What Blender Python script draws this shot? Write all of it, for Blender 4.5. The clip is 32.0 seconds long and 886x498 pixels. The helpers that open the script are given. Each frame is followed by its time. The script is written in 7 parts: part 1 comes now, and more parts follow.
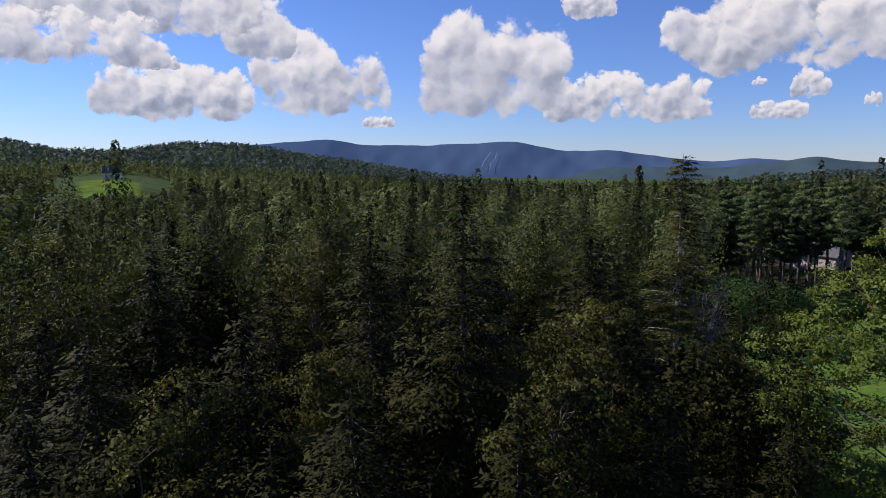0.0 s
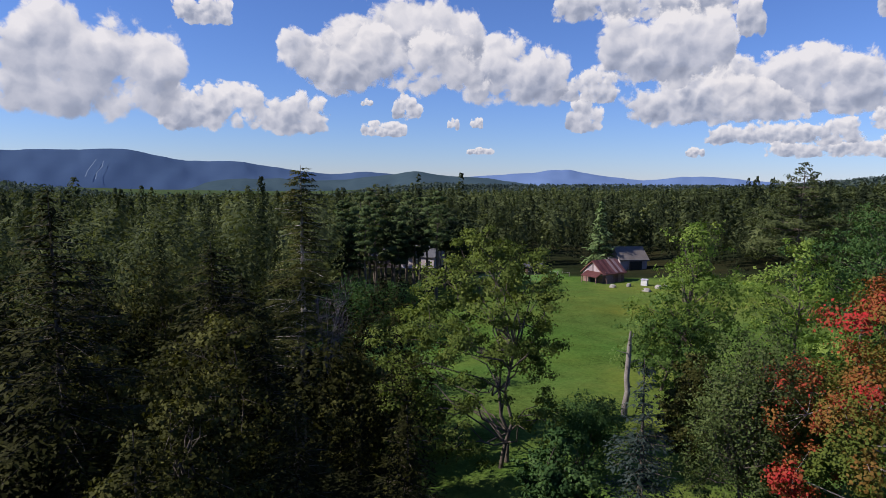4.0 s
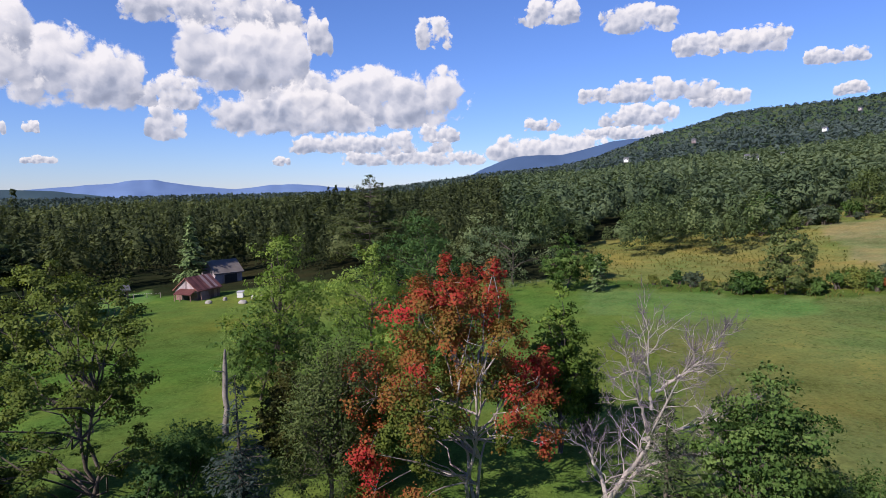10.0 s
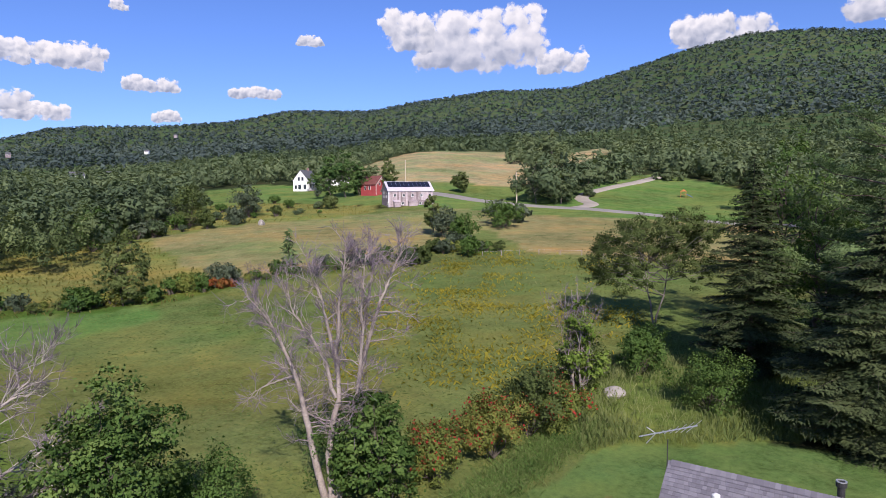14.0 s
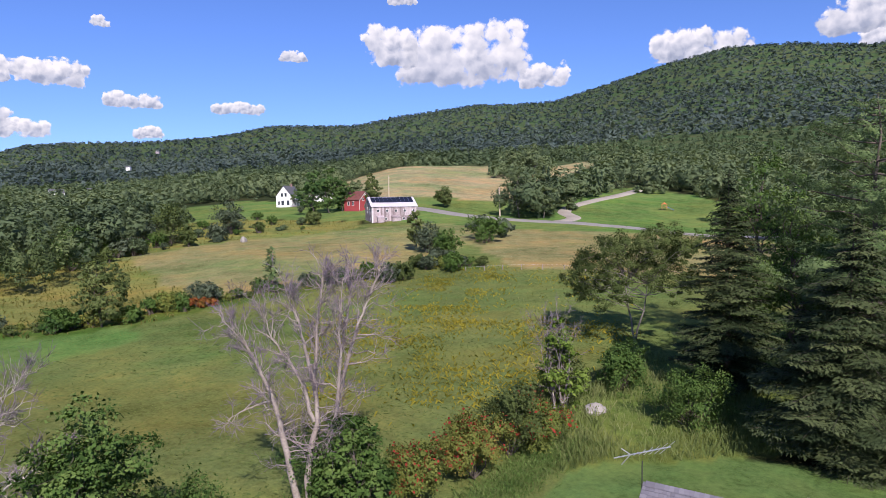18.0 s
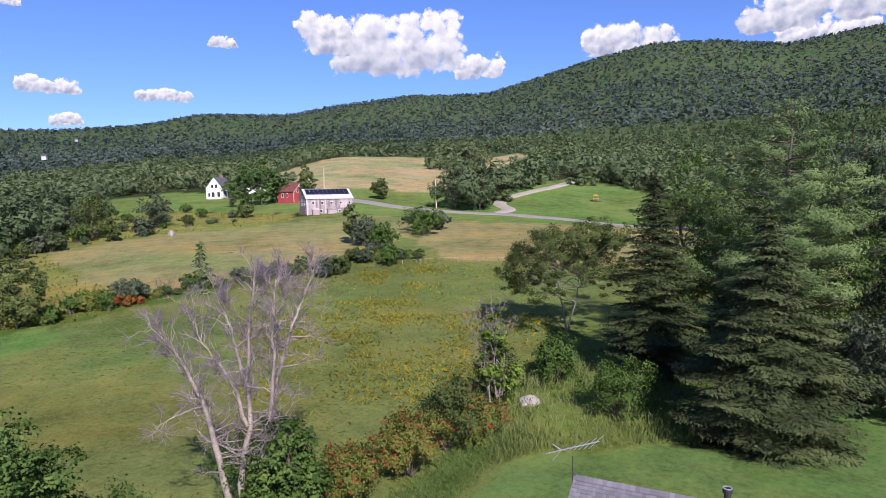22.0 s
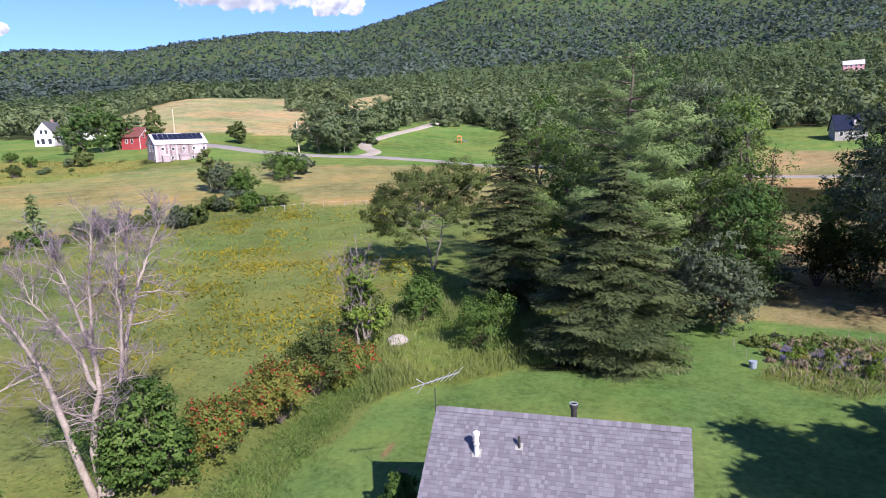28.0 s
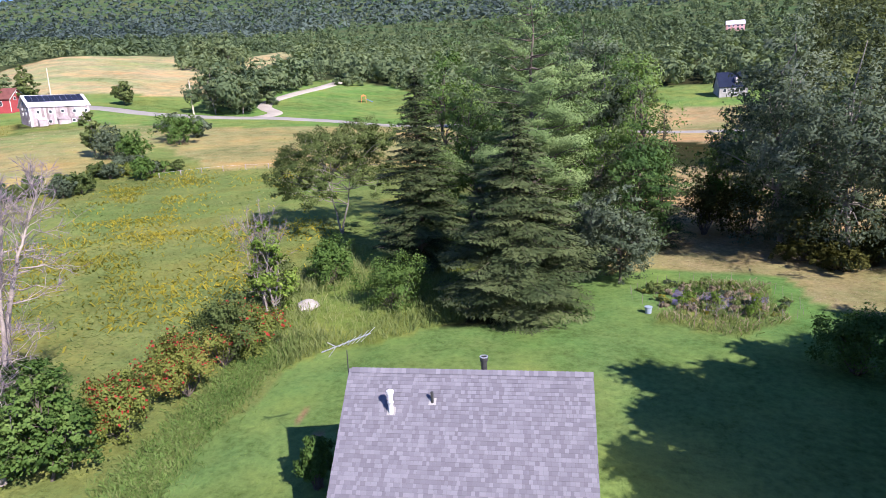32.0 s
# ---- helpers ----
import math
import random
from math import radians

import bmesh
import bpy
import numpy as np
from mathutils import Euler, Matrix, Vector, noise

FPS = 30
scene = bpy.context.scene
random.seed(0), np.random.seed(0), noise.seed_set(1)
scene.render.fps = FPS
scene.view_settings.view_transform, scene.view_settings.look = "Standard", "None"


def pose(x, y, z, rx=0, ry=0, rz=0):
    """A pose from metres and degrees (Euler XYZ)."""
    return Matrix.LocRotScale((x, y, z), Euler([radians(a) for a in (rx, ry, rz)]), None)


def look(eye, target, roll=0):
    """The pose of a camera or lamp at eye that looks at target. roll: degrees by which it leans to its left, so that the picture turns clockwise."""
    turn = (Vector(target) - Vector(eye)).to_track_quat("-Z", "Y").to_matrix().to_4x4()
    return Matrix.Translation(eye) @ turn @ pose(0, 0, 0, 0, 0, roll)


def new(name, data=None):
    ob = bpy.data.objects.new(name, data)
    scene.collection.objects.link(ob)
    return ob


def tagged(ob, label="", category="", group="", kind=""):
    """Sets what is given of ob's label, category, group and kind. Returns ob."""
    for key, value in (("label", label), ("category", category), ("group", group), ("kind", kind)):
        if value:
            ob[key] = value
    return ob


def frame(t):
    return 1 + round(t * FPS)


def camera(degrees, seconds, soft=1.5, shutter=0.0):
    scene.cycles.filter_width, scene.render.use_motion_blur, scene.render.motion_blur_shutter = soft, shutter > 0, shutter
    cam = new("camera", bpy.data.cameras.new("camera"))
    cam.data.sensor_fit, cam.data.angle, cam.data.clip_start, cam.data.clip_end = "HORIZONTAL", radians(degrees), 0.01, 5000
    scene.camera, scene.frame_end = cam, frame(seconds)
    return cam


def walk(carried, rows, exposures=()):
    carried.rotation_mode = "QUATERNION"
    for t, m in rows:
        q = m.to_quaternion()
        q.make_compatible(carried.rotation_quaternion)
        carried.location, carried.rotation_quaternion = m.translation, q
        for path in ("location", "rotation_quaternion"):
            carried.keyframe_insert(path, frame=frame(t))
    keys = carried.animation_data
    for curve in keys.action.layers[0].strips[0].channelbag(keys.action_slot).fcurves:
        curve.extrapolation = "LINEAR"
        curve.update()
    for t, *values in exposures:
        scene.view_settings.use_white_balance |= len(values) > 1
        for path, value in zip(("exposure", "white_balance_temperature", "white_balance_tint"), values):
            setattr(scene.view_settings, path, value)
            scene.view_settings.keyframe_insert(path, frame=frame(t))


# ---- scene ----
# ---------------------------------------------------------------- camera
cam = camera(69.75, 32.0, soft=0.75)
HOVER = 14.5            # height of the hover over the lawn
# seconds, drift east, north, up, heading, pitch, roll
PATH = [
    (0, -1.38, 2.15, -0.10, -0.00, -7.66, 0.20), (0.5, -1.36, 2.13, -0.11, 4.06, -7.52, 0.26),
    (1, -1.33, 2.12, -0.12, 8.39, -7.39, 0.53), (1.5, -1.28, 2.06, -0.13, 12.64, -7.21, 0.69),
    (2, -1.21, 2.11, -0.14, 16.92, -7.01, 0.79), (2.5, -1.16, 2.17, -0.14, 21.09, -6.84, 0.91),
    (3, -1.10, 2.20, -0.14, 25.30, -6.65, 0.94), (3.5, -1.05, 2.30, -0.15, 29.25, -6.47, 0.98),
    (4, -0.98, 2.40, -0.15, 32.74, -6.30, 0.99), (4.5, -0.92, 2.45, -0.15, 36.39, -6.13, 1.05),
    (6.5, -1.90, 0.67, 0.94, 47.46, -6.17, -0.27), (7, -1.88, 0.74, 0.89, 49.52, -6.05, -0.31),
    (7.5, -1.76, 0.87, 0.82, 51.56, -5.90, -0.39), (8, -1.62, 1.03, 0.76, 54.55, -5.81, -0.38),
    (8.5, -1.58, 1.10, 0.69, 57.49, -5.66, -0.41), (9, -1.57, 1.10, 0.66, 60.61, -5.59, -0.53),
    (9.5, -1.53, 1.09, 0.63, 64.24, -5.48, -0.51), (10, -1.45, 1.07, 0.61, 68.07, -5.39, -0.52),
    (10.5, -1.32, 1.04, 0.58, 71.51, -5.28, -0.57), (11, -1.09, 0.98, 0.57, 75.86, -5.17, -0.64),
    (11.5, -0.91, 0.94, 0.56, 83.18, -5.12, -0.56), (12, -0.57, 0.87, 0.34, 93.43, -4.98, -0.39),
    (12.5, -0.00, 0.81, -0.07, 104.39, -4.73, -0.29), (13, 0.35, 0.77, -0.38, 115.06, -4.50, -0.36),
    (13.5, 0.57, 0.76, -0.57, 121.86, -4.34, -0.56), (14, 0.72, 0.72, -0.69, 123.53, -4.14, -0.60),
    (14.5, 0.78, 0.71, -0.73, 124.02, -3.98, -0.71), (16.5, 0.46, 0.75, -0.55, 123.54, -3.29, -0.89),
    (17, 0.41, 0.65, -0.47, 123.31, -3.18, -1.04), (17.5, 0.38, 0.55, -0.37, 123.67, -3.07, -1.08),
    (18, 0.40, 0.49, -0.30, 124.90, -2.93, -1.11), (18.5, 0.41, 0.48, -0.21, 126.45, -2.78, -1.15),
    (19, 0.39, 0.49, -0.12, 127.71, -2.69, -1.11), (19.5, 0.35, 0.49, -0.03, 128.20, -2.58, -1.05),
    (20, 0.33, 0.42, 0.05, 128.36, -2.53, -1.13), (20.5, 0.31, 0.37, 0.10, 128.59, -2.63, -1.11),
    (21, 0.30, 0.37, 0.12, 128.91, -2.99, -1.18), (21.5, 0.30, 0.41, 0.13, 129.55, -3.43, -1.19),
    (22, 0.30, 0.42, 0.13, 130.55, -3.89, -1.26), (22.5, 0.27, 0.41, 0.13, 131.68, -4.31, -1.35),
    (23, 0.25, 0.38, 0.12, 132.64, -4.72, -1.38), (23.5, 0.23, 0.30, 0.11, 133.84, -5.17, -1.53),
    (24, 0.21, 0.25, 0.09, 135.09, -5.62, -1.64), (24.5, 0.19, 0.24, 0.08, 136.23, -6.10, -1.75),
    (25, 0.18, 0.22, 0.06, 137.31, -6.56, -1.81), (25.5, 0.17, 0.21, 0.05, 138.36, -6.98, -1.82),
    (27.5, 0.08, 0.11, 0.05, 141.61, -8.88, -2.21), (28, 0.05, 0.09, 0.05, 142.18, -9.35, -2.27),
    (28.5, -0.00, 0.07, 0.04, 142.77, -9.79, -2.35), (29, -0.07, 0.05, 0.04, 144.35, -10.32, -2.52),
    (29.5, -0.09, 0.03, 0.03, 146.64, -10.87, -2.66), (30, -0.07, 0.02, 0.03, 148.42, -11.37, -2.76),
    (30.5, -0.06, 0.01, 0.03, 149.39, -11.85, -2.80), (31, -0.02, 0.00, 0.01, 149.83, -12.26, -2.81),
    (31.5, 0.01, -0.01, -0.00, 150.03, -12.72, -2.75), (32, 0.01, -0.00, -0.00, 150.27, -13.22, -2.81),
]


def gimbal(x, y, z, heading, pitch, roll):
    turn = Matrix.Rotation(radians(-heading), 4, "Z") @ Matrix.Rotation(radians(90 + pitch), 4, "X") @ Matrix.Rotation(radians(roll), 4, "Z")
    return Matrix.Translation((x, y, HOVER + z)) @ turn


walk(cam, [(t, gimbal(*rest)) for t, *rest in PATH], exposures=[(0, 0.22, 6450, 18), (4, 0.2, 6400, 17), (9, 0.35, 6400, 18), (13, 0.42, 6400, 21), (20, 0.55, 6350, 22), (25, 0.72, 6350, 23), (32, 1.25, 6250, 22)])

# ---------------------------------------------------------------- sky and sun
SUN_HEADING, SUN_HEIGHT = 294.0, 37.0
world = bpy.data.worlds.new("sky")
scene.world = world
world.use_nodes = True
wt = world.node_tree
wt.nodes.clear()
sky = wt.nodes.new("ShaderNodeTexSky")
sky.sky_type, sky.sun_disc = "NISHITA", False
sky.sun_elevation, sky.sun_rotation = radians(SUN_HEIGHT), radians(SUN_HEADING)
sky.altitude, sky.air_density, sky.dust_density, sky.ozone_density = 0, 1.0, 0.0, 6.0
bg = wt.nodes.new("ShaderNodeBackground")
bg.inputs["Strength"].default_value = 0.085
wout = wt.nodes.new("ShaderNodeOutputWorld")
tone = wt.nodes.new("ShaderNodeMix")
tone.data_type, tone.blend_type = "RGBA", "MULTIPLY"
tone.inputs[0].default_value, tone.inputs[7].default_value = 1.0, (0.80, 0.93, 1.28, 1)
wt.links.new(sky.outputs[0], tone.inputs[6])
wt.links.new(tone.outputs[2], bg.inputs["Color"])
wt.links.new(bg.outputs[0], wout.inputs["Surface"])

sun = new("sun", bpy.data.lights.new("sun", "SUN"))
sun.data.energy, sun.data.angle, sun.data.color = 4.9, radians(0.53), (1.0, 0.95, 0.86)
sh, sv = radians(SUN_HEADING), radians(SUN_HEIGHT)
SUN_WAY = Vector((math.sin(sh) * math.cos(sv), math.cos(sh) * math.cos(sv), math.sin(sv)))
sun.matrix_world = look(SUN_WAY * 300, (0, 0, 0))

# ---------------------------------------------------------------- materials
def material(name):
    m = bpy.data.materials.new(name)
    m.use_nodes = True
    m.node_tree.nodes.clear()
    return m, m.node_tree


def node(nt, kind, **values):
    n = nt.nodes.new(kind)
    for key, value in values.items():
        if key in n.inputs:
            n.inputs[key].default_value = value
        else:
            setattr(n, key, value)
    return n


def ramp(nt, fac, stops):
    r = nt.nodes.new("ShaderNodeValToRGB")
    e = r.color_ramp.elements
    while len(e) < len(stops):
        e.new(0.5)
    for el, (p, c) in zip(e, stops):
        el.position, el.color = p, (*c, 1)
    nt.links.new(fac, r.inputs[0])
    return r.outputs[0]


def noise_tex(nt, scale, detail=4.0, rough=0.55, coord="Object"):
    tc = node(nt, "ShaderNodeTexCoord")
    n = node(nt, "ShaderNodeTexNoise", Scale=scale, Detail=detail, Roughness=rough)
    nt.links.new(tc.outputs[coord], n.inputs["Vector"])
    return n.outputs["Fac"]


def mix_rgb(nt, fac, a, b, how="MIX"):
    m = node(nt, "ShaderNodeMix", data_type="RGBA", blend_type=how)
    for socket, value in ((m.inputs[0], fac), (m.inputs[6], a), (m.inputs[7], b)):
        if isinstance(value, bpy.types.NodeSocket):
            nt.links.new(value, socket)
        elif isinstance(value, tuple):
            socket.default_value = (*value, 1)
        else:
            socket.default_value = value
    return m.outputs[2]


def maths(nt, how, a, b=0.0, c=0.0, clamp=False):
    m = node(nt, "ShaderNodeMath", operation=how, use_clamp=clamp)
    for socket, value in zip(m.inputs, (a, b, c)):
        if isinstance(value, bpy.types.NodeSocket):
            nt.links.new(value, socket)
        else:
            socket.default_value = value
    return m.outputs[0]


def finish(nt, colour, rough=0.8, metal=0.0, bump=None, strength=0.3, distance=0.02, spec=0.5):
    b = node(nt, "ShaderNodeBsdfPrincipled", Metallic=metal)
    b.inputs["Specular IOR Level"].default_value = spec
    for key, value in (("Base Color", colour), ("Roughness", rough)):
        if isinstance(value, bpy.types.NodeSocket):
            nt.links.new(value, b.inputs[key])
        else:
            b.inputs[key].default_value = (*value, 1) if isinstance(value, tuple) else value
    if bump is not None:
        bn = node(nt, "ShaderNodeBump", Strength=strength, Distance=distance)
        nt.links.new(bump, bn.inputs["Height"])
        nt.links.new(bn.outputs[0], b.inputs["Normal"])
    out = node(nt, "ShaderNodeOutputMaterial")
    nt.links.new(b.outputs[0], out.inputs[0])
    return b


def plain(name, dark, light, scale=3.0, rough=0.75, metal=0.0, strength=0.25, distance=0.02, fine=30.0, spec=0.5, by_piece=0.0):
    """Worn surface: blotches and a fine grain between two tones."""
    m, nt = material(name)
    big, small = noise_tex(nt, scale), noise_tex(nt, fine, 6)
    f = maths(nt, "MULTIPLY_ADD", small, 0.4, maths(nt, "MULTIPLY", big, 0.6))
    if by_piece:
        own = node(nt, "ShaderNodeObjectInfo").outputs["Random"]
        f = maths(nt, "ADD", f, maths(nt, "MULTIPLY_ADD", own, by_piece, -by_piece / 2))
    col = ramp(nt, f, [(0.3, dark), (0.7, light)])
    finish(nt, col, rough, metal, small, strength, distance, spec)
    return m


def foliage(name, dark, mid, light, odd=None, see_through=0.35, leafy=0.20, at=(0.15, 0.5, 0.85, 0.97)):
    """Leaves: tone by leaf, by tree and by a slow patchiness in the crown."""
    dark, mid, light = ((r, g, b * 1.32) for r, g, b in (dark, mid, light))
    m, nt = material(name)
    geo, info = node(nt, "ShaderNodeNewGeometry"), node(nt, "ShaderNodeObjectInfo")
    tint = node(nt, "ShaderNodeAttribute", attribute_name="tint")
    patch = noise_tex(nt, 0.5, 2)
    f = maths(nt, "MULTIPLY_ADD", geo.outputs["Random Per Island"], leafy, maths(nt, "MULTIPLY_ADD", patch, 0.5, 0.3 - leafy / 2))
    f = maths(nt, "ADD", f, maths(nt, "MULTIPLY_ADD", info.outputs["Random"], 0.16, -0.1))
    f = maths(nt, "ADD", f, tint.outputs["Fac"])
    stops = [(at[0], dark), (at[1], mid), (at[2], light)] + ([(at[3], odd)] if odd else [])
    col = ramp(nt, f, stops)
    d = node(nt, "ShaderNodeBsdfPrincipled", Roughness=0.7)
    d.inputs["Specular IOR Level"].default_value = 0.05
    tr = node(nt, "ShaderNodeBsdfTranslucent")
    mix = node(nt, "ShaderNodeMixShader", Fac=see_through)
    out = node(nt, "ShaderNodeOutputMaterial")
    warm = mix_rgb(nt, 1.0, col, (1.0, 1.0, 0.55), "MULTIPLY")
    nt.links.new(col, d.inputs["Base Color"])
    nt.links.new(warm, tr.inputs["Color"])
    nt.links.new(d.outputs[0], mix.inputs[1])
    nt.links.new(tr.outputs[0], mix.inputs[2])
    nt.links.new(mix.outputs[0], out.inputs[0])
    return m


LEAF = {
    "green": foliage("leaf_green", (0.032, 0.066, 0.012), (0.078, 0.142, 0.026), (0.16, 0.235, 0.050)),
    "deep": foliage("leaf_deep_green", (0.024, 0.055, 0.014), (0.055, 0.112, 0.026), (0.11, 0.18, 0.042)),
    "lime": foliage("leaf_lime", (0.052, 0.095, 0.012), (0.125, 0.200, 0.027), (0.245, 0.325, 0.055)),
    "maple": foliage("leaf_maple_yellow_green", (0.052, 0.080, 0.013), (0.112, 0.152, 0.025), (0.21, 0.25, 0.048)),
    "olive": foliage("leaf_olive", (0.040, 0.060, 0.015), (0.095, 0.130, 0.032), (0.18, 0.215, 0.060)),
    "grey": foliage("leaf_grey_green", (0.036, 0.052, 0.024), (0.088, 0.118, 0.055), (0.18, 0.215, 0.115)),
    "spruce": foliage("needle_spruce", (0.013, 0.022, 0.007), (0.037, 0.054, 0.017), (0.098, 0.122, 0.038), see_through=0.12, leafy=0.12),
    "pine": foliage("needle_pine", (0.040, 0.068, 0.020), (0.108, 0.166, 0.046), (0.20, 0.265, 0.080), see_through=0.15, leafy=0.12),
    # hemlock and shade: olive foliage with the wood's shade darkened into its colour
    "hemlock": foliage("needle_shaded_olive", (0.007, 0.008, 0.0014), (0.017, 0.0185, 0.0030), (0.044, 0.045, 0.007), see_through=0.12),
    "shade": foliage("leaf_shaded_olive", (0.021, 0.024, 0.005), (0.053, 0.056, 0.011), (0.120, 0.122, 0.027), see_through=0.25),
    "blue": foliage("needle_blue_green", (0.013, 0.022, 0.013), (0.032, 0.048, 0.030), (0.07, 0.09, 0.06), see_through=0.15),
    "red": foliage("leaf_turning_red", (0.105, 0.135, 0.02), (0.24, 0.12, 0.026), (0.38, 0.05, 0.030), (0.52, 0.016, 0.030), at=(0.28, 0.52, 0.76, 0.96)),
    "sumac": foliage("leaf_sumac", (0.10, 0.15, 0.03), (0.19, 0.22, 0.04), (0.27, 0.18, 0.04), (0.42, 0.06, 0.03), at=(0.2, 0.55, 0.8, 0.97)),
    "berry": foliage("sumac_red", (0.18, 0.026, 0.018), (0.31, 0.045, 0.026), (0.42, 0.085, 0.035)),
    "woods": foliage("woods_mixed", (0.034, 0.056, 0.017), (0.086, 0.125, 0.038), (0.17, 0.21, 0.068), leafy=0.16),
    # ridge leaves are blued for haze; slope leaves paled a little for it
    "ridge": foliage("woods_hazed_ridge", (0.038, 0.056, 0.044), (0.066, 0.094, 0.068), (0.112, 0.146, 0.092), leafy=0.12),
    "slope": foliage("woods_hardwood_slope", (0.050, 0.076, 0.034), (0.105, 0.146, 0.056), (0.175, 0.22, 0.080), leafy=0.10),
    "valley": foliage("woods_valley_olive", (0.028, 0.038, 0.013), (0.074, 0.092, 0.028), (0.155, 0.178, 0.054), leafy=0.16),
    "twig": foliage("twig_grey", (0.08, 0.062, 0.055), (0.15, 0.12, 0.11), (0.25, 0.21, 0.195), see_through=0.0),
    "grass": foliage("tall_grass", (0.07, 0.11, 0.025), (0.14, 0.185, 0.045), (0.24, 0.26, 0.085), (0.33, 0.29, 0.13)),
    "meadow": foliage("meadow_blades", (0.098, 0.124, 0.028), (0.138, 0.173, 0.037), (0.20, 0.225, 0.058), see_through=0.6),
    "lawn": foliage("lawn_blades", (0.080, 0.140, 0.026), (0.112, 0.185, 0.036), (0.155, 0.228, 0.052), see_through=0.6),
    "goldweed": foliage("goldenrod_weeds", (0.09, 0.10, 0.028), (0.17, 0.17, 0.04), (0.27, 0.24, 0.05), see_through=0.6),
    "straw": foliage("dry_straw", (0.18, 0.14, 0.07), (0.29, 0.235, 0.13), (0.42, 0.36, 0.22)),
    "yellow": foliage("goldenrod_bloom", (0.12, 0.14, 0.025), (0.25, 0.235, 0.030), (0.42, 0.35, 0.035), see_through=0.6),
}
BARK = plain("bark_brown", (0.05, 0.04, 0.03), (0.15, 0.12, 0.095), 2.0, 0.95, strength=0.8, distance=0.05, fine=14)
BARK_PALE = plain("bark_weathered_grey", (0.22, 0.18, 0.15), (0.52, 0.47, 0.42), 1.2, 0.9, strength=0.6, distance=0.03, fine=12)
BARK_BLEACHED = plain("bark_bleached", (0.16, 0.125, 0.11), (0.42, 0.36, 0.32), 1.6, 0.9, strength=0.7, distance=0.03, fine=10)
BARK_GREY = plain("bark_dead_grey", (0.12, 0.10, 0.085), (0.30, 0.265, 0.235), 1.2, 0.9, strength=0.6, distance=0.03, fine=12)
STONE = plain("fieldstone", (0.20, 0.18, 0.16), (0.42, 0.39, 0.35), 1.6, 0.9, strength=0.6, distance=0.05, fine=18)
GRAVEL = plain("gravel_lane", (0.24, 0.21, 0.17), (0.37, 0.33, 0.275), 0.25, 0.95, strength=0.3, fine=3)
ASPHALT = plain("worn_asphalt", (0.17, 0.155, 0.14), (0.27, 0.25, 0.225), 0.2, 0.9, strength=0.2, fine=4)
WHITE = plain("white_paint", (0.62, 0.61, 0.58), (0.82, 0.81, 0.79), 1.0, 0.55, strength=0.1)
RED = plain("barn_red_paint", (0.26, 0.035, 0.04), (0.38, 0.06, 0.06), 0.8, 0.7, strength=0.2)
GREYWOOD = plain("weathered_boards", (0.18, 0.14, 0.14), (0.44, 0.37, 0.38), 0.6, 0.85, strength=0.3, fine=6, by_piece=0.45)
OLDWOOD = plain("old_red_boards", (0.13, 0.065, 0.055), (0.33, 0.21, 0.18), 0.7, 0.9, strength=0.3, fine=7, by_piece=0.4)
# Slabs of this colour on closed walls stand for the shade inside openings.
DARK = plain("shaded_opening", (0.012, 0.012, 0.012), (0.03, 0.03, 0.028), 2.0, 0.6)
DARKROOF = plain("dark_roof", (0.06, 0.06, 0.065), (0.12, 0.12, 0.125), 0.8, 0.7)
GREYROOF = plain("grey_roof", (0.22, 0.21, 0.20), (0.34, 0.33, 0.31), 0.6, 0.8)
TIN = plain("rusty_tin_roof", (0.085, 0.022, 0.018), (0.21, 0.08, 0.065), 0.7, 0.65, 0.0, fine=6, by_piece=0.4)
PANEL = plain("solar_glass", (0.010, 0.012, 0.022), (0.02, 0.024, 0.04), 0.5, 0.12)
PALEROOF = plain("pale_metal_roof", (0.55, 0.50, 0.56), (0.68, 0.63, 0.68), 0.5, 0.4, 0.2)
GLASS = plain("window_glass_dark", (0.02, 0.025, 0.03), (0.05, 0.06, 0.07), 1.0, 0.08)
ALU = plain("dull_aluminium", (0.55, 0.55, 0.55), (0.72, 0.72, 0.72), 3.0, 0.4, 0.7)
BLACKPIPE = plain("black_pipe", (0.02, 0.02, 0.02), (0.05, 0.05, 0.05), 3.0, 0.5)
# Aerial haze is mixed into the blue of these distant surfaces.
HILLBLUE = plain("hazed_wooded_mountain", (0.050, 0.085, 0.155), (0.062, 0.102, 0.185), 0.0012, 1.0, strength=0.0, fine=0.006, spec=0.0)
HILLDARK = plain("hazed_foothill_woods", (0.04, 0.068, 0.085), (0.058, 0.09, 0.105), 0.004, 1.0, strength=0.0, fine=0.02, spec=0.0)
TRAIL = plain("hazed_mown_trail", (0.16, 0.21, 0.29), (0.20, 0.26, 0.33), 0.01, 1.0, strength=0.0, fine=0.05, spec=0.0)
HILLFAR = plain("hazed_farthest_mountain", (0.115, 0.18, 0.32), (0.135, 0.205, 0.36), 0.002, 1.0, strength=0.0, fine=0.01, spec=0.0)

# ---------------------------------------------------------------- land
def polar(heading, r):
    return r * math.sin(radians(heading)), r * math.cos(radians(heading))


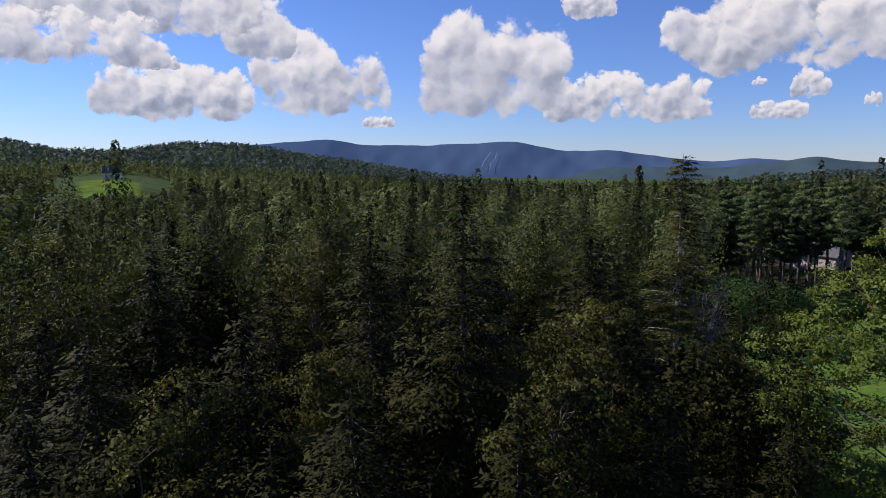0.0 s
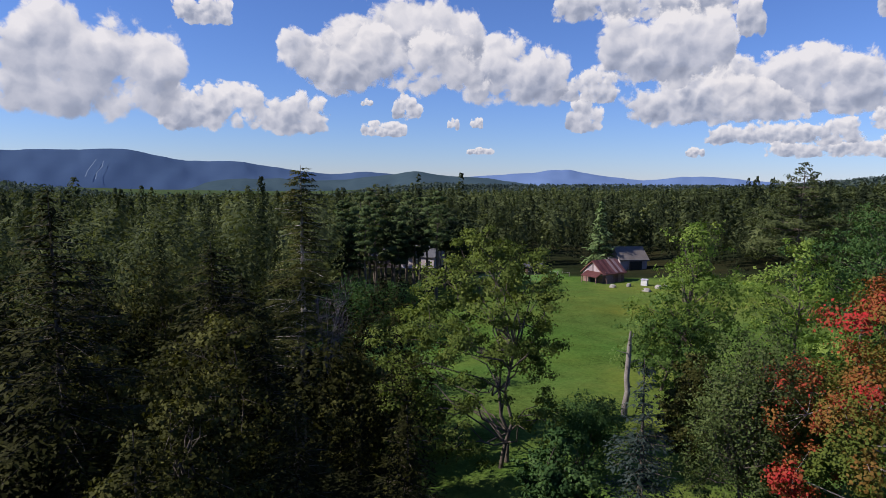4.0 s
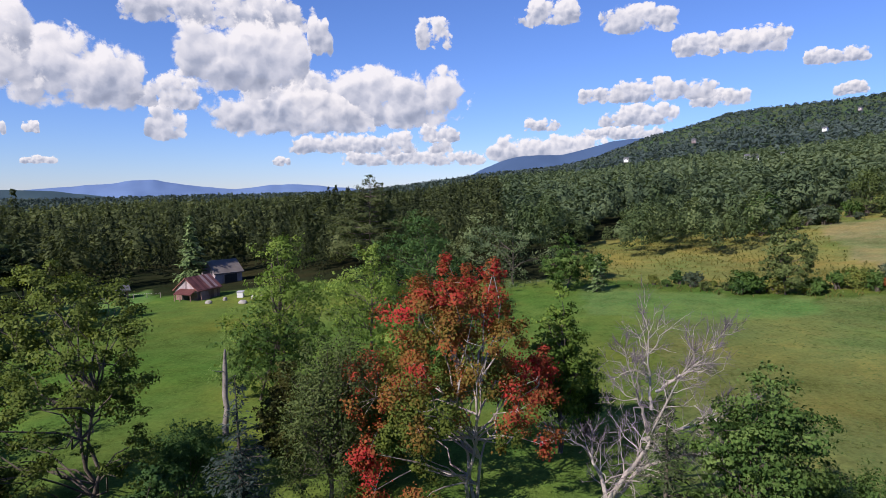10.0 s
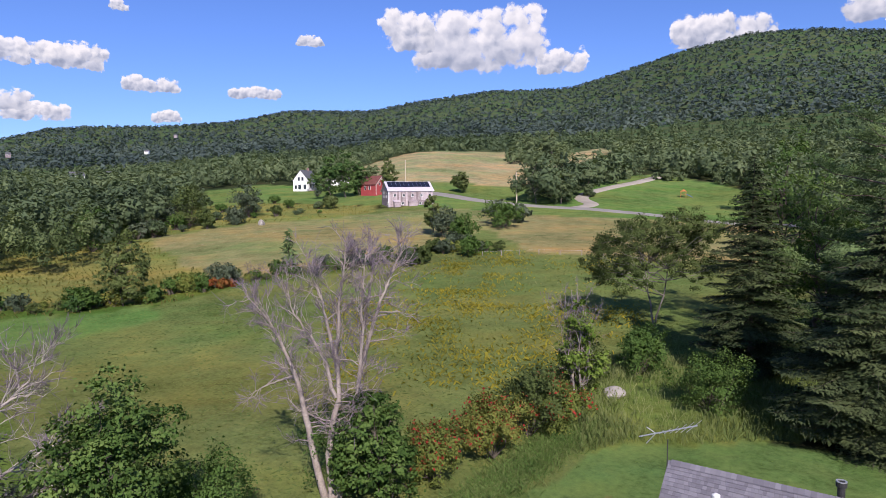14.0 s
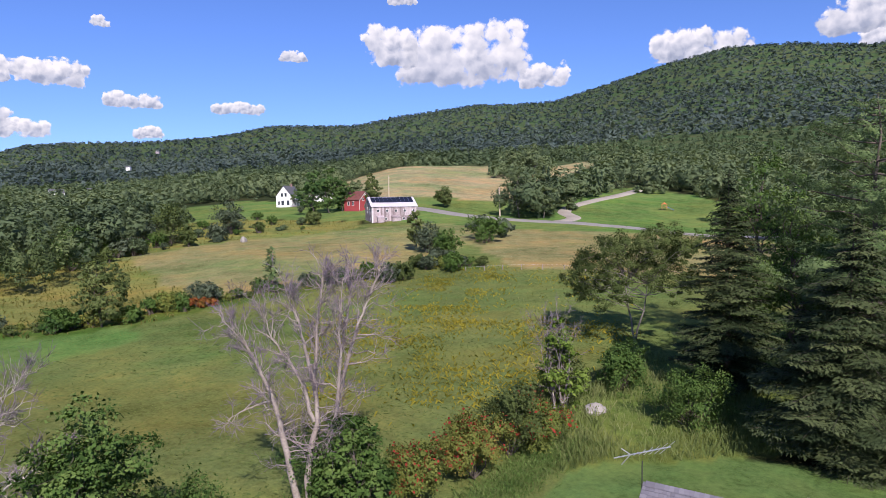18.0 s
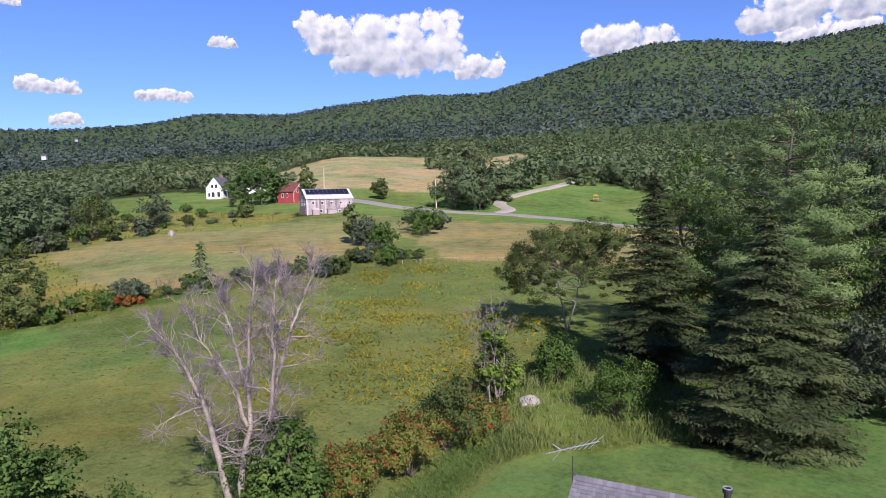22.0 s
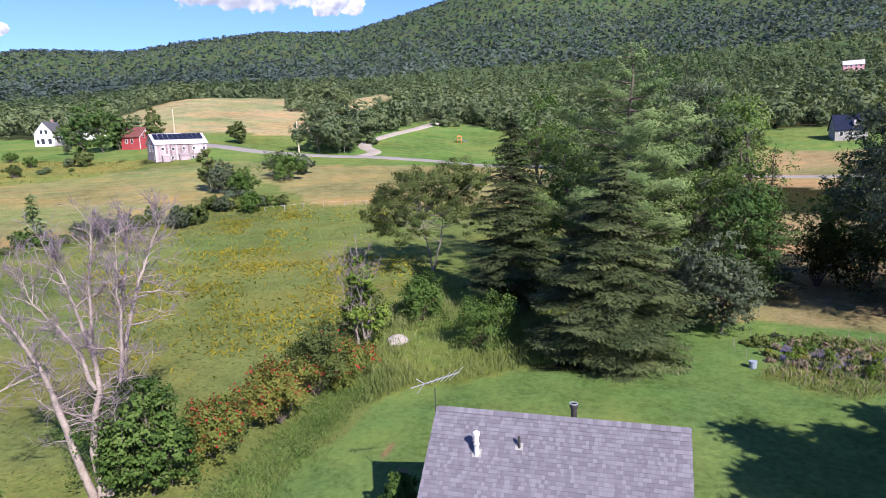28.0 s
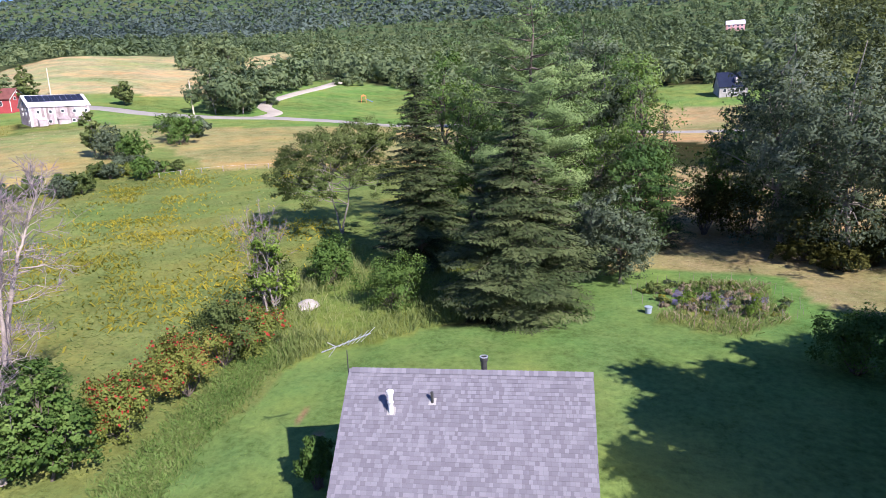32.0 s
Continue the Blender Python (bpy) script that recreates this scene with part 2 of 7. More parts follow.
RINGS = [0, 40, 90, 150, 210, 300, 450, 800]
LAND = {    # heading: ground height at each ring
    -60: [-1, -2, -4, -6, -8, -9, -8, 2],
    -34: [-1, -2.5, -5, -7.5, -9.5, -10.5, -9, 0],
    -27: [-1, -3, -5.5, -8.5, -10.5, -11, -4.5, 4],
    -20: [-1, -3, -6, -9, -11, -13, -12, -5],
    5: [-1, -3, -6, -9, -12, -15, -18, -21],
    20: [-0.8, -2.2, -5, -7, -9, -12, -15, -19],
    45: [-0.5, -1.2, -2.3, -4, -5, -6, -8, -4],
    62: [-0.3, -0.7, -1.2, -0.5, 0, 0.5, 1, 2],
    78: [0, -0.3, 0.4, 3.5, 6, 9, 14, 28],
    93: [0, 0, 0.7, 4.5, 8, 14, 24, 46],
    110: [0, 0, 2, 7, 12, 21, 36, 70],
    122: [0, 0, 2.4, 8, 14, 29, 50, 88],
    135: [0, 0.2, 3, 7.5, 12.6, 26, 45, 88],
    150: [0, 0.4, 2.5, 6, 9, 22, 42, 90],
    174: [0, 0, 1, 3, 6, 22, 40, 95],
    230: [0, -0.5, -1, -1, 0, 8, 20, 50],
}
CREST = {-60: 3.0, -36: 2.2, -31: 1.0, -27: 1.0, -22: 1.7, -17: 1.6, -12: 0.8, -6: -0.1, 0: -1.0, 8: -1.9, 20: -2.0, 27: -0.8, 32: -0.4, 47: -0.2, 60: 0.0, 66: 0.7,
         71: 1.35, 75: 1.7, 78: 2.0, 81.6: 2.8, 84: 3.6, 86: 4.3, 89: 5.0, 92: 5.9, 95: 6.2, 100: 6.5, 106: 7.2, 110: 8.0, 117: 8.1, 121: 8.8, 128: 9.7, 135: 9.8,
         139: 10.9, 144: 12.2, 149: 12.9, 154: 12.6, 159: 11.8, 164: 12.1, 176: 12.5, 205: 10.0, 250: 4.0}


def around(table, heading):
    """Smooth reading of a table by heading; wraps at 300 degrees to -60."""
    keys = np.array(sorted(table), float)
    vals = np.array([table[k] for k in sorted(table)], float)
    keys, vals = np.append(keys, keys[0] + 360), np.concatenate([vals, vals[:1]])
    h = (np.asarray(heading, float) + 60) % 360 - 60
    i = np.clip(np.searchsorted(keys, h, "right") - 1, 0, len(keys) - 2)
    t = (h - keys[i]) / (keys[i + 1] - keys[i])
    if vals.ndim > 1:
        t = t[:, None]
        return vals[i] * (1 - (t * t * (3 - 2 * t))) + vals[i + 1] * (t * t * (3 - 2 * t))
    return vals[i] * (1 - t) + vals[i + 1] * t


def wobble(x, y, size, seed=0):
    """Cheap smooth noise, about -1 to 1."""
    a = seed * 1.7
    return (np.sin(x / size + a + 1.3 * np.sin(y / size * 0.7 + a)) + np.sin(y / size * 1.13 - a + 1.1 * np.sin(x / size * 0.83 + 2 * a))
            + 0.5 * np.sin((x + y) / size * 1.9 + 3 * a) + 0.5 * np.sin((x - y) / size * 2.3 + a)) / 3


def ground_z(x, y):
    x, y = np.atleast_1d(np.asarray(x, float)), np.atleast_1d(np.asarray(y, float))
    r, head = np.hypot(x, y), np.degrees(np.arctan2(x, y))
    near = around(LAND, head)
    crest = around(CREST, head)
    top = HOVER + 2200 * np.tan(np.radians(crest)) - 17
    mid = HOVER + 1400 * np.tan(np.radians(np.where(crest > 2, crest * 0.8, crest))) - 9
    mid = np.where(crest > 2, mid, np.minimum(mid, 60))
    top = np.where(crest > 2, top, mid - 15)
    rings = np.array(RINGS + [1400, 2200, 3400, 4950], float)
    z = np.column_stack([near, mid, top, top * 0.6 - 30, top * 0.2 - 80])
    i = np.clip(np.searchsorted(rings, r, "right") - 1, 0, len(rings) - 2)
    k = np.arange(len(r))
    t = np.clip((r - rings[i]) / (rings[i + 1] - rings[i]), 0, 1)
    # Hermite across the rings
    def slope(j):
        lo, hi = np.clip(j - 1, 0, len(rings) - 1), np.clip(j + 1, 0, len(rings) - 1)
        return (z[k, hi] - z[k, lo]) / (rings[hi] - rings[lo])
    d = rings[i + 1] - rings[i]
    m0, m1 = slope(i) * d, slope(i + 1) * d
    out = (2 * t**3 - 3 * t**2 + 1) * z[k, i] + (t**3 - 2 * t**2 + t) * m0 + (-2 * t**3 + 3 * t**2) * z[k, i + 1] + (t**3 - t**2) * m1
    rough = np.clip((r - 25) / 300, 0, 1)
    out += wobble(x, y, 17, 1) * 0.25 * np.clip(r / 60, 0, 1) + wobble(x, y, 60, 2) * 1.0 * rough
    out += wobble(x, y, 190, 3) * 14 * np.clip((r - 700) / 1500, 0, 1) * (crest > 2) * np.clip((2300 - r) / 500, 0, 1)
    return out


def gz(x, y):
    return float(ground_z(x, y)[0])


def mesh_data(name, verts, faces, mat, smooth=False, tint=None, toward=None, soft=0.6):
    """A mesh from arrays; every face has the same number of corners. toward: the way out of the crown at each leaf, towards which its shading leans."""
    verts, faces = np.asarray(verts, np.float32), np.asarray(faces, np.int32)
    me = bpy.data.meshes.new(name)
    n, k = faces.shape
    if toward is not None:
        p = verts[faces]
        g = np.cross(p[:, 1] - p[:, 0], p[:, 2] - p[:, 0])
        g /= np.linalg.norm(g, axis=1)[:, None] + 1e-9
        o = toward / (np.linalg.norm(toward, axis=1)[:, None] + 1e-9)
        back = (g * o).sum(1) < 0
        faces = np.where(back[:, None], faces[:, ::-1], faces)
        g[back] *= -1
        nrm = g * (1 - soft) + o * soft
        nrm /= np.linalg.norm(nrm, axis=1)[:, None] + 1e-9
    me.vertices.add(len(verts))
    me.vertices.foreach_set("co", verts.ravel())
    me.loops.add(n * k)
    me.loops.foreach_set("vertex_index", np.ascontiguousarray(faces).ravel())
    me.polygons.add(n)
    me.polygons.foreach_set("loop_start", np.arange(0, n * k, k, dtype=np.int32))
    me.update(calc_edges=True)
    me.polygons.foreach_set("use_smooth", np.full(n, smooth or toward is not None))
    me.materials.append(mat)
    if toward is not None:
        a = me.attributes.new("custom_normal", "FLOAT_VECTOR", "POINT")
        a.data.foreach_set("vector", np.repeat(nrm, k, axis=0).astype(np.float32).ravel())
    if tint is not None:
        a = me.attributes.new("tint", "FLOAT", "POINT")
        a.data.foreach_set("value", np.asarray(tint, np.float32))
    return me


def inside(px, py, poly):
    hit = np.zeros(px.shape, bool)
    j = len(poly) - 1
    for i in range(len(poly)):
        (xi, yi), (xj, yj) = poly[i], poly[j]
        cross = ((yi > py) != (yj > py)) & (px < (xj - xi) * (py - yi) / ((yj - yi) or 1e-9) + xi)
        hit ^= cross
        j = i
    return hit


# fields by heading and distance; later ones lie over earlier ones
FIELDS = [
    ("meadow", [(76, 95), (90, 60), (150, 40), (154, 120), (152, 196), (124, 205), (100, 190), (80, 130)]),
    ("meadow", [(27, 60), (30, 26), (45, 18), (70, 14), (100, 12), (125, 14), (150, 30), (146, 52), (143, 75), (139, 118), (128, 118), (122, 120), (116, 108), (104, 97), (94, 91), (79, 100), (62, 104), (55, 122), (40, 125), (31, 112)]),
    ("pasture", [(27, 60), (30, 26), (45, 18), (70, 14), (86, 14), (88, 50), (84, 84), (80, 96), (62, 104), (55, 122), (40, 125), (31, 112)]),
    ("fence_strip", [(79, 96), (94, 88), (104, 94), (116, 104), (122, 116), (128, 114), (128, 122), (116, 112), (104, 101), (94, 95), (79, 104)]),
    ("gold", [(79, 102), (94, 94), (104, 101), (106, 140), (103, 190), (96, 178), (81, 145), (78, 120)]),
    ("hay", [(99, 140), (104, 103), (116, 110), (122, 121), (127, 150), (124, 192), (117, 186), (104, 172), (98, 165)]),
    ("gold", [(98, 166), (104, 174), (117, 188), (117, 205), (110, 225), (103, 235), (98, 200)]),
    ("green", [(103, 236), (110, 226), (117, 206), (119, 240), (116, 300), (108, 330), (103, 330)]),
    ("green", [(117, 206), (124, 194), (135, 205), (131, 250), (125, 262), (119, 262)]),
    ("tan", [(115, 305), (120, 262), (130, 255), (132.5, 300), (134, 345), (137, 420), (138.5, 510), (137.6, 600), (136, 520), (134.5, 480), (129, 490), (122, 455), (116, 400)]),
    ("hay", [(124, 190), (128, 140), (131, 116), (142, 112), (152, 110), (153, 150), (150, 190), (136, 178), (128, 200)]),
    ("green", [(124, 196), (134, 176), (143, 176), (150, 196), (150, 214), (135, 214), (124, 214)]),
    ("green", [(134.3, 206), (148, 202), (150, 250), (147, 285), (142, 312), (140, 300), (136.8, 265), (134.8, 240)]),
    ("lawn", [(112, 19), (120, 24), (127.6, 29.5), (133.7, 35), (137, 37), (146, 38.5), (156, 39.5), (164, 51), (171, 55), (180, 54), (186, 47), (200, 40), (230, 30), (250, 15), (200, 8), (150, 8), (125, 16)]),
    ("rank", [(133, 35.5), (138, 37), (147, 38.5), (157, 42), (152, 54), (143, 60), (134, 50)]),
    ("mown", [(165, 51), (172, 53.5), (178, 53), (183, 47), (195, 42), (195, 80), (178, 120), (170, 110), (166, 70)]),
    ("pasture", [(-30.0, 430), (-25.2, 425), (-25.4, 600), (-29.6, 640)]),
    ("green", [(80, 76), (90, 74), (99, 80), (97, 92), (94, 88), (80, 95)]),
    ("green", [(21, 62), (28, 54), (30, 75), (28, 92), (23, 80)]),
    ("green", [(33, 105), (38, 100), (42, 118), (42, 132), (34, 126)]),
    ("mown", [(168, 150), (178, 150), (178, 240), (168, 230)]),
    ("green", [(169, 228), (180, 226), (181, 268), (169, 264)]),
    ("dirt", [(136.6, 24.4), (138.2, 25.2), (138.6, 27.4), (137.8, 27.6), (137.0, 25.8)]),
    ("dirt", [(136.2, 29.0), (137.0, 29.2), (137.0, 30.0), (136.2, 29.8)]),
    ("bed", [(169, 40.5), (176, 40), (179.5, 44), (178, 50), (173.5, 50.5), (170, 46)]),
]
SOIL = {
    "forest": (0.025, 0.028, 0.014), "meadow": (0.126, 0.152, 0.050), "pasture": (0.098, 0.144, 0.033), "fence_strip": (0.07, 0.11, 0.025), "gold": (0.172, 0.172, 0.054),
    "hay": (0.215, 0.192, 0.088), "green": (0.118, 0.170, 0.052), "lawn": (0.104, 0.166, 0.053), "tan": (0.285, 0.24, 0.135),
    "rank": (0.14, 0.17, 0.045), "mown": (0.25, 0.19, 0.10), "bed": (0.115, 0.145, 0.045), "dirt": (0.20, 0.14, 0.085),
}
FIELD_POLYS = [(kind, [polar(h, r) for h, r in poly]) for kind, poly in FIELDS]


def soil_at(x, y):
    """The name of the ground cover at each place, as an index into the list of names."""
    names = list(SOIL)
    code = np.zeros(np.shape(x), int)
    jx, jy = x + wobble(x, y, 2.3, 5) * 0.9 + wobble(x, y, 9, 8) * 1.2, y + wobble(y, x, 2.6, 6) * 0.9 + wobble(y, x, 9, 9) * 1.2
    for kind, poly in FIELD_POLYS:
        code[inside(jx, jy, poly)] = names.index(kind)
    return code


def build_ground():
    heads = np.unique(np.concatenate([np.arange(-45, 190, 0.6), np.arange(190, 315, 4.0)]))
    radii = np.concatenate([[2, 5, 8], np.geomspace(11, 330, 150), np.geomspace(340, 4950, 90)])
    hh, rr = np.meshgrid(np.radians(heads), radii)
    x, y = (rr * np.sin(hh)).ravel(), (rr * np.cos(hh)).ravel()
    z = ground_z(x, y)
    nh, nr = len(heads), len(radii)
    a = (np.arange(nr - 1)[:, None] * nh + np.arange(nh)[None]).ravel()
    b = (np.arange(nr - 1)[:, None] * nh + (np.arange(nh) + 1)[None] % nh).ravel()
    faces = np.column_stack([a, a + nh, b + nh, b])
    verts = np.column_stack([x, y, z])
    # the middle is closed by a fan folded into quads
    verts = np.vstack([verts, [0, 0, gz(0.1, 0.1)]])
    c = len(verts) - 1
    i = np.arange(0, nh - 1, 2)
    fan = np.column_stack([np.full(len(i), c), i, i + 1, (i + 2) % nh])
    m, nt = material("ground_cover")
    col = node(nt, "ShaderNodeAttribute", attribute_name="cover").outputs["Color"]
    fine, mid, wide = noise_tex(nt, 2.6, 8, 0.7), noise_tex(nt, 0.35, 5, 0.6), noise_tex(nt, 0.045, 3)
    f = maths(nt, "ADD", maths(nt, "MULTIPLY", fine, 0.5), maths(nt, "ADD", maths(nt, "MULTIPLY", mid, 0.35), maths(nt, "MULTIPLY", wide, 0.35)))
    shade = ramp(nt, f, [(0.46, (0.56, 0.58, 0.50)), (0.60, (1.0, 1.0, 1.0)), (0.76, (1.45, 1.40, 1.34))])
    col = mix_rgb(nt, 1.0, col, shade, "MULTIPLY")
    brown = ramp(nt, noise_tex(nt, 0.09, 4, 0.6), [(0.46, (0, 0, 0)), (0.70, (0.6, 0.6, 0.6))])
    col = mix_rgb(nt, brown, col, mix_rgb(nt, 1.0, col, (1.34, 0.98, 0.82), "MULTIPLY"))
    bands = ramp(nt, noise_tex(nt, 0.028, 6, 0.7), [(0.38, (0.72, 0.97, 0.80)), (0.51, (1.0, 1.0, 1.0)), (0.64, (1.20, 0.98, 0.92))])
    col = mix_rgb(nt, 1.0, col, bands, "MULTIPLY")
    lush = ramp(nt, noise_tex(nt, 0.055, 5, 0.65), [(0.42, (0, 0, 0)), (0.60, (1, 1, 1))])
    col = mix_rgb(nt, lush, col, mix_rgb(nt, 1.0, col, (0.88, 1.0, 0.94), "MULTIPLY"))
    finish(nt, col, 1.0, 0.0, fine, 0.9, 0.12, 0.0)
    me = mesh_data("ground", verts, np.vstack([faces, fan]), m, True)
    code = soil_at(verts[:, 0], verts[:, 1])
    cover = np.array(list(SOIL.values()))[code]
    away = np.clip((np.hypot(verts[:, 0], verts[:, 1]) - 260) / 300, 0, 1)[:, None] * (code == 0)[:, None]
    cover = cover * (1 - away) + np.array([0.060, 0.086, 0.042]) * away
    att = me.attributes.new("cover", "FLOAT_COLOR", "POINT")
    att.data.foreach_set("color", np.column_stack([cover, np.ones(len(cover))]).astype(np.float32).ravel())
    return tagged(new("ground", me), "rolling ground of meadow, lawn, hayfield and forest floor", "ground", kind="structure")


build_ground()


def far_range(name, r, skyline, mat, label):
    """A distant mountain front from its crest heights by heading."""
    keys = sorted(skyline)
    heads = np.arange(keys[0], keys[-1] + 0.01, 0.25)
    el = np.interp(heads, keys, [skyline[k] for k in keys])
    el = np.convolve(np.pad(el, 2, mode="edge"), np.ones(5) / 5, "valid") + wobble(heads * 10, heads * 3, 9, 4) * 0.05 + wobble(heads * 10, heads * 3, 2.5, 6) * 0.02
    rows = 14
    verts = []
    for j in range(rows):
        s = j / (rows - 1)
        rr = r - 700 * (1 - s) + 45 * wobble(heads * 14, heads * 0 + s * 40, 22, 3) * (1 - s)
        top = HOVER + r * np.tan(np.radians(el))
        zz = -120 + (top + 120) * s ** 0.8 + 11 * wobble(heads * 20, heads * 0 + s * 60, 17, 6) * math.sin(math.pi * s)
        verts.append(np.column_stack([rr * np.sin(np.radians(heads)), rr * np.cos(np.radians(heads)), zz]))
    verts = np.vstack(verts)
    n = len(heads)
    a = (np.arange(rows - 1)[:, None] * n + np.arange(n - 1)[None]).ravel()
    me = mesh_data(name, verts, np.column_stack([a, a + 1, a + n + 1, a + n]), mat, True)
    return tagged(new(name, me), label, "mountain", kind="structure")


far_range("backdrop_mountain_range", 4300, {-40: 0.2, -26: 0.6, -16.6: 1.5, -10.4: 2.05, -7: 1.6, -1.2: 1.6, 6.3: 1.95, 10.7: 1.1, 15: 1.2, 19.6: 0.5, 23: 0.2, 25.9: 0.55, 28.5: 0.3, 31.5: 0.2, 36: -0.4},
          HILLBLUE, "long haze-blue wooded mountain range under the clouds")
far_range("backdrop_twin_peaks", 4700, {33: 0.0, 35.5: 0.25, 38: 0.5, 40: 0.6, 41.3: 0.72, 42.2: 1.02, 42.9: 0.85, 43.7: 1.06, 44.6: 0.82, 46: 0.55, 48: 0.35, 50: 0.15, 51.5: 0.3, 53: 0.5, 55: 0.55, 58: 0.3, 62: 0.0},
          HILLFAR, "pale haze-blue distant twin peaks on the horizon")
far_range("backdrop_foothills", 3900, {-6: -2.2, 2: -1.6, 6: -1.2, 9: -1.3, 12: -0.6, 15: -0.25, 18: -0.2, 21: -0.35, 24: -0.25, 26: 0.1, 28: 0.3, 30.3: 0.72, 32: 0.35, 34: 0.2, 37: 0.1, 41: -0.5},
          HILLDARK, "dark hazy blue-green wooded foothills below the range")
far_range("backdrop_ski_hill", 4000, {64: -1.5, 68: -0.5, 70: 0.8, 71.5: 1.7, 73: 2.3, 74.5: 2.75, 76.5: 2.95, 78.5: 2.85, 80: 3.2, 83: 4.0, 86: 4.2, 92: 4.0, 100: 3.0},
          HILLBLUE, "haze-blue shoulder of a wooded ridge behind the forest")


def ski_trail(line, wide):
    """A pale mown trail on the front of the far range."""
    v = []
    for h, el in line:
        for s in (-wide / 2, wide / 2):
            r = 4300 - 700 * (1 - ((HOVER + 3900 * math.tan(radians(el)) + 120) / 275) ** 1.25) - 45
            x, y = polar(h + s, r)
            v.append((x, y, HOVER + r * math.tan(radians(el))))
    f = [(2 * i, 2 * i + 1, 2 * i + 3, 2 * i + 2) for i in range(len(line) - 1)]
    tagged(new("backdrop_ski_trail", mesh_data("ski_trail", v, f, TRAIL)), "pale hazy ski trail down the distant mountain", "ski trail", kind="structure")


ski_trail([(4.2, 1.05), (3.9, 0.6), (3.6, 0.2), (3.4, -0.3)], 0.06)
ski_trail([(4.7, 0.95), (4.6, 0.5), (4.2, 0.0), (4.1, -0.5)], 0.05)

# ---------------------------------------------------------------- clouds
# heading, height over the horizon, width and depth, in degrees
CLOUDS = [
    (-29.5, 9.2, 12.8, 4.4), (-27.1, 12.4, 24.4, 5.5), (-24.0, 8.0, 4.2, 1.5), (-22.4, 5.5, 11.8, 4.6), (-15.2, 11.1, 7.1, 6.0), (-10.5, 7.3, 11.5, 6.9),
    (-5.7, 3.6, 2.7, 1.2), (5.1, 8.6, 14.8, 10.9), (15.2, 5.5, 14.2, 4.4), (12.1, 13.1, 4.8, 2.5), (27.9, 10.1, 19.8, 6.5), (29.6, 6.1, 3.0, 2.3),
    (27.3, 4.2, 4.0, 1.4), (25.8, 6.5, 1.1, 0.7), (28.5, 12.4, 14.4, 8.9), (23.6, 10.1, 7.6, 4.6), (38.5, 9.0, 9.8, 6.3), (50.8, 11.0, 11.5, 7.3),
    (44.9, 8.1, 5.8, 3.3), (54.5, 6.8, 15.4, 4.8), (60.7, 7.8, 20.2, 5.4), (49.4, 14.8, 15.3, 4.0), (44.9, 5.7, 3.2, 3.4), (33.4, 4.8, 1.1, 1.2),
    (35.5, 4.9, 1.2, 1.0), (54.0, 2.5, 1.5, 0.9), (62.4, 4.0, 16.4, 2.1), (67.5, 13.2, 3.6, 2.7), (57.6, 13.1, 2.2, 3.9), (67.8, 4.9, 3.8, 1.9),
    (65.6, 2.8, 14.4, 1.7), (76.8, 3.4, 11.5, 2.5), (76.9, 14.7, 6.3, 2.5), (84.9, 13.7, 6.5, 2.5), (89.4, 11.3, 3.7, 1.9), (93.7, 11.4, 4.6, 2.2),
    (87.2, 8.0, 9.0, 2.1), (84.6, 6.0, 6.8, 1.9), (91.2, 7.1, 4.8, 1.5), (81.8, 7.8, 3.6, 1.5), (35.9, 2.5, 2.5, 0.7), (77.0, 5.5, 3.3, 1.3),
    (99.3, 9.7, 4.2, 1.4), (107.4, 9.4, 4.4, 1.2), (120.2, 14.6, 5.6, 3.5), (126.9, 13.7, 11.9, 5.2), (134.0, 12.0, 4.5, 2.4), (91.4, 7.3, 3.8, 1.1),
    (100.6, 7.3, 1.9, 0.9), (83.7, 4.6, 9.3, 1.2), (112.2, 13.8, 2.4, 1.0), (160.6, 14.2, 10.5, 3.5), (162.1, 12.4, 8.1, 2.2), (147.1, 13.4, 7.8, 3.1),
    (121.7, 18.5, 2.6, 1.1), (97.3, 15.4, 1.6, 0.9), (100.4, 7.2, 2.3, 1.0), (93.4, 11.7, 5.9, 1.6),
]


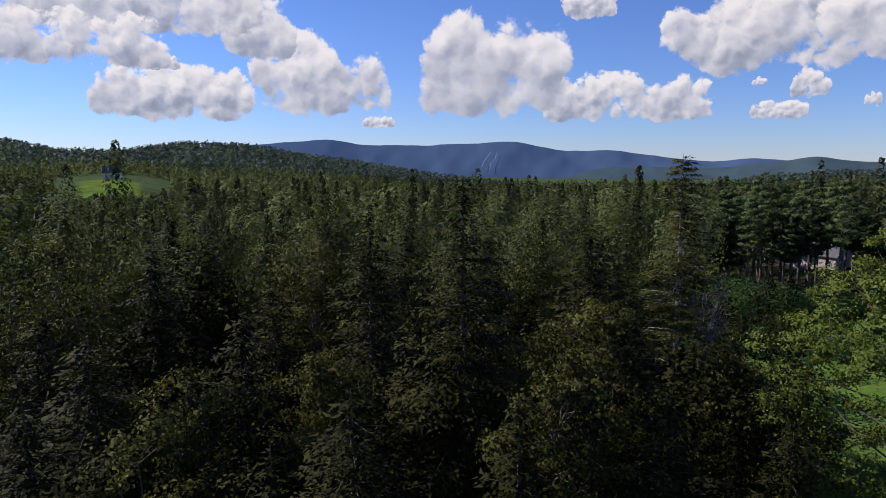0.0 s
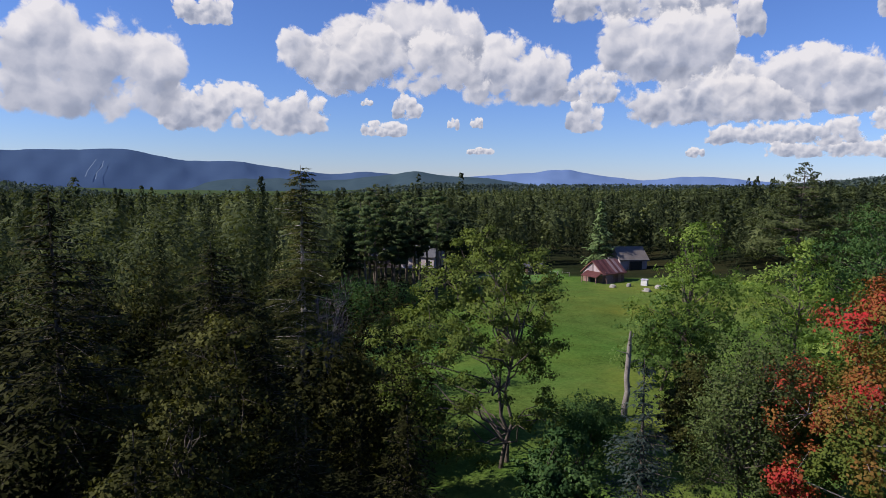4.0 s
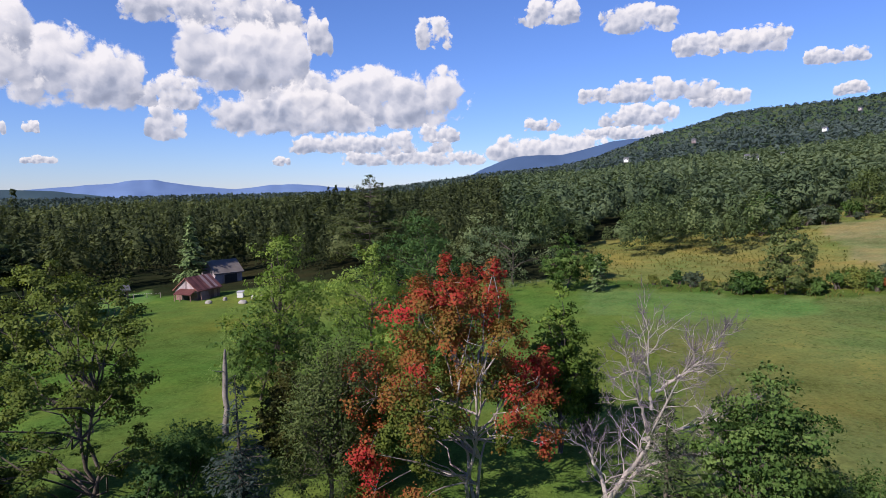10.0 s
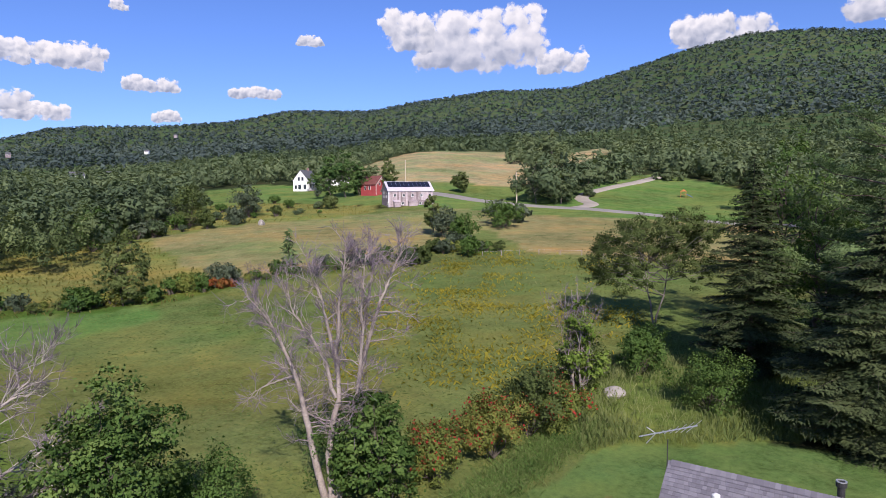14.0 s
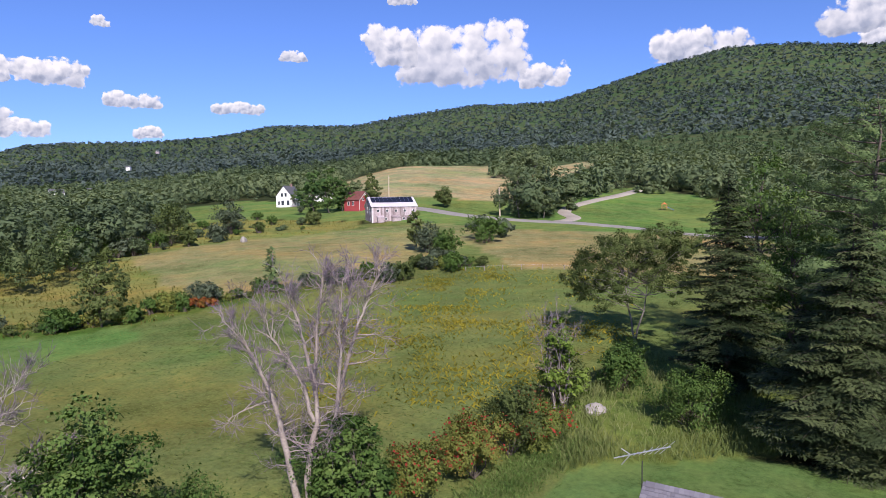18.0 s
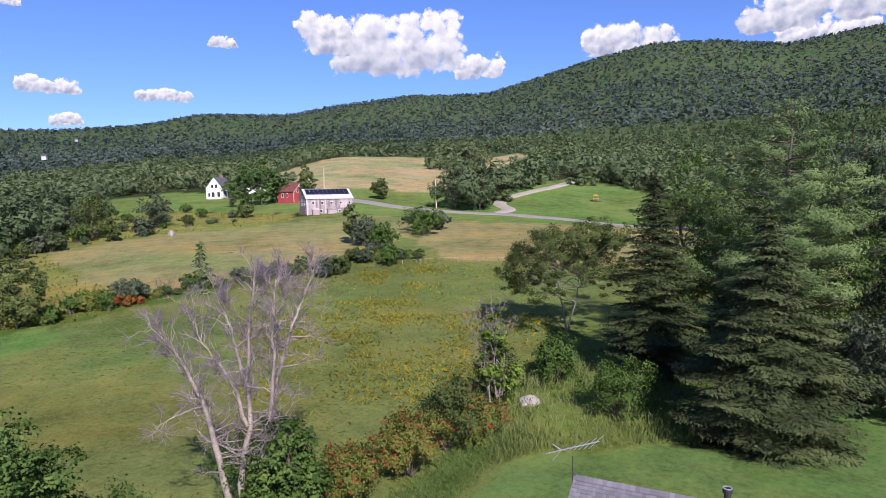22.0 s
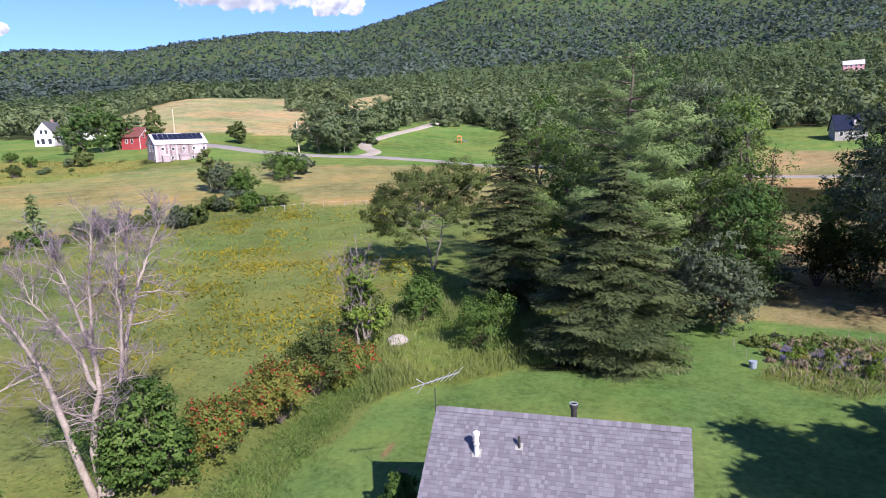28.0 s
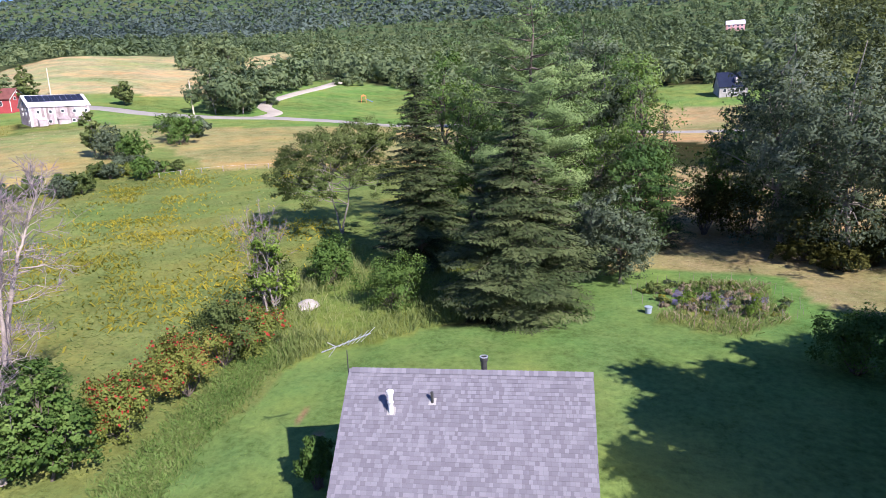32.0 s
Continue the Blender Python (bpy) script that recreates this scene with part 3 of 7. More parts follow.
def cloud_material():
    m, nt = material("cumulus")
    at = node(nt, "ShaderNodeAttribute", attribute_name="billow")
    dens = node(nt, "ShaderNodeAttribute", attribute_name="body").outputs["Fac"]
    low = node(nt, "ShaderNodeAttribute", attribute_name="rise").outputs["Fac"]
    bend = node(nt, "ShaderNodeTexNoise", Scale=0.9, Detail=4.0, Roughness=0.55)
    nt.links.new(at.outputs["Vector"], bend.inputs["Vector"])
    warp = node(nt, "ShaderNodeVectorMath", operation="MULTIPLY_ADD")
    nt.links.new(bend.outputs["Color"], warp.inputs[0])
    warp.inputs[1].default_value = (0.9, 0.9, 0.0)
    nt.links.new(at.outputs["Vector"], warp.inputs[2])

    def puffs(shift, detail):
        """Heaped round billows, about 0 to 1."""
        add = node(nt, "ShaderNodeVectorMath", operation="ADD")
        nt.links.new(warp.outputs[0], add.inputs[0])
        add.inputs[1].default_value = shift
        v = node(nt, "ShaderNodeTexVoronoi", feature="SMOOTH_F1", Scale=0.66, Detail=detail, Roughness=0.5, Lacunarity=2.3, Smoothness=0.35, normalize=True)
        nt.links.new(add.outputs[0], v.inputs["Vector"])
        return maths(nt, "SUBTRACT", 1.0, v.outputs["Distance"])

    here = puffs((0, 0, 0), 4.0)
    soft, lit = puffs((0, 0, 0), 1.6), puffs((-0.22, 0.30, 0), 1.6)
    wisp = node(nt, "ShaderNodeTexNoise", Scale=2.4, Detail=6.0, Roughness=0.6)
    nt.links.new(at.outputs["Vector"], wisp.inputs["Vector"])
    d = maths(nt, "ADD", dens, maths(nt, "MULTIPLY_ADD", here, 3.5, -2.50))
    d = maths(nt, "ADD", d, maths(nt, "MULTIPLY_ADD", wisp.outputs["Fac"], 0.5, -0.25))
    alpha = node(nt, "ShaderNodeMapRange", interpolation_type="SMOOTHSTEP")
    nt.links.new(d, alpha.inputs["Value"])
    alpha.inputs["From Min"].default_value, alpha.inputs["From Max"].default_value = -0.06, 0.26
    # Sun-side brightness and grey shaded bases are painted into the cloud's glow.
    relief = maths(nt, "MULTIPLY", maths(nt, "SUBTRACT", soft, lit), 2.1)
    thick = maths(nt, "MULTIPLY", maths(nt, "SUBTRACT", d, 0.3), -0.26)
    f = maths(nt, "ADD", maths(nt, "ADD", 0.36, maths(nt, "MULTIPLY", low, 0.62)), maths(nt, "ADD", relief, thick), clamp=True)
    col = ramp(nt, f, [(0.0, (0.24, 0.28, 0.37)), (0.35, (0.40, 0.45, 0.55)), (0.62, (0.66, 0.69, 0.75)), (0.92, (0.97, 0.965, 0.95))])
    em = node(nt, "ShaderNodeEmission", Strength=0.73)
    nt.links.new(col, em.inputs["Color"])
    tr = node(nt, "ShaderNodeBsdfTransparent")
    mix = node(nt, "ShaderNodeMixShader")
    nt.links.new(maths(nt, "MULTIPLY", alpha.outputs[0], 0.97), mix.inputs[0])
    nt.links.new(tr.outputs[0], mix.inputs[1])
    nt.links.new(em.outputs[0], mix.inputs[2])
    out = node(nt, "ShaderNodeOutputMaterial")
    nt.links.new(mix.outputs[0], out.inputs[0])
    return m


CUMULUS = cloud_material()


def cloud(i, heading, height, wide, deep):
    """A distant cumulus bank: a curved sheet of sky whose body is a heap of puffs on a flat base."""
    rng = np.random.default_rng(900 + i)
    nu, nv = 28, 18
    u, v = np.meshgrid(np.linspace(-1.25, 1.25, nu), np.linspace(-0.3, 1.3, nv))
    n = int(7 + 3 * wide / max(deep, 0.5))
    cu = rng.uniform(-0.8, 0.8, n)
    crown = 0.5 + 0.5 * np.cos(cu * 1.6 + rng.uniform(-0.5, 0.5))
    rad = rng.uniform(0.26, 0.5, n) * (0.6 + 0.5 * crown)
    cv = 0.12 + rad * 0.5 + rng.uniform(0, 0.55, n) * crown * (1 - rad)
    aspect = wide / (2 * deep)
    body = np.full(u.shape, -1.2)
    for a, b, r in zip(cu, cv, rad):
        d = ((u - a) * max(1.0, aspect * 0.75)) ** 2 + (v - b) ** 2
        body = np.maximum(body, 0.62 * (1 - d / r**2))
    body = np.maximum(body, -1.2) - np.clip((0.14 - v) * 4, 0, 2)
    edge = np.maximum(np.abs(u) - 1.0, 0) * 4 + np.maximum(v - 1.05, 0) * 4 + np.maximum(-0.12 - v, 0) * 8
    body = np.maximum(body - edge, -2)
    r = 4550 + i * 4
    head = np.radians(heading + u * wide / 2)
    el = np.radians(height + (v - 0.5) * deep)
    verts = np.stack([r * np.cos(el) * np.sin(head), r * np.cos(el) * np.cos(head), HOVER + r * np.sin(el)], -1).reshape(-1, 3)
    a = (np.arange(nv - 1)[:, None] * nu + np.arange(nu - 1)[None]).ravel()
    me = mesh_data("cloud", verts, np.column_stack([a, a + 1, a + nu + 1, a + nu]), CUMULUS, True)
    me.attributes.new("body", "FLOAT", "POINT").data.foreach_set("value", body.ravel().astype(np.float32))
    me.attributes.new("rise", "FLOAT", "POINT").data.foreach_set("value", v.ravel().astype(np.float32))
    grain = 2.2 / max(0.9, deep ** 0.75)
    space = np.stack([u * wide / 2 * grain, v * deep * grain, np.full(u.shape, i * 7.3)], -1).reshape(-1, 3).astype(np.float32)
    me.attributes.new("billow", "FLOAT_VECTOR", "POINT").data.foreach_set("vector", space.ravel())
    ob = new("backdrop_cloud", me)
    ob.visible_shadow = False
    tagged(ob, "white cumulus cloud with grey flat base" if deep > 3 else "small white fair-weather cloud", "cloud", kind="structure")


for i, row in enumerate(CLOUDS):
    cloud(i, *row)

# ---------------------------------------------------------------- plants
def tube(points, radii, sides=6):
    """A tapered tube through points."""
    pts = np.asarray(points, float)
    n = len(pts)
    d = np.gradient(pts, axis=0)
    d /= np.linalg.norm(d, axis=1)[:, None] + 1e-9
    ref = np.where(np.abs(d[:, 2:3]) > 0.9, [[1.0, 0, 0]], [[0, 0, 1.0]])
    u = np.cross(d, ref)
    u /= np.linalg.norm(u, axis=1)[:, None] + 1e-9
    v = np.cross(d, u)
    a = np.arange(sides) * 2 * np.pi / sides
    ring = u[:, None] * np.cos(a)[None, :, None] + v[:, None] * np.sin(a)[None, :, None]
    verts = (pts[:, None] + ring * np.asarray(radii)[:, None, None]).reshape(-1, 3)
    i, j = np.meshgrid(np.arange(n - 1), np.arange(sides), indexing="ij")
    k = (j + 1) % sides
    faces = np.stack([i * sides + j, i * sides + k, (i + 1) * sides + k, (i + 1) * sides + j], -1).reshape(-1, 4)
    return verts, faces


def joined(pieces):
    verts, faces, base = [], [], 0
    for v, f in pieces:
        verts.append(v)
        faces.append(f + base)
        base += len(v)
    return np.vstack(verts), np.vstack(faces)


def bent(rng, a, b, n=5, sag=0.0, jitter=0.06):
    a, b = np.asarray(a, float), np.asarray(b, float)
    t = np.linspace(0, 1, n)[:, None]
    p = a + (b - a) * t
    size = np.linalg.norm(b - a)
    p[1:-1] += rng.normal(0, jitter * size, (n - 2, 3))
    p[:, 2] += (sag * size * 4 * t * (1 - t))[:, 0]
    return p


def leaves(rng, centres, outward, size, aspect=0.7, up=0.35, spread=0.55, sharp=False):
    """Folded leaf sprays: two triangles each, turned mostly outward."""
    n = len(centres)
    nrm = outward + rng.normal(0, spread, (n, 3)) + [0, 0, up]
    nrm /= np.linalg.norm(nrm, axis=1)[:, None] + 1e-9
    r = rng.normal(0, 1, (n, 3))
    u = np.cross(nrm, r)
    u /= np.linalg.norm(u, axis=1)[:, None] + 1e-9
    v = np.cross(nrm, u)
    s = (size * rng.uniform(0.6, 1.35, n))[:, None]
    a, b = centres - u * s, centres + u * s
    c, d = centres + v * s * aspect + nrm * s * 0.25, centres - v * s * aspect + nrm * s * 0.25
    if sharp:
        return np.stack([a, d, b + (c - centres) * 0.6], 1).reshape(-1, 3), np.arange(3 * n).reshape(-1, 3)
    verts = np.stack([a, d, b, c], 1).reshape(-1, 3)
    faces = np.arange(4 * n).reshape(-1, 4)
    return verts, faces


def place(name, label, category, parts, x, y, z=None, turn=0.0, group="", scale=1.0):
    """An Empty at the base with its parts."""
    ob = new(name)
    ob.empty_display_size = 0.2
    for pname, me, plabel in parts:
        p = new(pname, me)
        p.parent = ob
        tagged(p, plabel, kind="stuff" if pname in ("twig_mass", "fruit_head", "stem_mass") else "")
    ob.matrix_world = Matrix.Translation((x, y, gz(x, y) - 0.1 if z is None else z)) @ Matrix.Rotation(radians(turn), 4, "Z") @ Matrix.Scale(scale, 4)
    return tagged(ob, label, category, group)


def broadleaf(seed, h, w, leaf, bark=None, bare=0.25, count=6000, size=0.16, lobes=34, lean=0.0, stems=1, open_=0.0, shape=1.0, mottle=0.10, sharp=False, flame=0.0, shift=0.0, form=None):
    """A leafy tree: stems and limbs that end in ragged leaf clusters. form: lobes of the crown as (across, up, radius, tone). Returns its parts."""
    rng = np.random.default_rng(seed)
    bark = bark or BARK
    base = h * bare
    mid = np.array([lean * h, 0, base + (h - base) * 0.48])
    rad = np.array([w / 2, w / 2, (h - base) / 2])
    if form:
        cen, size_l, lobe_tone = [], [], []
        for x, z, r, tone in form:
            deep = w * 0.36 * math.sqrt(max(0.1, 1 - ((z / h - 0.45) / 0.75) ** 2))
            y = rng.uniform(0.1, 1.0) * deep
            for k, sg in enumerate((1, -1)):
                cen.append([x * (1.0 if k == 0 else 0.85) + rng.normal(0, 0.1), sg * y, z + (0 if k == 0 else rng.normal(-0.2, 0.4))])
                size_l.append(r * (1.25 if k == 0 else 1.1))
                lobe_tone.append(tone + shift)
        cen, size_l, lobe_tone = np.array(cen), np.array(size_l), np.array(lobe_tone)
        mid = np.array([0.0, 0.0, h * 0.5])
        lobes = len(cen)
    else:
        lob = rng.normal(0, 1, (lobes, 3))
        lob /= np.linalg.norm(lob, axis=1)[:, None]
        lob *= rng.uniform(0.35, 0.92, (lobes, 1))
        narrow = np.clip(1.0 - shape * 0.42 * np.maximum(lob[:, 2:3], 0) - 0.15 * np.maximum(-lob[:, 2:3], 0), 0.3, 1)
        lob[:, :2] *= narrow
        cen = mid + lob * rad
        cen[0] = mid + [0, 0, rad[2] * 0.86]
        size_l = rng.uniform(0.13, 0.24, lobes) * (w + h - base) / 2 * (1 - 0.25 * open_)
        lobe_tone = rng.normal(shift, mottle, lobes)
    wood = []
    tops = []
    for s in range(stems):
        foot = np.array([rng.normal(0, 0.12 * stems), rng.normal(0, 0.12 * stems), 0.0]) if stems > 1 else np.zeros(3)
        top = mid + [rng.normal(0, 0.1 * w), rng.normal(0, 0.1 * w), rad[2] * 0.40]
        stem = bent(rng, foot, top, 7, 0, 0.02)
        r0 = (0.012 * h + 0.03) / math.sqrt(stems)
        wood.append(tube(stem, np.linspace(r0, r0 * 0.25, 7), 7))
        tops.append(stem)
    for c in cen:
        stem = tops[rng.integers(len(tops))]
        j = int(np.clip(np.searchsorted(stem[:, 2], c[2] - rng.uniform(0.15, 0.4) * (h - base)), 1 if form else 2, 5))
        wood.append(tube(bent(rng, stem[j], c, 5, 0.05, 0.05), np.linspace(0.0048 * h, 0.0013 * h, 5), 5))
    per = rng.multinomial(count, size_l**2 / (size_l**2).sum())
    pts, out, tone, way = [], [], [], []
    for c, s, n, lt in zip(cen, size_l, per, lobe_tone):
        # each lobe is a handful of leafy sprays on twigs, with gaps between them
        k = int(rng.integers(7, 12))
        d = rng.normal(0, 1, (k, 3)) + (c - mid) / rad * 0.5 + [0, 0, 0.25 + flame]
        d /= np.linalg.norm(d, axis=1)[:, None] + 1e-9
        tip = d * s * rng.uniform(0.35, 1.25, (k, 1)) * [1.0, 1.0, 0.85 + flame * 0.6]
        wide = s * rng.uniform(0.22, 0.42, k)
        if not sharp:
            for q in range(0, k, 2):
                wood.append(tube([c, c + tip[q] * 0.5, c + tip[q]], [0.0016 * h, 0.0011 * h, 0.0005 * h], 3))
        own = rng.integers(0, k, n)
        e = rng.normal(0, 0.5, (n, 3)) * [1.0, 1.0, 0.6 + flame]
        pts.append(c + tip[own] + e * wide[own][:, None])
        out.append(d[own] * 0.5 + e * 0.7)
        way.append(d[own] * 0.55 + e * 0.5 + (c - mid) / rad * 0.45 + [0, 0, 0.2])
        tone.append(lt + rng.normal(0, 0.07, k)[own])
    pts, out, way = np.vstack(pts), np.vstack(out), np.vstack(way)
    keep = pts[:, 2] > (0.15 if form else base * 0.5)
    v, f = leaves(rng, pts[keep], out[keep], size * (1.2 if sharp else 1.0), sharp=sharp)
    tv, tf = joined(wood)
    crown = mesh_data("crown", v, f, LEAF[leaf], False, np.repeat(np.concatenate(tone)[keep], 3 if sharp else 4), way[keep], 0.55)
    return [("trunk", mesh_data("trunk", tv, tf, bark, True), ""), ("crown", crown, "")]


def spruce(seed, h, w, leaf="spruce", bare=0.04, whorl=0.42, step=0.34, size=0.22, droop=0.25, ragged=0.25, power=0.85, thin=0.0, lift=0.2, bark=None, fan=0.34, dead=0.0):
    """A conifer: whorls of drooping boughs, each a flat fan of side twigs with needle sprays. dead: the share of boughs that are bare. Returns its parts."""
    rng = np.random.default_rng(seed)
    wood = [tube([[0, 0, 0], [0.02 * w, 0, h * 0.5], [0, 0.01 * w, h]], [0.012 * h + 0.04, 0.008 * h + 0.02, 0.012], 7)]
    pts, dirs, way, tone = [], [], [], []
    z = h * bare
    while z < h * 0.985:
        f = (z - h * bare) / (h * (1 - bare))
        reach = w / 2 * (1 - f) ** power * (0.7 + 0.3 * min(1, f * 6)) + 0.12
        n = max(4, int(rng.integers(6, 9) * (1 - thin)))
        a0 = rng.uniform(0, 6.28)
        for k in range(n):
            a = a0 + k * 6.283 / n + rng.normal(0, 0.18)
            ln = reach * rng.uniform(1 - ragged * 1.6, 1 + ragged * 0.5)
            if ln < 0.15:
                continue
            foot = z + rng.normal(0, 0.3) * whorl
            rise = rng.uniform(0.0, lift) * ln
            m = max(2, int(ln * 0.85 / step) + 1)
            t = np.linspace(0.16, 1, m)
            d = np.array([math.cos(a), math.sin(a), 0.0])
            sd = np.array([-d[1], d[0], 0.0])
            line = d * (t * ln)[:, None]
            line[:, 2] = foot + rise * t * 1.6 - droop * ln * t**2 + 0.16 * ln * t**4
            if ln > 0.8:
                wood.append(tube([[0, 0, foot], line[m // 2], line[-1]], [0.02 + 0.008 * ln, 0.012, 0.005], 3))
            if dead and rng.random() < dead * (1.1 - f):
                for q in range(3):
                    j = int(rng.integers(0, m))
                    wood.append(tube([line[j], line[j] + d * 0.25 + sd * rng.normal(0, 0.3) - [0, 0, 0.1]], [0.008, 0.003], 3))
                continue
            own = rng.normal(0, 0.09)
            got = [line]
            gdir = [np.tile(d + [0, 0, -droop * 0.7], (m, 1))]
            gt = [t]
            for sg in (-1, 1):
                out = sd * sg * 0.8 + d * 0.55
                side_len = fan * ln * np.sin(np.pi * np.clip(0.18 + 0.8 * t, 0, 1)) ** 0.7 + 0.1
                q = 0.5 * step
                while True:
                    on = side_len > q
                    if not on.any():
                        break
                    p = line[on] + out * q + rng.normal(0, 0.25 * step, (on.sum(), 3))
                    p[:, 2] -= 0.3 * q * q / max(ln, 0.6) + 0.03
                    got.append(p)
                    gdir.append(np.tile(out + [0, 0, -0.35], (on.sum(), 1)))
                    gt.append(t[on] + 0.1)
                    q += step * 1.1
            got, gdir, gt = np.vstack(got), np.vstack(gdir), np.concatenate(gt)
            pts.append(got)
            dirs.append(gdir)
            way.append(np.tile(d * 0.55 + [0, 0, 0.75], (len(got), 1)) + gdir * 0.2)
            tone.append(own + (gt - 0.6) * 0.16)
        z += whorl * rng.uniform(0.75, 1.25) * (1.0 - 0.45 * f)
    pts, dirs, way, tone = np.vstack(pts), np.vstack(dirs), np.vstack(way), np.concatenate(tone)
    n = len(pts)
    s = (size * rng.uniform(0.7, 1.35, n))[:, None]
    tip = pts + (dirs + rng.normal(0, 0.28, (n, 3))) * s * 1.7
    wdt = np.cross(tip - pts, [0, 0, 1.0])
    wdt /= np.linalg.norm(wdt, axis=1)[:, None] + 1e-9
    wdt = wdt * 0.5 * s + rng.normal(0, 0.16, (n, 3)) * s
    V = np.stack([pts - wdt, tip, pts + wdt], 1).reshape(-1, 3)
    tv, tf = joined(wood)
    way += rng.normal(0, 0.2, (n, 3))
    crown = mesh_data("crown", V, np.arange(3 * n).reshape(-1, 3), LEAF[leaf], False, np.repeat(tone, 3), way, 0.6)
    return [("trunk", mesh_data("trunk", tv, tf, bark or BARK, True), ""), ("crown", crown, "")]


def pine(seed, h, w, leaf="pine", bare=0.15, tufts=2600, size=0.34, layers=16, bark=None):
    """A white pine: uneven tiers of upswept limbs that carry rounded plumes of needle tufts, with dark gaps between the tiers."""
    rng = np.random.default_rng(seed)
    wood = [tube(bent(rng, [0, 0, 0], [0, 0, h], 8, 0, 0.006), np.linspace(0.014 * h + 0.05, 0.03, 8), 7)]
    plumes = []
    for f in np.linspace(bare, 0.985, layers) + rng.normal(0, 0.012, layers):
        g = (f - bare) / (1 - bare)
        reach = w / 2 * (math.sin(math.pi * min(1, 0.30 + 0.72 * g)) ** 0.7 + 0.10)
        turn = rng.uniform(0, 6.283)
        count = int(rng.integers(4, 7)) if g < 0.9 else 4
        for k in range(count):
            a = turn + 6.283 * k / count + rng.normal(0, 0.3)
            ln = max(0.3, reach * rng.uniform(0.5, 1.12))
            foot = np.array([0, 0, f * h])
            d = np.array([math.cos(a), math.sin(a), 0.0])
            sd = np.array([-d[1], d[0], 0.0])
            tip = foot + d * ln + [0, 0, ln * rng.uniform(0.0, 0.30) + 0.5 * g]
            limb = bent(rng, foot, tip, 5, -0.07, 0.025)
            wood.append(tube(limb, np.linspace(0.02 + 0.012 * ln, 0.012, 5), 4))
            own = rng.normal(0, 0.08)
            m = max(2, int(ln * 1.5))
            for q in range(m):
                t = 0.38 + 0.66 * (q + rng.uniform(0, 0.6)) / m
                c = np.array([np.interp(t, np.linspace(0, 1, 5), limb[:, j]) for j in range(3)])
                side = rng.normal(0, 0.20) * ln * (1.2 - t * 0.8)
                plumes.append((c + sd * side + [0, 0, 0.08 * ln], 0.26 + 0.11 * ln * rng.uniform(0.7, 1.2), own, d))
    cen = np.array([p[0] for p in plumes])
    rad = np.array([p[1] for p in plumes])
    own = np.array([p[2] for p in plumes])
    way_d = np.array([p[3] for p in plumes])
    pick = rng.choice(len(plumes), int(tufts * 1.15), p=rad**2 / (rad**2).sum())
    e = rng.normal(0, 1, (len(pick), 3))
    e /= np.linalg.norm(e, axis=1)[:, None]
    e *= rng.uniform(0.35, 1.05, (len(pick), 1))
    pts = cen[pick] + e * rad[pick][:, None] * [1.15, 1.15, 0.42]
    out = e * 0.8 + way_d[pick] * 0.45 + [0, 0, 0.55]
    v, f = leaves(rng, pts, out, size, 0.4, 0.25, 0.5, True)
    tv, tf = joined(wood)
    tone = own[pick] + e[:, 2] * 0.07
    crown = mesh_data("crown", v, f, LEAF[leaf], False, np.repeat(tone, 3), out, 0.6)
    return [("trunk", mesh_data("trunk", tv, tf, bark or BARK, True), ""), ("crown", crown, "")]


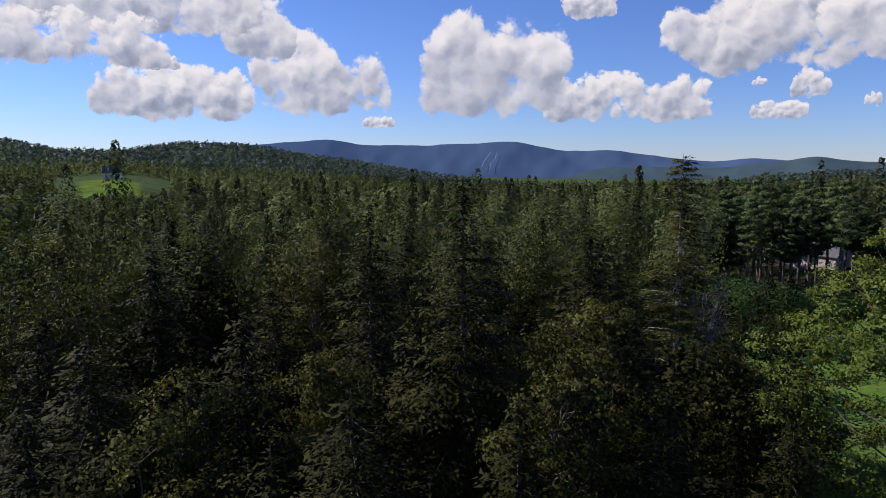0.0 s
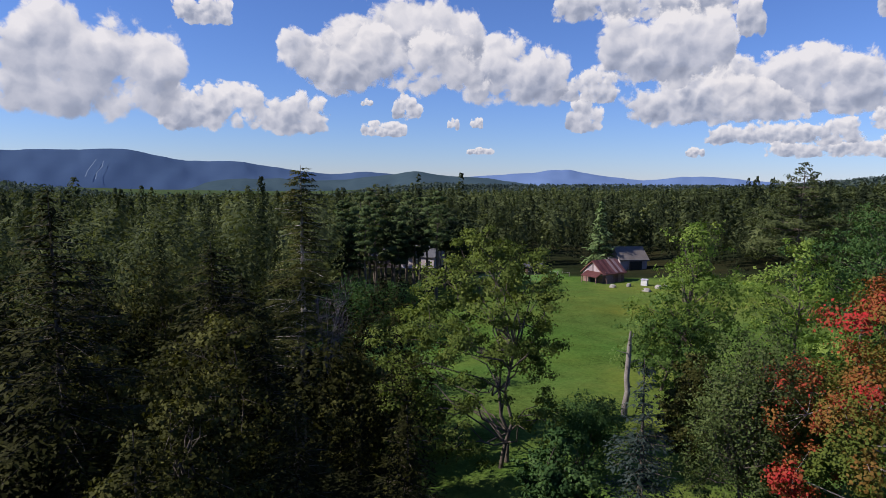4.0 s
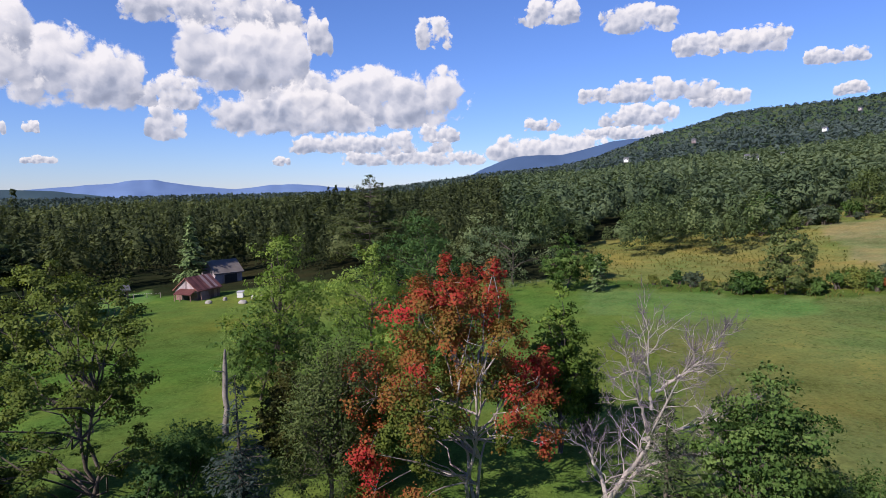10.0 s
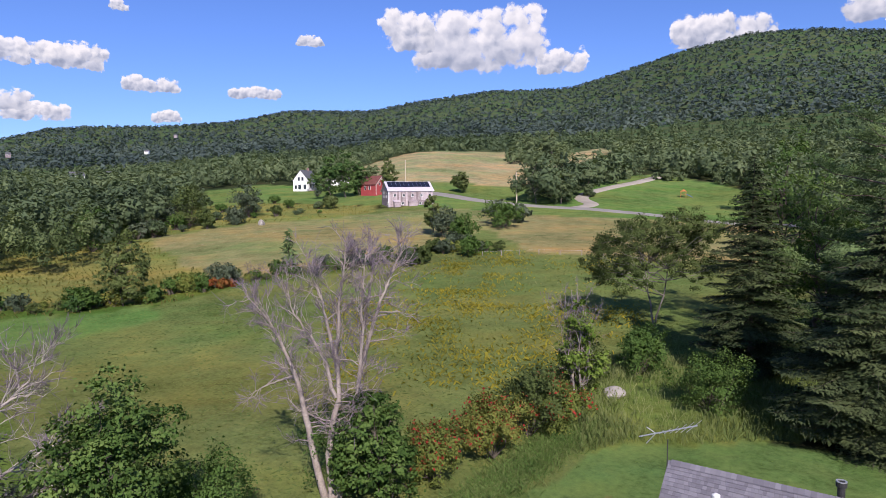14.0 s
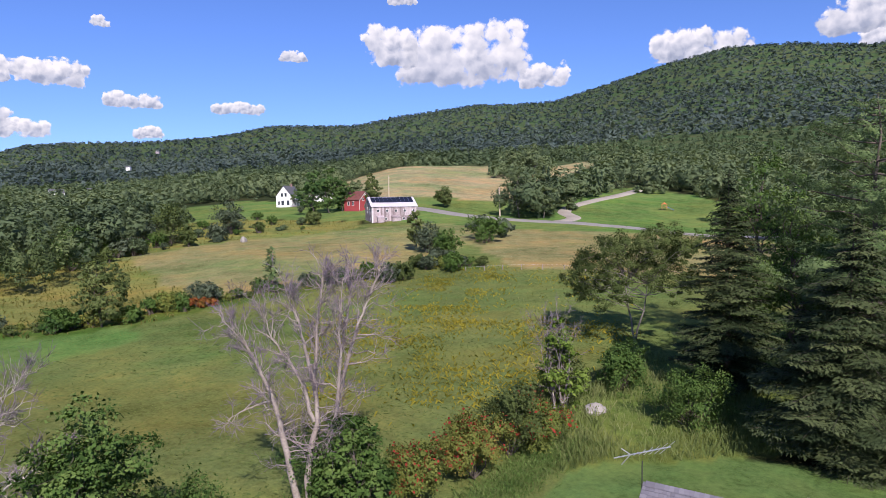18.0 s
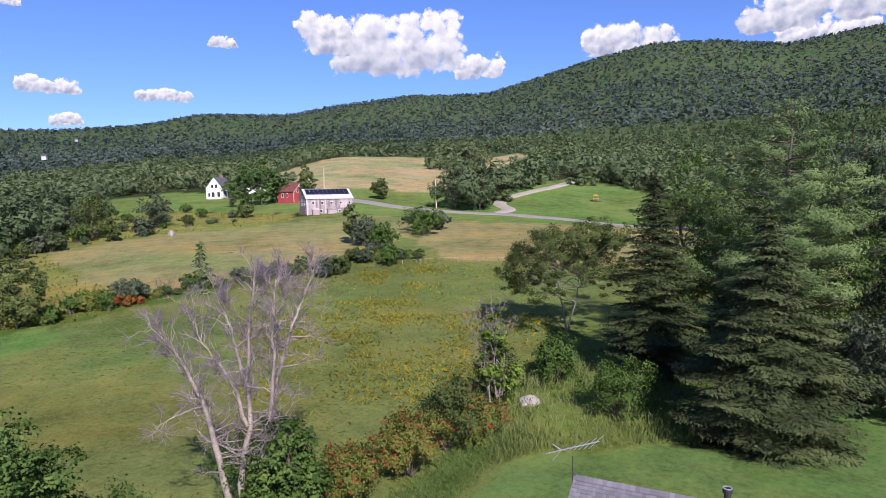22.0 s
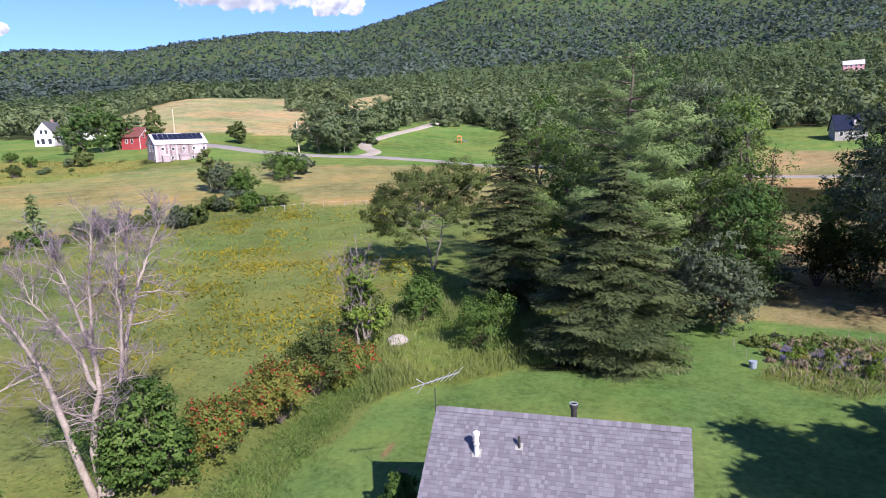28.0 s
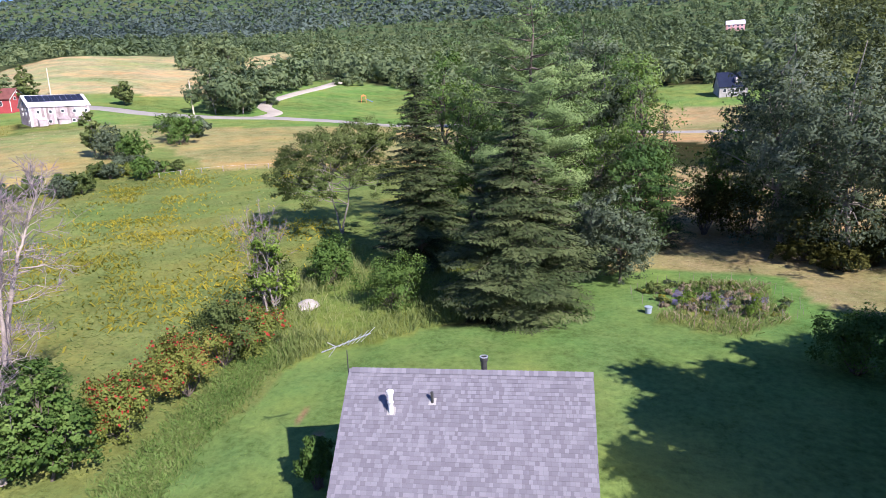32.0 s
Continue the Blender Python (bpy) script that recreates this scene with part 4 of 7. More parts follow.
def bare_tree(seed, h, w, stems=4, bark=None, twigs=700, split=0.3, stout=1.0, forks=5):
    """A dead tree: several stems forking into fine grey twigs."""
    rng = np.random.default_rng(seed)
    wood, tips = [], []

    def grow(a, d, ln, r, depth):
        b = a + d * ln
        n = 5
        line = bent(rng, a, b, n, 0.0, 0.035)
        wood.append(tube(line, np.linspace(r, r * 0.62, n), 7 if r > 0.06 else 5 if r > 0.025 else 3))
        if depth == 0 or r < 0.006:
            tips.append((b, d, ln))
            return
        kids = 2 if rng.random() < 0.75 else 3
        for k in range(kids):
            nd = d + rng.normal(0, split, 3) * [1, 1, 0.5] + [0, 0, 0.12]
            nd /= np.linalg.norm(nd)
            grow(b, nd, ln * rng.uniform(0.62, 0.86), r * (0.62 if k == 0 else 0.48), depth - 1)
        for k in range(2):
            t = rng.uniform(0.25, 0.9)
            p = line[int(t * (n - 1))]
            nd = d * 0.4 + rng.normal(0, 0.75, 3)
            nd /= np.linalg.norm(nd)
            grow(p, nd, ln * rng.uniform(0.35, 0.7), r * 0.28, min(depth - 1, 1))

    for s in range(stems):
        a = s * 6.283 / stems + rng.uniform(-0.4, 0.4)
        foot = np.array([math.cos(a) * 0.22, math.sin(a) * 0.22, 0.0]) * (stems > 1)
        lean = np.array([math.cos(a) * w / h * 0.36, math.sin(a) * w / h * 0.36, 1.0]) if stems > 1 else np.array([0.03, 0.02, 1.0])
        lean /= np.linalg.norm(lean)
        grow(foot, lean, h * rng.uniform(0.26, 0.36), (0.0088 * h + 0.02) * stout * rng.uniform(0.7, 1.1), forks)
    tv, tf = joined(wood)
    # fine twigs as slim spikes
    base = np.array([t[0] for t in tips])
    way = np.array([t[1] for t in tips])
    pick = rng.integers(0, len(tips), twigs)
    p = base[pick] - way[pick] * rng.uniform(0, 0.8, (twigs, 1))
    d = way[pick] + rng.normal(0, 0.6, (twigs, 3)) + [0, 0, 0.3]
    d /= np.linalg.norm(d, axis=1)[:, None]
    ln = rng.uniform(0.3, 1.0, (twigs, 1)) * h / 14
    sd = np.cross(d, rng.normal(0, 1, (twigs, 3)))
    sd /= np.linalg.norm(sd, axis=1)[:, None]
    quad = np.stack([p - sd * 0.008, p + sd * 0.008, p + d * ln + sd * 0.003, p + d * ln - sd * 0.003], 1).reshape(-1, 3)
    return [("trunk", mesh_data("trunk", tv, tf, bark or BARK_PALE, True), ""), ("twig_mass", mesh_data("twig_mass", quad, np.arange(4 * twigs).reshape(-1, 4), LEAF["twig"]), "")]


def limb_tree(seed, limbs, bark, stout=0.16, reach=1.5, every=0.42, twigs=5000, deep=0.35):
    """A dead tree from its main limbs (polylines of across and up), which bear side branches and fine twigs."""
    rng = np.random.default_rng(seed)
    wood, tips = [], []
    for li, (r0, line) in enumerate(limbs):
        y = rng.normal(0, 0.15) if li < 3 else 0.0
        lean = rng.uniform(-deep, deep)
        if li >= 3:
            # a fork starts where its parent limb passes
            lean = rng.choice((-1, 1)) * deep * rng.uniform(0.4, 1.2)
        z0 = line[0][1]
        p = np.array([(x, y + lean * (z - z0), z) for x, z in line], float)
        t = np.linspace(0, 1, len(p))
        tt = np.linspace(0, 1, 14)
        q = np.column_stack([np.interp(tt, t, p[:, c]) for c in range(3)])
        q[1:-1] = (q[:-2] + 2 * q[1:-1] + q[2:]) / 4
        q[1:-1] += rng.normal(0, 0.035, (12, 3))
        wood.append(tube(q, stout * r0 * np.linspace(1, 0.13, 14) ** 1.25, 8))
        seg = np.linalg.norm(np.diff(q, axis=0), axis=1).sum()
        n = int(seg / every)
        for k in range(n):
            f = 0.18 + 0.82 * (k + rng.uniform(0, 1)) / n
            i = min(12, int(f * 13))
            at = q[i] + (q[i + 1] - q[i]) * (f * 13 - i)
            along = (q[i + 1] - q[i]) / (np.linalg.norm(q[i + 1] - q[i]) + 1e-9)
            d = along * rng.uniform(0.5, 1.1) + rng.normal(0, 0.62, 3) + [0, 0, 0.15]
            if f < 0.4:
                d = along * 0.2 + rng.normal(0, 0.8, 3) * [1, 1, 0.35]
            d /= np.linalg.norm(d)
            ln = reach * rng.uniform(0.4, 1.15) * (1.15 - 0.55 * f)
            br = bent(rng, at, at + d * ln, 5, 0.03, 0.05)
            rb = 0.014 + 0.014 * ln * (1.2 - f)
            wood.append(tube(br, np.linspace(rb, 0.004, 5), 4))
            for w in range(int(rng.integers(4, 8))):
                j = rng.uniform(0.25, 1.0) * 4
                i2 = min(3, int(j))
                a2 = br[i2] + (br[i2 + 1] - br[i2]) * (j - i2)
                d2 = d * 0.7 + rng.normal(0, 0.5, 3) + [0, 0, 0.25]
                d2 /= np.linalg.norm(d2)
                l2 = ln * rng.uniform(0.25, 0.6)
                wood.append(tube(bent(rng, a2, a2 + d2 * l2, 3, 0, 0.06), [0.011, 0.008, 0.004], 3))
                tips.append((a2, d2, l2))
    tv, tf = joined(wood)
    base = np.array([t[0] for t in tips])
    way = np.array([t[1] for t in tips])
    size = np.array([t[2] for t in tips])
    pick = rng.integers(0, len(tips), twigs)
    p = base[pick] + way[pick] * (size[pick] * rng.uniform(0.1, 1.0, twigs))[:, None]
    d = way[pick] + rng.normal(0, 0.55, (twigs, 3)) + [0, 0, 0.25]
    d /= np.linalg.norm(d, axis=1)[:, None]
    ln = rng.uniform(0.15, 0.6, (twigs, 1))
    sd = np.cross(d, rng.normal(0, 1, (twigs, 3)))
    sd /= np.linalg.norm(sd, axis=1)[:, None]
    quad = np.stack([p - sd * 0.009, p + sd * 0.009, p + d * ln + sd * 0.004, p + d * ln - sd * 0.004], 1).reshape(-1, 3)
    return [("trunk", mesh_data("trunk", tv, tf, bark, True), ""), ("twig_mass", mesh_data("twig_mass", quad, np.arange(4 * twigs).reshape(-1, 4), LEAF["twig"]), "")]


def shrub(seed, h, w, leaf, count=2200, size=0.11, lobes=14, berries=0, sharp=False):
    """A bush on several stems, leafy to the ground."""
    rng = np.random.default_rng(seed)
    cen = rng.normal(0, 1, (lobes, 3))
    cen /= np.linalg.norm(cen, axis=1)[:, None]
    cen *= rng.uniform(0.3, 0.8, (lobes, 1)) * [w / 2, w / 2, h * 0.42]
    cen[:, 2] += h * 0.5
    rad = rng.uniform(0.2, 0.36, lobes) * min(w, h)
    wood = [tube(bent(rng, [rng.normal(0, 0.1), rng.normal(0, 0.1), 0], c, 4, 0.0, 0.05), [0.05, 0.035, 0.02, 0.01], 4) for c in cen]
    per = rng.multinomial(count, rad**2 / (rad**2).sum())
    pts, out, way = [], [], []
    for c, s, n in zip(cen, rad, per):
        d = rng.normal(0, 1, (n, 3))
        d /= np.linalg.norm(d, axis=1)[:, None] + 1e-9
        k = int(rng.integers(6, 10))
        g = rng.normal(0, 1, (k, 3)) + [0, 0, 0.4]
        g /= np.linalg.norm(g, axis=1)[:, None]
        own = rng.integers(0, k, n)
        reach = s * rng.uniform(0.5, 1.1, k)
        pts.append(c + g[own] * reach[own][:, None] + rng.normal(0, 0.17, (n, 3)) * s)
        out.append(g[own] * 0.6 + d * 0.5)
        way.append(g[own] * 0.6 + d * 0.3 + (c - [0, 0, h * 0.4]) / [w, w, h] * 0.9 + [0, 0, 0.2])
    pts, out, way = np.vstack(pts), np.vstack(out), np.vstack(way)
    keep = pts[:, 2] > 0.05
    v, f = leaves(rng, pts[keep], out[keep], size * (1.2 if sharp else 1.0), sharp=sharp)
    tv, tf = joined(wood)
    parts = [("stem_mass", mesh_data("stem_mass", tv, tf, BARK, True), ""), ("foliage", mesh_data("foliage", v, f, LEAF[leaf], False, None, way[keep], 0.55), "")]
    if berries:
        pick = rng.integers(0, len(pts), berries)
        b = pts[pick] * [1.06, 1.06, 1.0] + [0, 0, 0.12]
        v, f = leaves(rng, b[b[:, 2] > h * 0.35], out[pick][b[:, 2] > h * 0.35], size * 1.35, 0.8)
        parts.append(("fruit_head", mesh_data("fruit_head", v, f, LEAF["berry"]), "dark red sumac fruit heads and leaves"))
    return parts

# ---------------------------------------------------------------- buildings
def part(name, bm, mat, parent, label=""):
    """One mesh object under a thing or a part."""
    me = bpy.data.meshes.new(name)
    bm.to_mesh(me)
    bm.free()
    me.materials.append(mat)
    ob = new(name, me)
    ob.parent = parent
    return tagged(ob, label)


def box(bm, x0, x1, y0, y1, z0, z1):
    v = [bm.verts.new(p) for p in ((x0, y0, z0), (x1, y0, z0), (x1, y1, z0), (x0, y1, z0), (x0, y0, z1), (x1, y0, z1), (x1, y1, z1), (x0, y1, z1))]
    for f in ((3, 2, 1, 0), (4, 5, 6, 7), (0, 1, 5, 4), (1, 2, 6, 5), (2, 3, 7, 6), (3, 0, 4, 7)):
        bm.faces.new([v[i] for i in f])
    return bm


def cuboid(*a):
    return box(bmesh.new(), *a)


def prism(profile, y0, y1, axis="x"):
    """A profile in (across, up) drawn along the other axis."""
    bm = bmesh.new()
    ends = []
    for y in (y0, y1):
        ends.append([bm.verts.new((p, y, q) if axis == "x" else (y, p, q)) for p, q in profile])
    n = len(profile)
    bm.faces.new(ends[0])
    bm.faces.new(ends[1][::-1])
    for i in range(n):
        bm.faces.new((ends[0][i], ends[1][i], ends[1][(i + 1) % n], ends[0][(i + 1) % n]))
    bmesh.ops.recalc_face_normals(bm, faces=bm.faces)
    return bm


def gabled(name, label, x, y, heading, length, depth, eave, ridge, wall, roof, over=0.35, z=None, category="barn"):
    """A gabled building: local x along the ridge, -y the front; heading is the way that the front faces."""
    ob = new(name)
    base = gz(x, y) - 0.3 if z is None else z
    ob.matrix_world = Matrix.Translation((x, y, base)) @ Matrix.Rotation(radians(180 - heading), 4, "Z")
    tagged(ob, label, category)
    l, d = length / 2, depth / 2
    part("wall", prism([(-d, -1.6), (d, -1.6), (d, eave), (0, ridge), (-d, eave)], -l, l, "y"), wall, ob)
    rise = (ridge - eave) / d
    for s in (-1, 1):
        e = d + over
        part("roof_slope", prism([(0, ridge + 0.02), (s * e, ridge + 0.02 - rise * e), (s * e, ridge + 0.2 - rise * e), (0, ridge + 0.2)], -l - over, l + over, "y"), roof, ob)
    return ob


def window(parent, x, y, z, w, h, face="front", frame_mat=None, name="window"):
    """A framed pane on the front (-y), or on an end (left: -x, right: +x)."""
    fm = frame_mat or WHITE
    t = 0.08
    bm = bmesh.new()
    pane = bmesh.new()
    if face == "front":
        box(bm, x - w / 2 - t, x + w / 2 + t, y - 0.06, y - 0.003, z - t, z)
        box(bm, x - w / 2 - t, x + w / 2 + t, y - 0.06, y - 0.003, z + h, z + h + t)
        box(bm, x - w / 2 - t, x - w / 2, y - 0.06, y - 0.003, z, z + h)
        box(bm, x + w / 2, x + w / 2 + t, y - 0.06, y - 0.003, z, z + h)
        box(pane, x - w / 2, x + w / 2, y - 0.03, y - 0.004, z, z + h)
    else:
        s = -1 if face == "left" else 1
        a, b = sorted((x + s * 0.003, x + s * 0.06))
        box(bm, a, b, y - w / 2 - t, y + w / 2 + t, z - t, z)
        box(bm, a, b, y - w / 2 - t, y + w / 2 + t, z + h, z + h + t)
        box(bm, a, b, y - w / 2 - t, y - w / 2, z, z + h)
        box(bm, a, b, y + w / 2, y + w / 2 + t, z, z + h)
        a, b = sorted((x + s * 0.004, x + s * 0.03))
        box(pane, a, b, y - w / 2, y + w / 2, z, z + h)
    f = part(name, bm, fm, parent)
    part("pane", pane, GLASS, f, "dark glass pane")
    return f

# ---------------------------------------------------------------- the woods
def crowns(name, label, x, y, h, w, conifer, each, size, seed, lift=0.0, leaf="woods"):
    """Many far trees: cones of boughs and crowns heaped up of leafy lobes."""
    rng = np.random.default_rng(seed)
    n = len(x)
    z = ground_z(x, y)
    pine_like = conifer[:, None]
    f = rng.uniform(0.06, 1, (n, each)) ** 0.85
    a = rng.uniform(0, 6.283, (n, each))
    tiers = 0.82 + 0.18 * np.cos(f * (h[:, None] * 4.2) + rng.uniform(0, 6, (n, 1)))
    cone = ((1 - f) ** 0.8 * 0.95 + 0.05) * tiers * rng.uniform(0.65, 1.08, (n, each))
    radial = np.stack([np.cos(a), np.sin(a), np.zeros_like(a)], -1)
    cpos = radial * (cone * w[:, None] / 2)[..., None]
    cpos[..., 2] = f * h[:, None]
    cway = radial + [0, 0, 0.55]
    # hardwood lobes
    L = 7
    lob = rng.normal(0, 1, (n, L, 3))
    lob /= np.linalg.norm(lob, axis=2)[..., None]
    lob *= rng.uniform(0.35, 0.68, (n, L, 1))
    lob[:, 0] = [0, 0, 0.62]
    pick = rng.integers(0, L, (n, each))
    own = np.take_along_axis(lob, pick[..., None].repeat(3, 2), 1)
    e = rng.normal(0, 1, (n, each, 3)) + own * 0.8 + [0, 0, 0.25]
    e /= np.linalg.norm(e, axis=2)[..., None]
    unit = own + e * rng.uniform(0.30, 0.46, (n, each, 1))
    lpos = unit * np.stack([w / 2, w / 2, h * 0.42], -1)[:, None]
    lpos[..., 2] += 0.58 * h[:, None]
    lway = e * 0.75 + own * 0.6 + [0, 0, 0.2]
    pos = np.where(pine_like[..., None], cpos, lpos)
    way = np.where(pine_like[..., None], cway, lway).reshape(-1, 3)
    c = pos + np.stack([x, y, z + lift], -1)[:, None]
    s = np.where(conifer, size * 0.8, size)[:, None] * np.sqrt(w[:, None] / 5.0) * np.ones((n, each))
    v, q = leaves(rng, c.reshape(-1, 3), way, s.ravel() * 1.25, 0.85, 0.1, 0.3, True)
    calm = 0.6 if size > 0.5 else 1.0
    tint = rng.normal(0.0, 0.12, n) * calm + np.where(conifer, -0.26 * calm, 0.05) + wobble(x, y, 38, 7) * 0.13 + wobble(x, y, 130, 2) * 0.16
    tone = tint[:, None] + np.where(pine_like, 0.0, np.take_along_axis(rng.normal(0, 0.05, (n, L)), pick, 1))
    way = way / np.linalg.norm(way, axis=1)[:, None] + rng.normal(0, 0.15, way.shape)
    me = mesh_data(name, v, q, LEAF[leaf], False, np.repeat(tone.ravel(), 3), way, 0.8 if size > 0.5 else 0.7)
    return tagged(new(name, me), label, "forest", kind="stuff")


def scatter(seed, r0, r1, gap, h0=-44, h1=186):
    """Jittered places on rings, with the gap between trees given by distance."""
    rng = np.random.default_rng(seed)
    xs, ys = [], []
    r = r0
    while r < r1:
        g = gap(r)
        n = max(2, int(radians(h1 - h0) * r / g))
        a = np.radians(h0 + (h1 - h0) * (np.arange(n) + rng.uniform(0, 1, n)) / n)
        rr = r + rng.uniform(-0.5, 0.5, n) * g
        xs.append(rr * np.sin(a))
        ys.append(rr * np.cos(a))
        r += g * 0.85
    return np.concatenate(xs), np.concatenate(ys)


# woods come no nearer than this, by heading
EDGE = {-60: 40, -20: 46, 10: 50, 20: 70, 22.5: 112, 26: 158, 31.5: 158, 36: 128, 40: 142, 47: 154, 51: 146, 58: 112, 64: 102, 72: 104, 78: 118, 84: 124, 91: 124, 96: 150, 100: 205, 104: 340, 112: 340, 118: 420,
        124: 470, 128: 500, 131: 480, 133: 560, 136.5: 560, 137.8: 540, 138.6: 340, 140: 322, 146: 290, 149: 222, 154: 90, 158: 75, 163: 78, 166: 90, 169: 250, 176: 250, 178: 140, 200: 70}
ROUGHS = [[(83, 122), (90, 118), (94, 130), (97, 160), (99, 190), (93, 200), (85, 165)], [(78, 120), (84, 148), (96, 180), (103, 215), (103, 250), (84, 200)],
          [(129.6, 210), (134.6, 204), (135.0, 228), (135.8, 246), (137.8, 264), (140.0, 286), (141.8, 314), (139.5, 318), (136, 275), (133.4, 256), (131.5, 238)],
          [(129, 362), (131.5, 355), (133.5, 385), (135, 430), (134.2, 470), (131, 450), (129.2, 400)]]


def grow_woods():
    rng = np.random.default_rng(5)
    for name, label, r0, r1, gap, each, size, seed in (
            ("woods_verge", "dark spruces and hardwoods closing the near wood", 44, 84, lambda r: 4.8, 1050, 0.115, 9),
            ("woods_edge", "mixed spruce and hardwood trees along the field edges", 84, 140, lambda r: 4.8, 480, 0.215, 10),
            ("woods_near", "mixed spruce and hardwood forest behind the fields", 140, 250, lambda r: 5.0 + r * 0.005, 180, 0.365, 11),
            ("woods_middle", "dense mixed forest filling the valley and lower slope", 250, 460, lambda r: 6.0 + (r - 250) * 0.009, 60, 0.60, 12),
            ("woods_high", "dense forest of the upper slope", 460, 900, lambda r: 7.8 + (r - 460) * 0.012, 30, 0.86, 14),
            ("woods_far", "hazy green hardwood forest on the mountainside", 900, 2350, lambda r: 12.5 + (r - 900) * 0.008, 11, 1.4, 13)):
        x, y = scatter(seed, r0, r1, gap)
        r, head = np.hypot(x, y), np.degrees(np.arctan2(x, y))
        keep = r > around(EDGE, head) + wobble(x, y, 15, 3) * 4
        code = soil_at(x, y)
        keep &= (code == 0)
        for poly in ROUGHS:
            keep |= inside(x, y, [polar(*p) for p in poly])
        crest = around(CREST, head)
        keep &= ~((crest < 2) & (r > 1500))
        keep &= ~((head > -31.5) & (head < -23) & (r > 400) & (r < 720))
        stand = np.zeros(len(x), bool)
        for poly in ROUGHS[2:]:
            stand |= inside(x, y, [polar(*p) for p in poly])
        keep &= (rng.random(len(x)) > np.where((head > 73) & (r > 140) & (r < 900), 0.36, 0.04)) | stand
        keep &= ~((np.abs(head - 174.7) < 1.6) & (r > 490) & (r < 580))
        # fewer trees where slopes hide them
        x, y, r, head = x[keep], y[keep], r[keep], head[keep]
        n = len(x)
        pines = np.where(head < 75, 0.42, 0.16) + 0.25 * wobble(x, y, 70, 4)
        conifer = rng.random(n) < pines
        h = rng.uniform(9, 15, n) * np.where(head < 34, 1.15, np.where(head < 74, 0.92, 0.85)) * np.where(conifer, 1.08, 1.0)
        h = np.where(conifer & (rng.random(n) < 0.16) & (r > 140) & (r < 900), h * 1.22, h)
        h = np.where((head < -22) & (head > -33) & (r > 210) & (r < 440), h * 0.5, h)
        h = np.where((head < -22) & (head > -33) & (r > 84) & (r <= 210), h * 0.72, h)
        low = np.zeros(n, bool)
        for poly in ROUGHS[1:2]:
            low |= inside(x, y, [polar(*p) for p in poly])
        h = np.where(low, h * 0.5, h)
        h = np.where((head > 128) & (head < 152) & (r < 480), h * np.where(r < 330, 1.25, 1.05), h)
        w = np.where(conifer, h * 0.40, h * np.where((head > 73) & (r > 140), 0.84, 0.60)) * (1.0 if r0 < 900 else 1.55)
        left = head < 73
        if r0 < 900:
            low = -3.4 if r0 >= 460 else -2.4 if r0 >= 250 else 0.0
            crowns(name, label, x[left], y[left], h[left], w[left], conifer[left], each, size, seed, low, leaf="valley")
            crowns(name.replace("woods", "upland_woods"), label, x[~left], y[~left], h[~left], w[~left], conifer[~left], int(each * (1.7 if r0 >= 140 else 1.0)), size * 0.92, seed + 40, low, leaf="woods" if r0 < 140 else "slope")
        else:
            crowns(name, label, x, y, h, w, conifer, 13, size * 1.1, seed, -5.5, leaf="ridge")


def understory():
    """Young trees and brush that close the wood under the tall trees."""
    rng = np.random.default_rng(21)
    n = 430
    head = rng.uniform(-46, 27, n)
    r = np.sqrt(rng.uniform(15**2, 62**2, n))
    x, y = r * np.sin(np.radians(head)), r * np.cos(np.radians(head))
    keep = (soil_at(x, y) == 0) & (r < np.where(head > 17, 54, 62))
    x, y, r = x[keep], y[keep], r[keep]
    n = len(x)
    conifer = rng.random(n) < 0.45
    h = rng.uniform(3.0, 6.5, n) + np.clip((r - 20) * 0.11, 0, 4)
    w = np.where(conifer, h * 0.5, h * 0.75)
    near = r < 33
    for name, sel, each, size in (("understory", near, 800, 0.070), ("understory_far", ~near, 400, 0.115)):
        crowns(name, "dark young spruces and brush, shaded under the tall trees", x[sel], y[sel], h[sel], w[sel], conifer[sel], each, size, 22, leaf="hemlock")


grow_woods()
understory()

